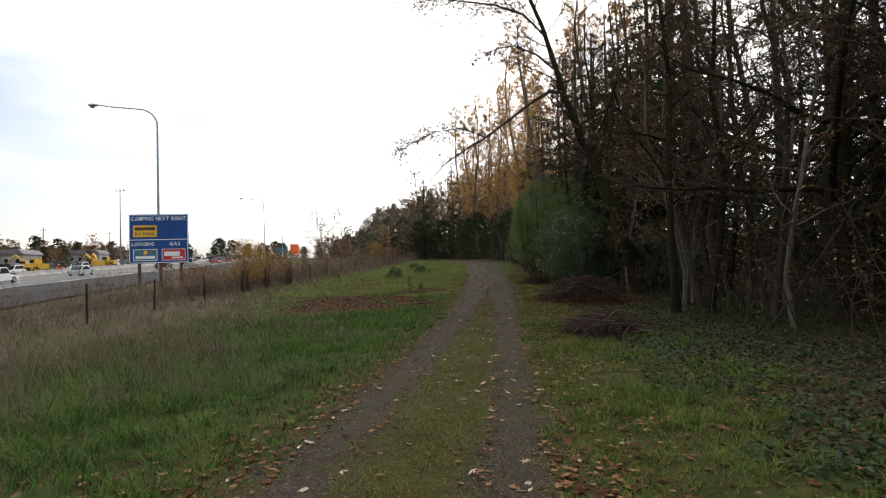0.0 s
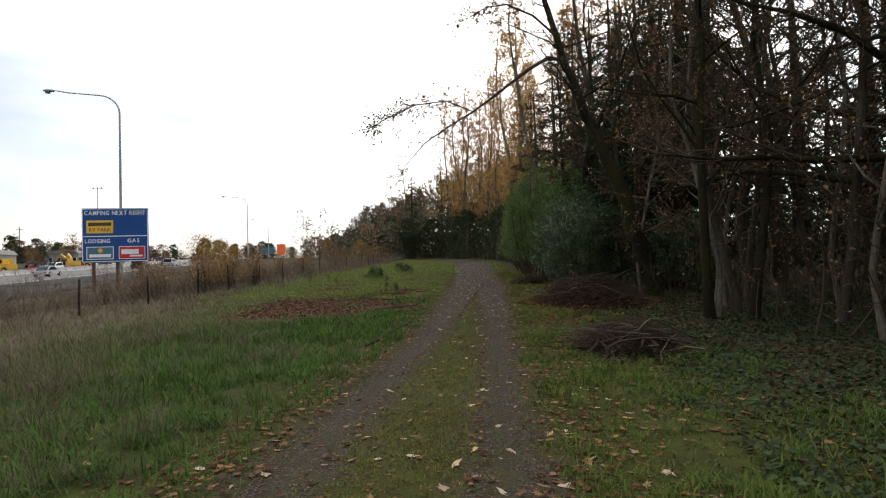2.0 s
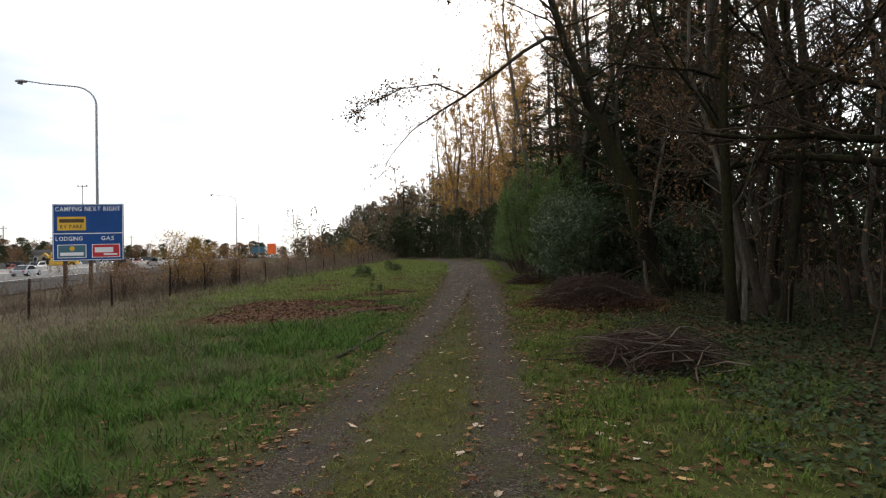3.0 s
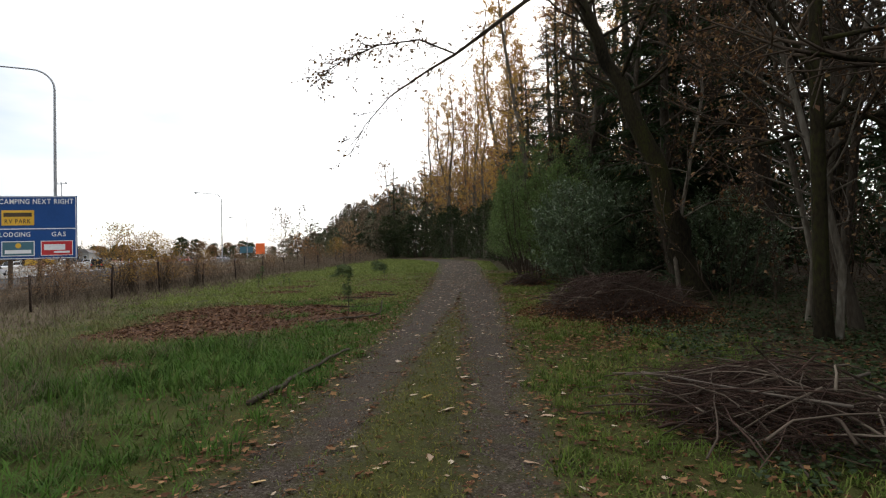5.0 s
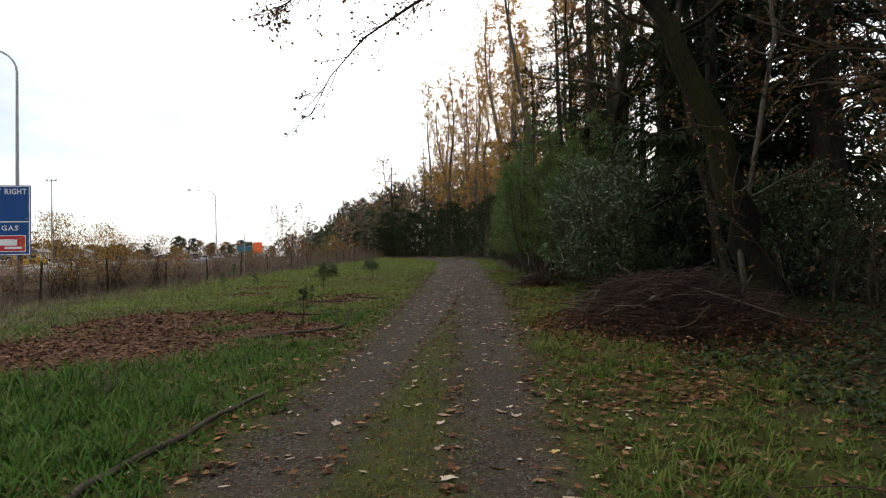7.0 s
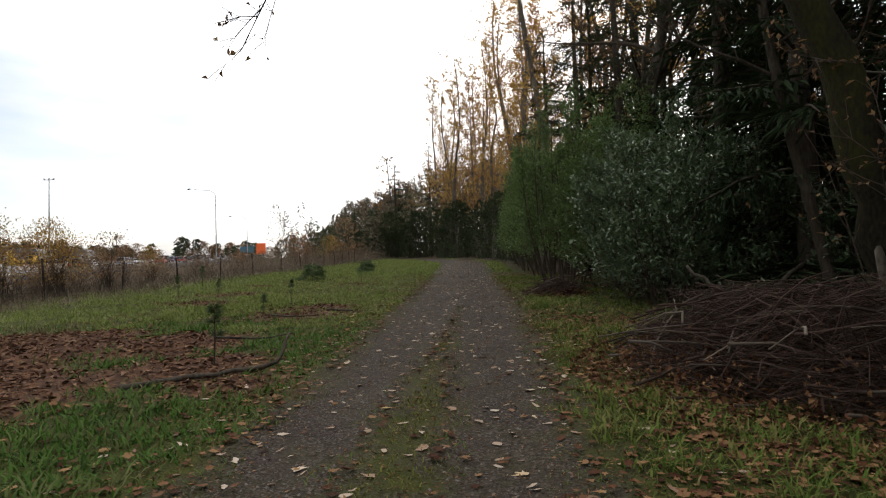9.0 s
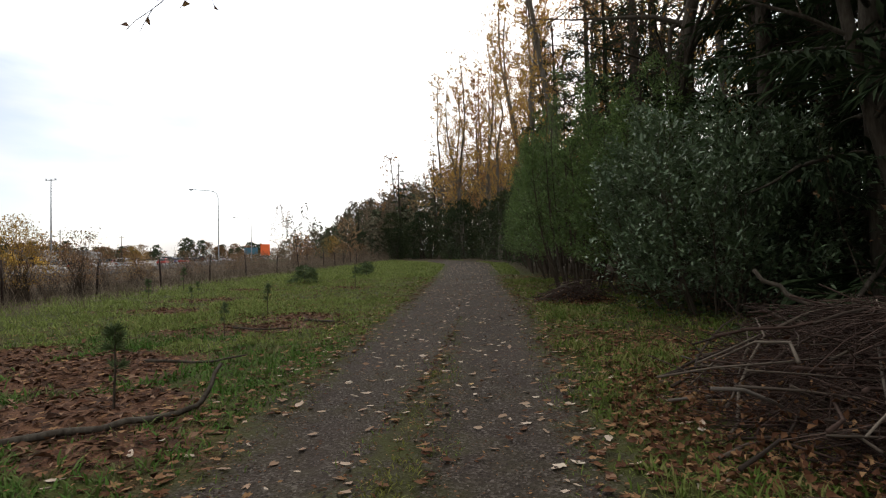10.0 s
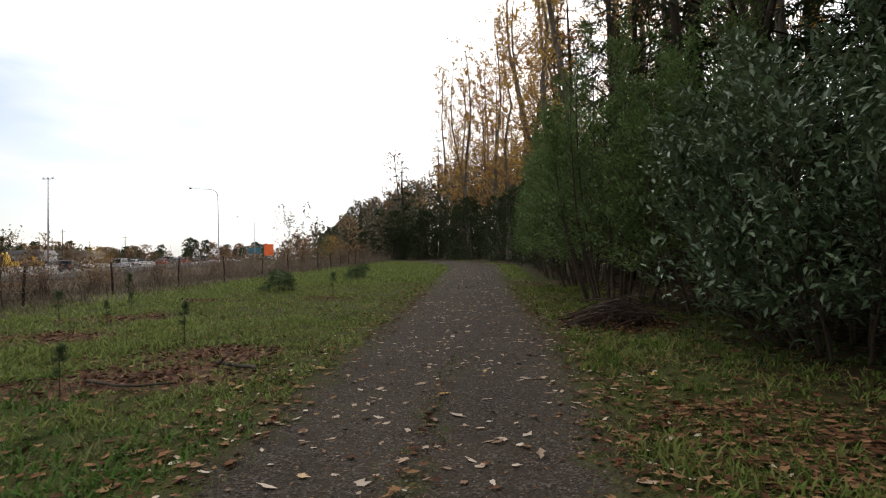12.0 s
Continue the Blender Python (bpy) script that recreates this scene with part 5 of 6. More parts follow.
def stick(name, pts, r0, material, label, lift=0.0):
    p = np.array([(x, y, hz(x, y) + z) for x, y, z in pts])
    t = np.linspace(0, 1, len(p) * 3)
    q = np.stack([np.interp(t, np.linspace(0, 1, len(p)), p[:, i]) for i in range(3)], 1)
    q[1:-1] += R(len(p)).normal(0, r0 * 0.4, q[1:-1].shape)
    sh = Shape()
    sh.tube(q, np.linspace(r0, r0 * 0.5, len(q)), 7, True)
    return tagged(piece(name, sh, material, smooth=True), label, "branch")


stick("fallen_branch", [(-2.6, 15.2, 0.03), (-2.49, 15.8, 0.05), (-2.44, 16.7, 0.06), (-2.34, 17.6, 0.07), (-2.2, 18.4, 0.07)], 0.038, BARK, "long dark fallen branch along the trail's grassy edge")
stick("fallen_branch", [(-3.9, 22.3, 0.03), (-3.1, 22.6, 0.05), (-2.6, 23.05, 0.05), (-2.48, 23.3, 0.12), (-2.5, 23.6, 0.36)], 0.035, BARK, "crooked dark branch lying in the grass by bark mulch")
stick("fallen_branch", [(-4.3, 25.2, 0.04), (-3.5, 25.25, 0.06), (-3.1, 25.5, 0.1)], 0.02, BARK, "short dark stick on the bark mulch")
stick("fallen_branch", [(-4.6, 28.2, 0.04), (-4.0, 28.0, 0.06), (-3.5, 28.1, 0.05)], 0.02, BARK, "short dark stick on the bark mulch")
stick("fallen_branch", [(-3.6, 29.2, 0.04), (-3.0, 28.9, 0.05), (-2.9, 28.8, 0.05)], 0.03, BARK, "dark stick across the bark mulch ring")
stick("fallen_branch", [(5.3, 23.8, 0.1), (4.3, 24.4, 0.45), (3.4, 25.0, 0.7), (3.1, 25.3, 1.05)], 0.045, BARK, "broken dark limb leaning out of the woods")
stick("fallen_branch", [(1.75, 24.35, 0.03), (2.1, 24.1, 0.3), (2.7, 24.0, 0.5)], 0.018, TWIG_PALE, "pale bare branch sticking out of the brush pile")


# ---- saplings in the meadow ----
def seedling(r, h, spread, n, mat, label):
    top = empty_at("seedling", Matrix.Identity(4), label, "seedling", "planted seedlings")
    st, lv = Shape(), Shape()
    p = bend(r, np.array([0, 0, -0.03]), np.array([r.normal(0, 0.1), 0, 1.0]), h, 5, 0.05, np.array([0, 0, 0]))
    st.tube(p, [0.013, 0.011, 0.009, 0.007, 0.004], 5)
    at, way = [], []
    for k in range(n):
        q, _ = along(p, r.uniform(0.42, 1))
        a = r.uniform(0, 6.28)
        L = spread * r.uniform(0.4, 1) * (1.15 - q[2] / h)
        b = bend(r, q, unit(np.array([math.cos(a), math.sin(a), 0.5])), L, 4, 0.1, np.array([0, 0, 0.03]))
        st.tube(b, [0.005, 0.004, 0.003, 0.002], 3)
        for _ in range(48):
            c, cd = along(b, r.uniform(0.1, 1))
            at.append(c)
            way.append(cd * 0.8 + r.normal(0, 0.5, 3))
    at, way = np.array(at), np.array(way)
    m = len(at)
    lv.leaves(at, way, r.normal(0, 1, (m, 3)), r.uniform(0.06, 0.12, m), r.uniform(0.004, 0.008, m))
    piece("stem", st, TWIG, top)
    tagged(piece("needle_tuft", lv, mat, top), kind="stuff")
    return top


pine = seedling(R(71), 0.75, 0.22, 10, SEEDLING, "thin young pine seedling in a ring of bark mulch")
put(pine, -3.35, 23.3, 0)
for x, y, s in ((-5.1, 31.0, 0.9), (-4.9, 38.6, 1.05), (-4.5, 27.7, 0.75), (-8.4, 33.6, 0.7), (-10.1, 34.3, 0.95), (-11.9, 39.3, 1.2), (-9.5, 36.0, 0.7), (-6.6, 48, 0.8)):
    repeat(pine, x, y, x * 50, s, 0)
yfir = conifer("young_conifer", R(72), "low spreading young conifer in the meadow", 0.8, 0.02, 16, 0.8, 0.05, SEEDLING, True)
put(yfir, -8.0, 42.2, 0)
repeat(yfir, -7.2, 50, 100, 0.9)
repeat(yfir, -9.2, 60, 200, 0.8)

# ---- shrubs along the fence ----
hedge = [bush("roadside_shrub", R(75 + i), lab, (sx, sx, h), 34, nl, 0.085, mat, TWIG, 0.25, narrow=0.6, clump=5, stem_r=0.014, shell=0.2) for i, (sx, h, nl, mat, lab) in enumerate(
    ((1.5, 3.1, 1900, LEAF_OLIVE, "thin roadside shrub with olive-gold leaves by the fence"), (1.9, 2.0, 1100, LEAF_BROWN, "bare brown roadside shrub by the fence"), (1.5, 2.4, 700, LEAF_BROWN, "leggy roadside shrub with few rusty leaves by the fence")))]
put(hedge[0], -15.3, 32.2)
put(hedge[1], -16.8, 35.0)
put(hedge[2], -14.6, 37.2)
for x, y, k, s in ((-16.8, 30.2, 1, 0.9), (-17.2, 39, 1, 0.9), (-15.9, 33.8, 2, 1.0), (-17, 44, 1, 0.8), (-18, 50, 2, 0.75), (-18.5, 57, 1, 0.8), (-17.5, 27.6, 2, 0.75), (-19, 47, 0, 0.7), (-20, 62, 1, 0.9), (-16.6, 41.2, 2, 0.8),
                   (-18.6, 34, 1, 0.85), (-20, 40, 1, 0.8), (-19.5, 53, 1, 0.7), (-18, 68, 1, 0.9), (-19, 75, 2, 1.1), (-17, 82, 1, 1.2), (-20, 88, 0, 1.2), (-18, 95, 1, 1.3), (-15.4, 35.8, 2, 0.85),
                   (-18.5, 31.5, 1, 0.9), (-20.5, 36, 1, 0.9), (-19, 43, 1, 0.9), (-21, 46, 2, 0.8), (-21.5, 51, 1, 0.9), (-20.5, 57, 1, 0.85), (-22, 66, 1, 1.0), (-23, 73, 1, 1.0), (-22, 80, 2, 1.0), (-24, 90, 1, 1.1), (-25, 100, 1, 1.2), (-22, 106, 1, 1.2), (-16.7, 36.7, 0, 0.95), (-15.5, 35.7, 0, 0.8)):
    repeat(hedge[k], x, y, x * 77, s)

# dead weeds and brambles between the fence and the highway
rw = R(81)
weeds = Shape()
n = 4600
wx, wy = rw.uniform(-25, -14.2, n), rw.uniform(10, 105, n)
for x, y, z in zip(wx, wy, height(wx, wy)):
    h = rw.uniform(0.5, 1.2) * (1.35 + 0.5 * math.sin(x * 0.9 + y * 0.31) * math.cos(y * 0.43))
    p = bend(rw, np.array([x, y, z]), unit(np.array([rw.normal(0, 0.3), rw.normal(0, 0.3), 1.0])), h, 4, 0.15, np.array([0, 0, -0.02]))
    weeds.tube(p, [0.008, 0.007, 0.005, 0.003], 3)
    for _ in range(4):
        q, qd = along(p, rw.uniform(0.3, 1))
        weeds.tube(bend(rw, q, unit(qd + rw.normal(0, 0.6, 3)), h * 0.3, 3, 0.2, np.array([0, 0, 0])), [0.005, 0.004, 0.002], 3)
tagged(piece("dead_weeds", weeds, WEED), "dead brown weed stalks between the fence and the highway", "weeds", kind="stuff")


# ---- grass ----
def blades(r, x, y, length, width, lean, tint=None, droop=0.35):
    """Arched blades of grass: a tapered lower half and a drooping tip."""
    m = len(x)
    root = np.stack([x, y, height(x, y) - 0.01], 1)
    way = unit(np.stack([r.normal(0, lean, m), r.normal(0, lean, m), np.ones(m)], 1))
    flat = unit(way * np.array([1, 1, 0]))
    side = np.stack([-flat[:, 1], flat[:, 0], np.zeros(m)], 1)
    L, W = np.broadcast_to(length, m)[:, None], np.broadcast_to(width, m)[:, None]
    mid = root + way * L * 0.55
    tip = mid + unit(way + flat * droop - np.array([0, 0, droop])) * L * 0.5
    v = np.stack([root + side * W * 0.4, root - side * W * 0.4, mid - side * W * 0.5, mid + side * W * 0.5, tip], 1).reshape(-1, 3)
    b = np.arange(m)[:, None] * 5
    sh = Shape()
    sh.add(v, b + np.array([0, 1, 2, 3]), b + np.array([3, 2, 4]))
    if tint is not None:
        sh.tint = np.repeat(np.clip(tint, 0, 1), 5)
    return sh


def tussocks(r, cx, cy, n, tall, width, lean, spread, tint=None, droop=0.5):
    """Clumps of n blades each round the given centres."""
    m = len(cx)
    bx1, by1 = np.repeat(cx, n) + r.normal(0, spread, m * n), np.repeat(cy, n) + r.normal(0, spread, m * n)
    return blades(r, bx1, by1, np.repeat(tall, n) * r.uniform(0.4, 1.1, m * n), width * r.uniform(0.6, 1.2, m * n), lean, None if tint is None else np.repeat(tint, n) + r.normal(0, 0.06, m * n), droop)


def scatter(r, lo, hi, count, near_power=1.0):
    x = r.uniform(lo[0], hi[0], count)
    y = lo[1] + (hi[1] - lo[1]) * r.uniform(0, 1, count) ** near_power
    return x, y


rg = R(91)
tux, tuy = scatter(rg, (-16, -3.5), (-1.5, 48), 22000, 1.3)
mx, my = scatter(rg, (-7.5, 16), (-1.7, 34), 5000, 1.1)
tux, tuy = np.concatenate([tux, mx]), np.concatenate([tuy, my])
nb = 13
tuft_tall = np.repeat(np.clip(rg.normal(1.0, 0.38, len(tux)), 0.35, 2.1), nb)
x, y = np.repeat(tux, nb) + rg.normal(0, 0.075, len(tux) * nb), np.repeat(tuy, nb) + rg.normal(0, 0.075, len(tux) * nb)
tuft_hue = np.repeat(rg.normal(0, 0.17, len(tux)), nb)
gr, mu, fo, dr, stp = zones(x, y)
wob = rough_noise(x, y, 2.6, 1.0) * 0.25 + rough_noise(x, y, 9.0, 3.0) * 0.15
patch = 0.5 + 0.5 * rough_noise(x, y, 0.9, 4.0)
keep = (gr + wob < -0.12) & (mu + wob < -0.02 + 0.25 * (rg.uniform(0, 1, len(x)) > 0.7)) & (stp < 0.02) & (fo < 0.6 + wob * 4) & (rg.uniform(0, 1, len(x)) < 0.7 + 0.3 * patch) & (rg.uniform(0, 1, len(x)) < np.clip(0.72 - dr * 0.22, 0.12, 1))
x, y, tuft_tall = x[keep], y[keep], tuft_tall[keep]
tall = tuft_tall * np.where(x > 0, 0.55, 1.0) * np.interp(-x, [1.8, 2.6, 5, 9], [0.55, 0.8, 1.0, 1.25]) * (0.75 + 0.6 * (0.5 + 0.5 * rough_noise(x, y, 1.7, 6.0)))
tall *= np.interp(y, [16, 20, 26], [1.0, 0.6, 0.5]) * (1 + 0.5 * np.clip((-x - 2.6) / 2, 0, 1) * (y < 20))
straw = np.clip((-x - 3.4) / 3.6 + 0.75 * rough_noise(x, y, 1.1, 8.0) - np.interp(y, [0, 14, 19], [0.1, 0.1, 0.5]), 0, 1)
hue = 0.42 + 0.12 * (tuft_tall - 1.0) + tuft_hue[keep] + 0.4 * straw + 0.12 * rough_noise(x, y, 3.1, 2.0) + np.interp(y, [16, 21], [0.0, 0.2]) * (0.6 + 0.8 * rough_noise(x, y, 1.9, 3.0))
beyond = y + rough_noise(x, y, 0.7, 1.0) * 2.5 > np.interp(x, [-14, -3], [28, 27])
for gname, sel, gmat, glabel in (("meadow_grass", ~beyond, GRASS, "thick green meadow grass beside the trail"), ("olive_meadow_grass", beyond, GRASS_FAR, "shorter olive meadow grass round the planted seedlings")):
    gx1, gy1 = x[sel], y[sel]
    tagged(piece(gname, blades(rg, gx1, gy1, tall[sel] * rg.uniform(0.07, 0.23, len(gx1)), rg.uniform(0.006, 0.012, len(gx1)) * np.interp(gy1, [6, 30], [1, 1.9]), 0.65, hue[sel]), gmat), glabel, "grass", kind="stuff")
# long lying tussocks, green and straw, on the meadow's rough side
cx, cy = scatter(rg, (-10.5, 2.5), (-2.7, 19), 1500, 1.15)
gr, mu, fo, dr, stp = zones(cx, cy)
wild = (-cx - 3.2) / 3.4 + 0.9 * rough_noise(cx, cy, 1.2, 8.0)
keep = (gr < -0.5) & (mu < -0.2) & (rg.uniform(0, 1, len(cx)) < np.clip(0.25 + 0.6 * wild, 0.08, 0.9))
cx, cy, wild = cx[keep], cy[keep], wild[keep]
tagged(piece("lying_grass", tussocks(rg, cx, cy, 42, rg.uniform(0.22, 0.5, len(cx)), 0.008, 0.75, 0.09, 0.34 + 0.2 * rg.normal(0, 1, len(cx)) + 0.4 * np.clip(wild, 0, 1.2), 0.8), GRASS), "long tangled green and straw grass tussocks", "grass", kind="stuff")
keep = rg.uniform(0, 1, len(cx)) < np.clip(wild - 0.15, 0.0, 0.85)
cx, cy = cx[keep], cy[keep]
tagged(piece("dry_tussocks", tussocks(rg, cx, cy, 46, rg.uniform(0.35, 0.75, len(cx)), 0.0045, 0.6, 0.1, None, 0.6), GRASS_DRY), "dry grey-brown grass tussocks in the meadow", "grass", kind="stuff")
tux, tuy = scatter(rg, (0.3, -3.5), (5.2, 42), 19000, 1.35)
nb = 13
x, y = np.repeat(tux, nb) + rg.normal(0, 0.06, len(tux) * nb), np.repeat(tuy, nb) + rg.normal(0, 0.06, len(tux) * nb)
gr, mu, fo, dr, stp = zones(x, y)
wob = rough_noise(x, y, 2.6, 1.0) * 0.3 + rough_noise(x, y, 9.0, 3.0) * 0.2
patch = 0.5 + 0.5 * rough_noise(x, y, 1.5, 4.0)
keep = (gr + wob < -0.1) & (fo < 0.5 + wob * 4 + 0.9 * (rg.uniform(0, 1, len(x)) > 0.8)) & (rg.uniform(0, 1, len(x)) < 0.12 + 0.8 * patch)
way_hue = (np.repeat(rg.normal(0.45, 0.22, len(tux)), nb) + np.interp(y, [17, 23], [0, 0.2]))[keep]
x, y, patch = x[keep], y[keep], patch[keep]
tagged(piece("wayside_grass", blades(rg, x, y, (0.35 + 1.0 * patch ** 2) * rg.uniform(0.05, 0.2, len(x)), rg.uniform(0.006, 0.011, len(x)) * np.interp(y, [6, 30], [1, 1.9]), 0.65, way_hue), GRASS_WAY), "tufted green grass between the trail and the woods", "grass", kind="stuff")
cx, cy = scatter(rg, (0.75, 2.5), (4.4, 33), 900, 1.2)
keep = (zones(cx, cy)[0] < -0.25) & (rough_noise(cx, cy, 1.6, 4.0) + 0.5 * rg.normal(0, 1, len(cx)) > 0.1)
cx, cy = cx[keep], cy[keep]
tagged(piece("wayside_tussocks", tussocks(rg, cx, cy, 38, rg.uniform(0.12, 0.3, len(cx)), 0.008, 0.5, 0.06, rg.normal(0.5, 0.1, len(cx)), 0.6), GRASS_WAY), "bright green grass tussocks beside the trail", "grass", kind="stuff")
x, y = scatter(rg, (-16, 46), (1.5, 105), 60000, 1.1)
gr, mu, fo, dr, stp = zones(x, y)
keep = (gr < -0.2) & (fo < 0) & (dr < 1)
x, y = x[keep], y[keep]
tagged(piece("far_meadow_grass", blades(rg, x, y, rg.uniform(0.08, 0.2, len(x)), rg.uniform(0.02, 0.05, len(x)), 0.5), GRASS_FAR), "green grass at the meadow's far end", "grass", kind="stuff")
x, y = scatter(rg, (-1.5, -3.5), (0.1, 27), 95000, 1.2)
gr, mu, fo, dr, stp = zones(x, y)
keep = (stp + rough_noise(x, y, 5.0) * 0.16 > 0.02) & (rg.uniform(0, 1, len(x)) < 0.55 + 0.45 * rough_noise(x, y, 2.2, 5.0))
x, y = x[keep], y[keep]
tagged(piece("strip_grass", blades(rg, x, y, rg.uniform(0.02, 0.075, len(x)), rg.uniform(0.005, 0.01, len(x)), 0.9), GRASS_STRIP), "short mossy grass strip between the wheel tracks", "grass", kind="stuff")
x, y = scatter(rg, (-3.2, -3.5), (2.4, 50), 95000, 1.2)
gr, mu, fo, dr, stp = zones(x, y)
keep = (gr > -1.1) & (gr < 0.28) & (stp < 0.0) & (rough_noise(x, y, 3.3, 8.0) > np.where(gr > -0.1, 0.0, -0.75))
x, y = x[keep], y[keep]
tagged(piece("verge_grass", blades(rg, x, y, rg.uniform(0.02, 0.09, len(x)), rg.uniform(0.004, 0.009, len(x)), 1.0, rg.normal(0.5, 0.16, len(x))), GRASS_WAY), "ragged short grass along the gravel edges", "grass", kind="stuff")
# tall dry grass in tufts along the fence
x, y = scatter(rg, (-24, 1), (-4.2, 100), 9000, 1.25)
gr, mu, fo, dr, stp = zones(x, y)
keep = ((dr + rough_noise(x, y, 0.8, 2.0) * 2.2 > -0.2) & (rg.uniform(0, 1, len(x)) < np.interp(y, [0, 22, 32], [0.62, 0.6, 1.0])))
tx, ty = x[keep], y[keep]
m = 16
bxx, byy = np.repeat(tx, m) + rg.normal(0, 0.12, len(tx) * m), np.repeat(ty, m) + rg.normal(0, 0.12, len(tx) * m)
tagged(piece("dry_grass", blades(rg, bxx, byy, np.repeat(rg.uniform(0.3, 0.8, len(tx)), m) * rg.uniform(0.45, 1.1, len(bxx)), rg.uniform(0.003, 0.0062, len(bxx)) * np.interp(byy, [10, 50], [1, 2.2]), 0.6), GRASS_DRY), "tall dry brown grass along the fence", "grass", kind="stuff")

# ---- ivy and forest floor ----
x, y = scatter(rg, (1.4, -3.5), (13, 36), 150000, 1.25)
gr, mu, fo, dr, stp = zones(x, y)
keep = (fo + rough_noise(x, y, 1.3, 3.0) * 1.1 > np.interp(y, [15, 21], [-0.75, 0.5])) & (rg.uniform(0, 1, len(x)) < 0.75 + 0.45 * rough_noise(x, y, 0.8, 7.0)) & (rg.uniform(0, 1, len(x)) < np.interp(y, [20, 30], [1, 0.35]))
x, y = x[keep], y[keep]
sh = Shape()
z = height(x, y) + rg.uniform(0.01, 0.16, len(x)) * (0.6 + 0.4 * rough_noise(x, y, 2.0, 1.0))
sh.leaves(np.stack([x, y, z], 1), np.stack([rg.normal(0, 1, len(x)), rg.normal(0, 1, len(x)), rg.normal(0.15, 0.3, len(x))], 1), rg.normal(0, 0.3, (len(x), 3)) + np.array([0, 0, 1]), rg.uniform(0.045, 0.085, len(x)), rg.uniform(0.04, 0.075, len(x)), 0.1)
tagged(piece("ivy", sh, IVY), "dark green ivy covering the woodland floor", "ivy", kind="stuff")

# ---- fallen leaves ----
LOBES = np.array([(0.0, -0.5), (0.22, -0.28), (0.5, -0.22), (0.3, 0.02), (0.46, 0.3), (0.17, 0.22), (0.0, 0.58), (-0.17, 0.22), (-0.46, 0.3), (-0.3, 0.02), (-0.5, -0.22), (-0.22, -0.28)])
OVAL = np.array([(0.0, -0.5), (0.17, -0.34), (0.27, -0.1), (0.26, 0.12), (0.17, 0.32), (0.0, 0.55), (-0.17, 0.32), (-0.26, 0.12), (-0.27, -0.1), (-0.17, -0.34)])


def litter(r, x, y, size, shape, lift):
    m, k = len(x), len(shape)
    shape = shape[None] * r.uniform(0.6, 1.2, (m, k, 1)) + r.normal(0, 0.05, (m, k, 2))
    yaw = r.uniform(0, 2 * np.pi, m)
    c, s = np.cos(yaw), np.sin(yaw)
    sx, sy = size * r.uniform(0.75, 1.15, m), size
    lx, ly = shape[:, :, 0] * sx[:, None], shape[:, :, 1] * sy[:, None]
    curl = r.uniform(-0.25, 0.4, m)[:, None]
    lz = curl * (lx ** 2 + 0.6 * ly ** 2) / size[:, None] + r.normal(0, 0.12, m)[:, None] * lx + r.normal(0, 0.12, m)[:, None] * ly
    lz = lz - np.minimum(lz.min(axis=1, keepdims=True), 0)
    wx, wy = lx * c[:, None] - ly * s[:, None] + x[:, None], lx * s[:, None] + ly * c[:, None] + y[:, None]
    z0 = height(x, y)
    v = np.concatenate([np.stack([x, y, z0 + lift + 0.003], 1)[:, None, :], np.stack([wx, wy, z0[:, None] + lift[:, None] + lz + 0.003], 2)], 1).reshape(-1, 3)
    b = np.arange(m)[:, None, None] * (k + 1)
    i = np.arange(k)
    t = np.stack([np.zeros(k, int), 1 + i, 1 + (i + 1) % k], 1)[None]
    sh = Shape()
    sh.add(v, None, (b + t).reshape(-1, 3))
    return sh


rl = R(101)
x, y = scatter(rl, (-3.2, 1.5), (1.7, 72), 5200, 0.95)
gr = zones(x, y)[0]
keep = (rl.uniform(0, 1, len(x)) < np.interp(y, [0, 14, 20, 26], [0.08, 0.16, 0.6, 0.9])) & (gr > -0.9)
x, y = x[keep], y[keep]
tagged(piece("trail_leaves", litter(rl, x, y, rl.uniform(0.05, 0.115, len(x)), OVAL, rl.uniform(0, 0.01, len(x))), LITTER_PALE), "pale fallen leaves scattered over the gravel", "fallen leaves", kind="stuff")
x, y = scatter(rl, (-9, 1.5), (6.5, 45), 80000, 1.2)
gr, mu, fo, dr, stp = zones(x, y)
near_edge = np.exp(-(gr + 0.25) ** 2 / 0.12)
keep = rl.uniform(0, 1, len(x)) < np.where((gr > 0.15) | (stp > 0), 0.05, np.interp(y, [15, 23], [0.2, 0.6]) + 1.0 * near_edge + np.interp(y, [8, 20], [0.22, 0.5]) * (x > 0.6) + 0.35 * (mu > -0.3))
keep &= rough_noise(x, y, 1.9, 9.0) + 0.5 * rl.normal(0, 1, len(x)) > -0.35
ex, ey = rl.normal(2.15, 0.6, 5200), rl.uniform(18.0, 27.5, 5200)
x, y = np.concatenate([x[keep], ex]), np.concatenate([y[keep], ey])
tagged(piece("brown_litter", litter(rl, x, y, rl.uniform(0.03, 0.1, len(x)), LOBES, rl.uniform(0.0, 0.035, len(x))), LITTER), "brown and orange fallen leaves along the verges", "fallen leaves", kind="stuff")
x, y = scatter(rl, (-11, 14), (-2, 41), 42000)
mu = zones(x, y)[1]
keep = mu + 0.22 * rl.normal(0, 1, len(x)) > 0.12
x, y = x[keep], y[keep]
sh = Shape()
sh.leaves(np.stack([x, y, height(x, y) + rl.uniform(0.0, 0.035, len(x))], 1), np.stack([rl.normal(0, 1, len(x)), rl.normal(0, 1, len(x)), rl.normal(0, 0.25, len(x))], 1), rl.normal(0, 0.4, (len(x), 3)) + np.array([0, 0, 1]), rl.uniform(0.04, 0.14, len(x)), rl.uniform(0.02, 0.065, len(x)), 0.2)
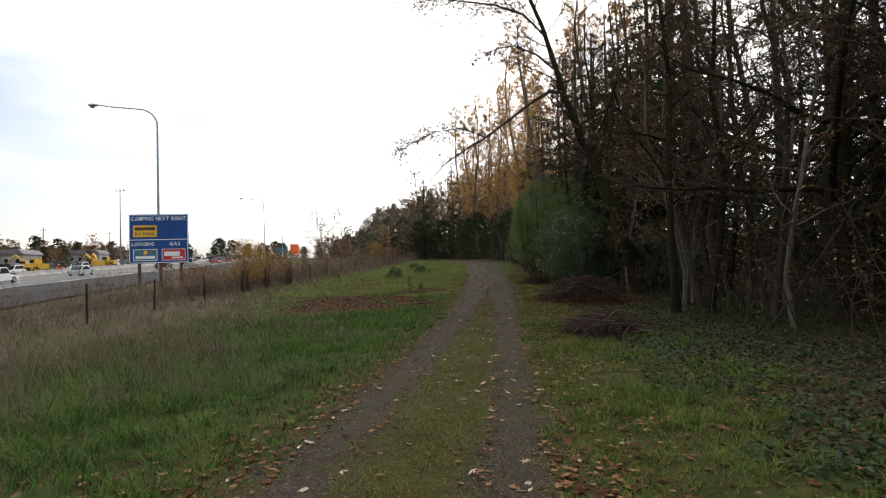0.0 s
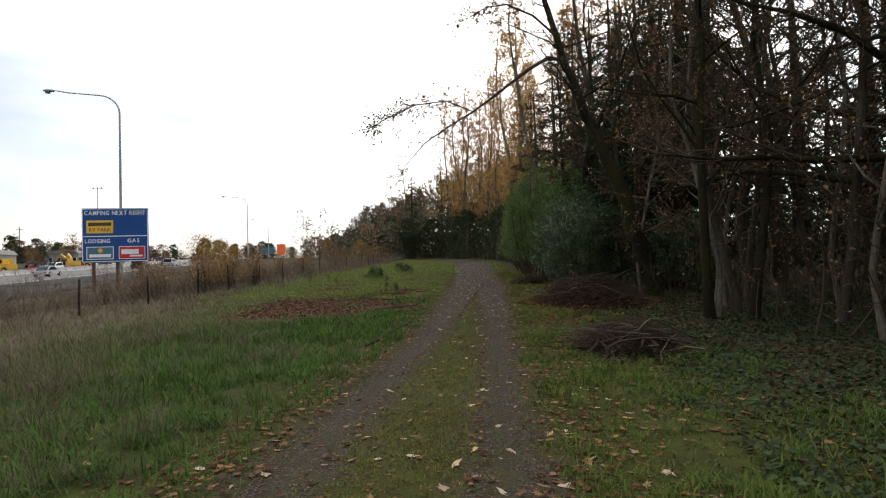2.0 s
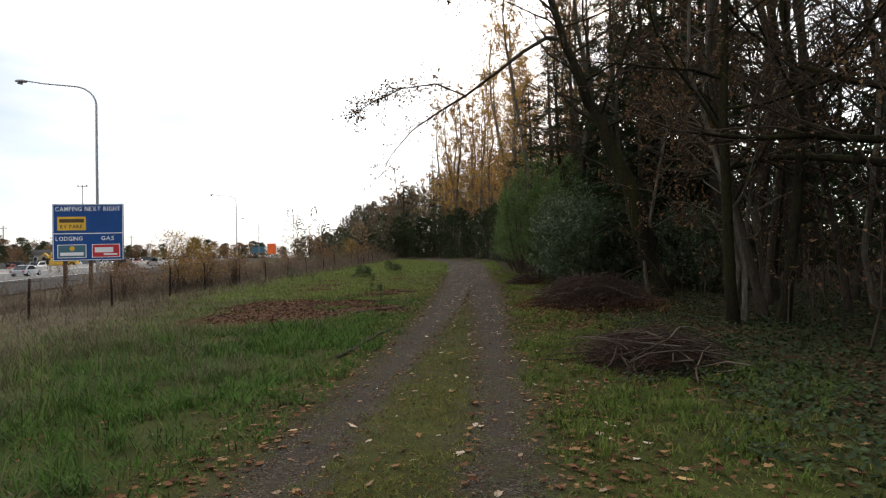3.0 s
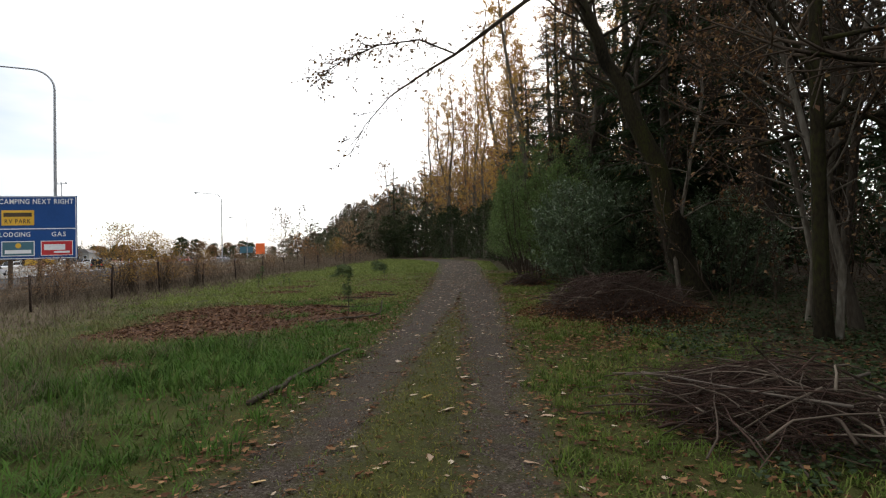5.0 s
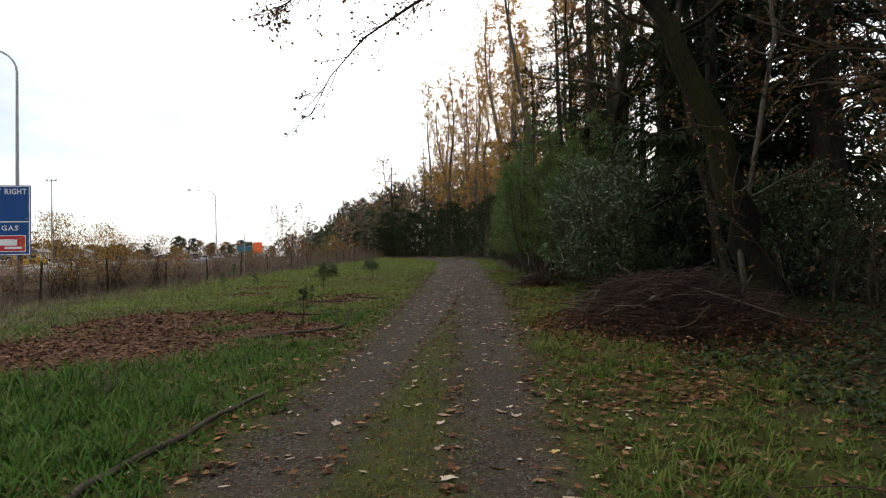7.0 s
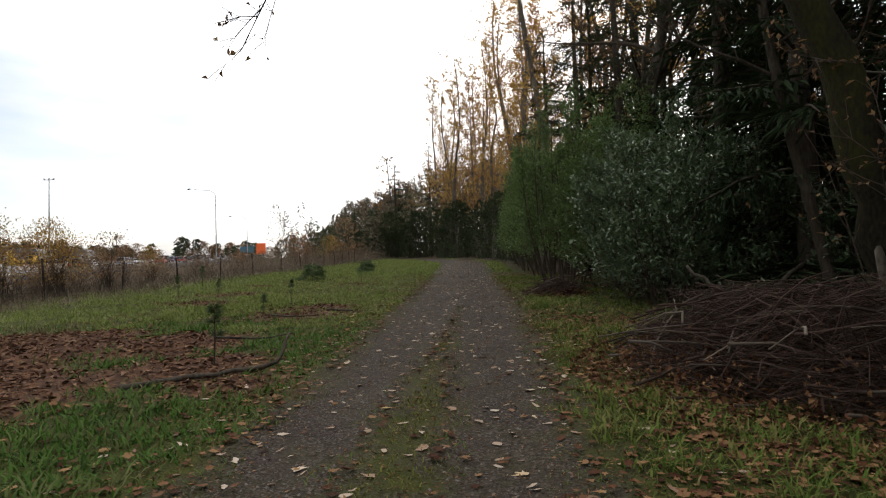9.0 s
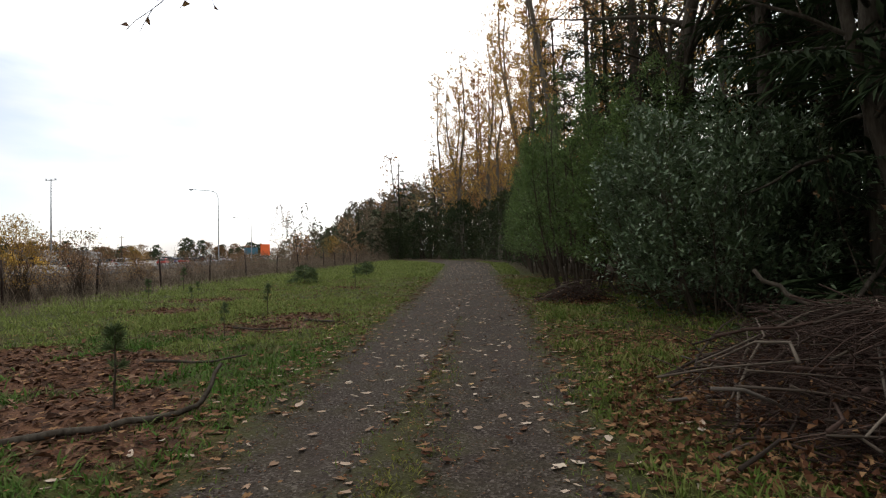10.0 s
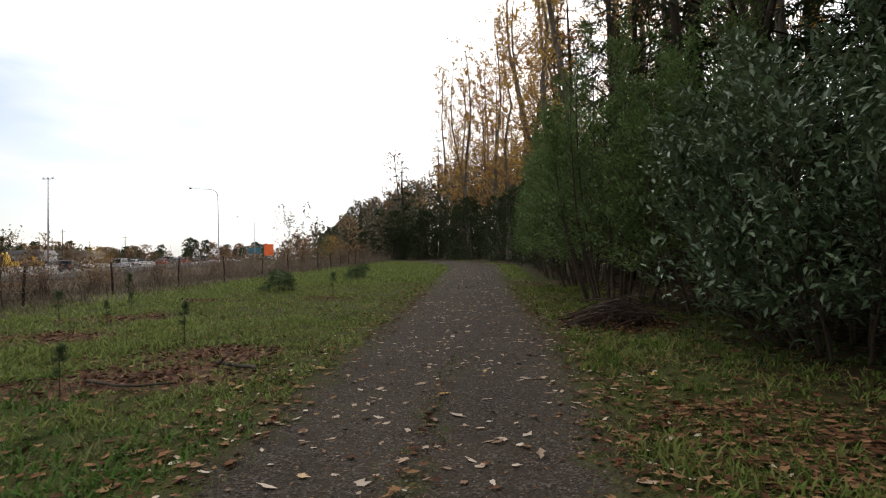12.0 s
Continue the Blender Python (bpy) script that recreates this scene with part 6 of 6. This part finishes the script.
tagged(piece("bark_mulch", sh, CHIPS), "reddish-brown bark mulch round the planted seedlings", "mulch", kind="stuff")
# crushed stone on the wheel tracks
x, y = scatter(rl, (-2.4, 1.5), (1.2, 34), 42000, 1.2)
gr = zones(x, y)[0]
keep = gr + rough_noise(x, y, 4.0) * 0.12 > 0.02
x, y = x[keep], y[keep]
m = len(x)
oct_v = np.array([(1, 0, 0), (0, 1, 0), (-1, 0, 0), (0, -1, 0), (0, 0, 0.8)], float)
jit = oct_v[None] * rl.uniform(0.006, 0.016, m)[:, None, None] * rl.uniform(0.6, 1.3, (m, 5, 1))
v = (jit + np.stack([x, y, height(x, y) - 0.001], 1)[:, None, :]).reshape(-1, 3)
t = np.array([(0, 1, 4), (1, 2, 4), (2, 3, 4), (3, 0, 4)])[None] + np.arange(m)[:, None, None] * 5
sh = Shape()
sh.add(v, None, t.reshape(-1, 3))
tagged(piece("gravel_stones", sh, STONE), "small dark crushed stones on the trail", "gravel", kind="stuff")
x, y = scatter(rl, (-3.2, 1.5), (2.4, 40), 70000, 1.2)
gr = zones(x, y)[0]
keep = (gr > -1.0) & (rl.uniform(0, 1, len(x)) < np.where(gr > 0.3, 0.35, 1.0))
x, y = x[keep], y[keep]
sh = Shape()
sh.leaves(np.stack([x, y, height(x, y) + 0.004], 1), np.stack([rl.normal(0, 1, len(x)), rl.normal(0, 1, len(x)), rl.normal(0.05, 0.15, len(x))], 1), rl.normal(0, 0.3, (len(x), 3)) + np.array([0, 0, 1]), rl.uniform(0.012, 0.05, len(x)), rl.uniform(0.006, 0.018, len(x)), 0.1)
tagged(piece("trail_debris", sh, LITTER), "crumbled leaf bits and needles strewn on the trail", "debris", kind="stuff")
# larger leaves lying singly on the trail
solo = []
for k in range(6):
    me = litter(R(110 + k), np.array([0.0]), np.array([0.0]), np.array([0.12]), LOBES if k % 2 else OVAL, np.array([0.0])).mesh("fallen_leaf", LEAF_SOLO)
    me.transform(Matrix.Translation((0, 0, -hz(0, 0))))
    solo.append(me)
for k in range(330):
    y = 3.5 + 40 * rl.uniform() ** 0.8
    lo, hi = np.interp(y, TRAIL_Y, TRAIL_L), np.interp(y, TRAIL_Y, TRAIL_R)
    x = rl.uniform(lo - 0.9, hi + 1.1)
    ob = new("fallen_leaf", solo[rl.integers(6)])
    ob.matrix_basis = pose(x, y, hz(x, y) + 0.005, 0, 0, rl.uniform(0, 360)) @ Matrix.Scale(rl.uniform(0.5, 1.25), 4)
    tagged(ob, "curled dry fallen leaf lying on the trail", "leaf", "fallen leaves on the trail")


# ---- vehicles ----
def car(paint, kind, label):
    """A parked or standing vehicle, nose towards +y."""
    suv, pick = kind == "suv", kind == "pickup"
    L, W, H = (5.6, 1.95, 1.85) if pick else (4.7, 1.88, 1.72) if suv else (4.6, 1.8, 1.44)
    top = empty_at("car" if not pick else "pickup_truck", Matrix.Identity(4), label, "car" if not pick else "pickup truck", "highway vehicles")
    b, s = 0.32, H * 0.55
    nose, tail = L / 2, -L / 2
    prof = [(tail, b), (tail, s * 0.95), (tail + 0.1, s + 0.03), (nose * 0.35, s), (nose - 0.35, s * 0.86), (nose, s * 0.68), (nose, b)]
    bm = outline(prof, W, 0.05)
    bmesh.ops.rotate(bm, verts=bm.verts[:], matrix=Matrix.Rotation(radians(90), 3, "Z"))
    part("body", bm, paint, top, smooth=False)
    if pick:
        cab = [(-0.75, s), (-0.6, H - 0.06), (-0.3, H), (0.75, H - 0.02), (1.45, s)]
    elif suv:
        cab = [(tail + 0.08, s), (tail + 0.3, H - 0.06), (tail + 0.7, H), (0.4, H - 0.03), (1.2, s)]
    else:
        cab = [(tail + 0.55, s), (tail + 1.25, H - 0.05), (-0.35, H), (0.25, H - 0.04), (1.15, s)]
    bm = outline(cab, W * 0.86, 0.04)
    bmesh.ops.rotate(bm, verts=bm.verts[:], matrix=Matrix.Rotation(radians(90), 3, "Z"))
    cabin = part("cabin", bm, paint, top)
    xs = [p[0] for p in cab]
    c0, c1 = sum(xs) / len(xs), (s + H) / 2
    win = [(c0 + (px - c0) * 0.86, c1 + (pz - c1) * 0.72) for px, pz in cab]
    bm = outline(win, W * 0.86 + 0.02)
    bmesh.ops.rotate(bm, verts=bm.verts[:], matrix=Matrix.Rotation(radians(90), 3, "Z"))
    part("side_glass", bm, GLASS_DARK, cabin, "dark side glass")
    for y0, y1, z0, z1, nm in ((cab[-2][0], cab[-1][0], cab[-2][1], s, "windscreen"), (cab[0][0], cab[1][0], s, cab[1][1], "rear_window")):
        bm = bmesh.new()
        up = 0.02
        vs = [bm.verts.new(p) for p in ((-W * 0.38, y0, z0 + up), (W * 0.38, y0, z0 + up), (W * 0.38, y1, z1 + up), (-W * 0.38, y1, z1 + up))]
        bm.faces.new(vs)
        bmesh.ops.solidify(bm, geom=bm.faces[:], thickness=0.02)
        for v in bm.verts:
            v.co.y += 0.03 if nm == "windscreen" else -0.03
        part(nm, bm, GLASS_DARK, cabin, "dark glass")
    for sx in (-1, 1):
        for wy in (L * 0.31, -L * 0.3):
            r = 0.39 if (suv or pick) else 0.33
            bm = disc(r, 0.24, 18, "X")
            bmesh.ops.bevel(bm, geom=bm.edges[:], offset=0.02, segments=1, affect="EDGES")
            bmesh.ops.translate(bm, verts=bm.verts[:], vec=(sx * (W / 2 - 0.08), wy, r))
            tyre = part("wheel", bm, RUBBER, top, "black tyre")
            bm = disc(r * 0.62, 0.26, 12, "X")
            bmesh.ops.translate(bm, verts=bm.verts[:], vec=(sx * (W / 2 - 0.075), wy, r))
            part("rim", bm, RIM, tyre, "alloy rim")
        part("headlight", block((sx * W * 0.33 - 0.2, nose - 0.06, s * 0.58), (sx * W * 0.33 + 0.2, nose + 0.012, s * 0.76), 0.01), LAMP_CLEAR, top, "clear headlamp")
        part("tail_light", block((sx * W * 0.4 - 0.12, tail - 0.012, s * 0.66), (sx * W * 0.4 + 0.12, tail + 0.05, s * 0.9), 0.01), LAMP_RED, top, "red tail lamp")
    return top


models = {}
for kind in ("sedan", "suv", "pickup"):
    for col in (("white", "silver", "black", "red", "blue") if kind == "sedan" else ("white", "silver", "black") if kind == "suv" else ("white", "black")):
        models[kind, col] = car(PAINTS[col], kind, "%s %s on the highway" % (col, {"sedan": "sedan", "suv": "sport utility vehicle", "pickup": "pickup truck"}[kind]))
HW_YAW = math.degrees(math.atan2(HW[1], HW[0])) - 90
used = set()


def place_car(kind, col, s, o, back=False):
    x, y = hw(s, o)
    z = hz(x, y) + 0.14
    sl = math.degrees(math.atan(0.0385 * HW[1]))
    m = pose(x, y, z, 0, 0, HW_YAW) @ pose(0, 0, 0, sl) @ pose(0, 0, 0, 0, 0, 180 if back else 0)
    key = (kind, col)
    if key in used:
        copy_thing(models[key], m)
    else:
        used.add(key)
        models[key].matrix_basis = m


rc = R(121)
for kind, col, s, o in (("pickup", "white", 22, 12.6), ("sedan", "silver", 42, 12.5), ("suv", "black", 66, 8.4), ("pickup", "black", 30, 17), ("sedan", "white", 92, 17), ("suv", "silver", 84, 8.2)):
    place_car(kind, col, s, o)
kinds = list(models)
for k, key in enumerate(kinds):
    if key not in used:
        place_car(*key, 100 + 8.5 * k, (8.3, 13, 17.5)[k % 3])
for k in range(76):
    kd = kinds[rc.integers(len(kinds))]
    if k < 16:
        place_car(*kd, 98 + 9.5 * k, (8.2, 12.8, 17.3)[rc.integers(3)])
    else:
        j = k - 16
        place_car(*kd, 60 + 11.5 * (j % 15) + rc.uniform(0, 3), 30 + 5 * (j // 15) + rc.uniform(0, 2.5), True)


# ---- construction machines ----
def excavator(label):
    top = empty_at("excavator", Matrix.Identity(4), label, "excavator", "construction machines")
    for sx in (-1, 1):
        bm = outline([(-1.9, 0.35), (-1.6, 0.02), (1.6, 0.02), (1.9, 0.35), (1.6, 0.8), (-1.6, 0.8)], 0.6, 0.05)
        bmesh.ops.rotate(bm, verts=bm.verts[:], matrix=Matrix.Rotation(radians(90), 3, "Z"))
        bmesh.ops.translate(bm, verts=bm.verts[:], vec=(sx * 1.1, 0, 0))
        part("track", bm, RUBBER, top, "black crawler track")
    part("house", block((-1.35, -2.1, 0.95), (1.35, 1.2, 2.2), 0.12), MACHINE, top)
    cab = part("cab", block((-1.3, 0.1, 2.2), (-0.2, 1.5, 3.1), 0.1), MACHINE, top)
    part("cab_window", block((-1.32, 0.25, 2.35), (-0.18, 1.52, 2.95)), GLASS_DARK, cab, "dark cab glass")
    for nm, a, b, w in (("boom", (0.3, 0.9, 1.9), (0.3, 3.6, 4.6), 0.28), ("stick", (0.3, 3.5, 4.65), (0.3, 5.6, 2.4), 0.2)):
        sh = Shape()
        mid = (np.array(a) + np.array(b)) / 2 + np.array([0, 0.1, 0.45 if nm == "boom" else 0.15])
        sh.tube([a, mid, b], [w, w * 1.15, w * 0.75], 4, True)
        piece(nm, sh, MACHINE, top)
    bm = outline([(5.2, 2.5), (5.9, 2.4), (6.0, 1.6), (5.4, 1.3), (4.9, 1.7)], 1.1, 0.04)
    bmesh.ops.rotate(bm, verts=bm.verts[:], matrix=Matrix.Rotation(radians(90), 3, "Z"))
    bmesh.ops.translate(bm, verts=bm.verts[:], vec=(0.3, 0, 0))
    part("bucket", bm, RUST_STEEL, top, "rusty digging bucket")
    return top


def wheel_loader(label):
    top = empty_at("wheel_loader", Matrix.Identity(4), label, "loader", "construction machines")
    part("rear_body", block((-1.1, -3.2, 0.9), (1.1, -0.4, 2.2), 0.12), MACHINE, top)
    part("front_frame", block((-0.8, -0.4, 0.8), (0.8, 1.8, 1.6), 0.1), MACHINE, top)
    cab = part("cab", block((-0.85, -1.0, 2.2), (0.85, 0.6, 3.5), 0.1), MACHINE, top)
    part("cab_window", block((-0.87, -0.85, 2.5), (0.87, 0.62, 3.3)), GLASS_DARK, cab, "dark cab glass")
    for sx in (-1, 1):
        for y in (-2.2, 1.1):
            bm = disc(0.78, 0.55, 18, "X")
            bmesh.ops.translate(bm, verts=bm.verts[:], vec=(sx * 1.15, y, 0.78))
            w = part("wheel", bm, RUBBER, top, "large black tyre")
            bm = disc(0.4, 0.58, 12, "X")
            bmesh.ops.translate(bm, verts=bm.verts[:], vec=(sx * 1.16, y, 0.78))
            part("rim", bm, MACHINE, w, "yellow rim")
        sh = Shape()
        sh.tube([(sx * 0.6, 0.8, 1.6), (sx * 0.6, 2.2, 1.7), (sx * 0.6, 3.2, 0.9)], [0.13, 0.15, 0.11], 4, True)
        piece("lift_arm", sh, MACHINE, top)
    bm = outline([(3.0, 0.2), (4.2, 0.15), (3.4, 0.5), (3.3, 1.3), (3.0, 1.3)], 2.6, 0.03)
    bmesh.ops.rotate(bm, verts=bm.verts[:], matrix=Matrix.Rotation(radians(90), 3, "Z"))
    part("bucket", bm, RUST_STEEL, top, "worn steel loader bucket")
    return top


exc = excavator("yellow tracked excavator parked beyond the highway barrier")
x, y = hw(93, 31)
exc.matrix_basis = pose(x, y, hz(x, y) + 0.14, 0, 0, 60) @ Matrix.Scale(0.78, 4)
load = wheel_loader("yellow wheel loader parked beyond the highway barrier")
x, y = hw(66, 30.5)
load.matrix_basis = pose(x, y, hz(x, y) + 0.14, 0, 0, 75) @ Matrix.Scale(0.78, 4)
for s, o, t, src in ((73, 35, 100, exc), (84, 39, 50, load), (101, 35, 80, exc), (110, 36, 100, load)):
    x, y = hw(s, o)
    copy_thing(src, pose(x, y, hz(x, y) + 0.14, 0, 0, t))


# ---- signs, masts and buildings beyond the highway ----
def board(name, x, y, z0, w, h, material, label, yaw, post_mat=WOOD_POST):
    g = hz(x, y)
    top = empty_at(name, pose(x, y, g, 0, 0, yaw), label, "sign")
    part("panel", block((-w / 2, -0.03, z0), (w / 2, 0.03, z0 + h), 0.01), material, top)
    for sx in (-0.3, 0.3):
        part("post", block((sx * w - 0.07, 0.04, -0.2), (sx * w + 0.07, 0.16, z0 + h * 0.9), 0.01), post_mat, top, "timber post")
    return top


bo = board("orange_road_sign", -78.0, 206.0, 1.6, 3.1, 3.9, ORANGE, "bright orange roadworks sign by the far highway", 20)
bb = board("green_road_sign", -84.0, 208.0, 2.2, 4.6, 2.4, SIGN_TEAL, "small blue-green highway sign on posts", 20)
x, y = hw(58, 60)
wb = board("white_board", x, y, 3.0, 3.4, 3.4, BARRIER, "pale grey billboard back beyond the highway", 30)


def mast(s, o, h, label, lamps=0):
    x, y = hw(s, o)
    g = hz(x, y)
    top = empty_at("light_mast" if lamps else "utility_pole", pose(x, y, g), label, "mast" if lamps else "pole")
    sh = Shape()
    sh.tube([(0, 0, -0.3), (0, 0, h / 2), (0, 0, h)], [0.22, 0.17, 0.1], 8, True)
    piece("pole", sh, STEEL if lamps else WOOD_POST, top, smooth=True)
    if lamps:
        part("crossbar", block((-1.3, -0.06, h - 0.3), (1.3, 0.06, h - 0.18), 0.02), STEEL, top)
        for k in range(lamps):
            lx = -1.1 + 2.2 * k / max(1, lamps - 1)
            part("floodlight", block((lx - 0.18, -0.2, h - 0.18), (lx + 0.18, 0.1, h + 0.12), 0.05), LAMP_CLEAR, top, "pale floodlight head")
    else:
        part("crossarm", block((-1.2, -0.06, h - 0.9), (1.2, 0.06, h - 0.78), 0.02), WOOD_POST, top)
    return top


mast(108, 31.6, 20, "tall thin grey light mast beyond the highway", 3)
mast(40, 46, 6.5, "low floodlight mast in the yard beyond the highway", 2)
mast(43, 49, 6.5, "low floodlight mast in the yard beyond the highway", 2)
for s, o in ((150, 70), (190, 66), (230, 60), (120, 80)):
    mast(s, o, 13, "distant wooden utility pole beyond the highway")


def shed(s, o, w, d, h, label, n_win):
    x, y = hw(s, o)
    top = empty_at("building", pose(x, y, hz(x, y), 0, 0, SIGN_YAW), label, "building", "buildings beyond the highway")
    part("wall", block((-w / 2, -d / 2, -0.5), (w / 2, d / 2, h)), BUILDING, top)
    part("roof", outline([(-w / 2 - 0.4, h), (w / 2 + 0.4, h), (w / 2 - 1, h + 1.3), (-w / 2 + 1, h + 1.3)], d + 0.8), ROOF, top, "grey hipped roof")
    for k in range(n_win):
        wx = -w / 2 + (k + 0.5) * w / n_win
        win = part("window", block((wx - 0.6, -d / 2 - 0.05, h * 0.4), (wx + 0.6, -d / 2 - 0.004, h * 0.75), 0.01), SIGN_WHITE, top, "white window frame")
        part("pane", block((wx - 0.5, -d / 2 - 0.08, h * 0.43), (wx + 0.5, -d / 2 - 0.052, h * 0.72)), GLASS_DARK, win, "dark glass")
    return top


shed(120, 66, 16, 9, 4.2, "low white commercial building beyond the highway", 6)
shed(165, 64, 12, 8, 4.0, "low white commercial building beyond the highway", 5)
shed(205, 70, 20, 10, 4.5, "long pale building far beyond the highway", 8)
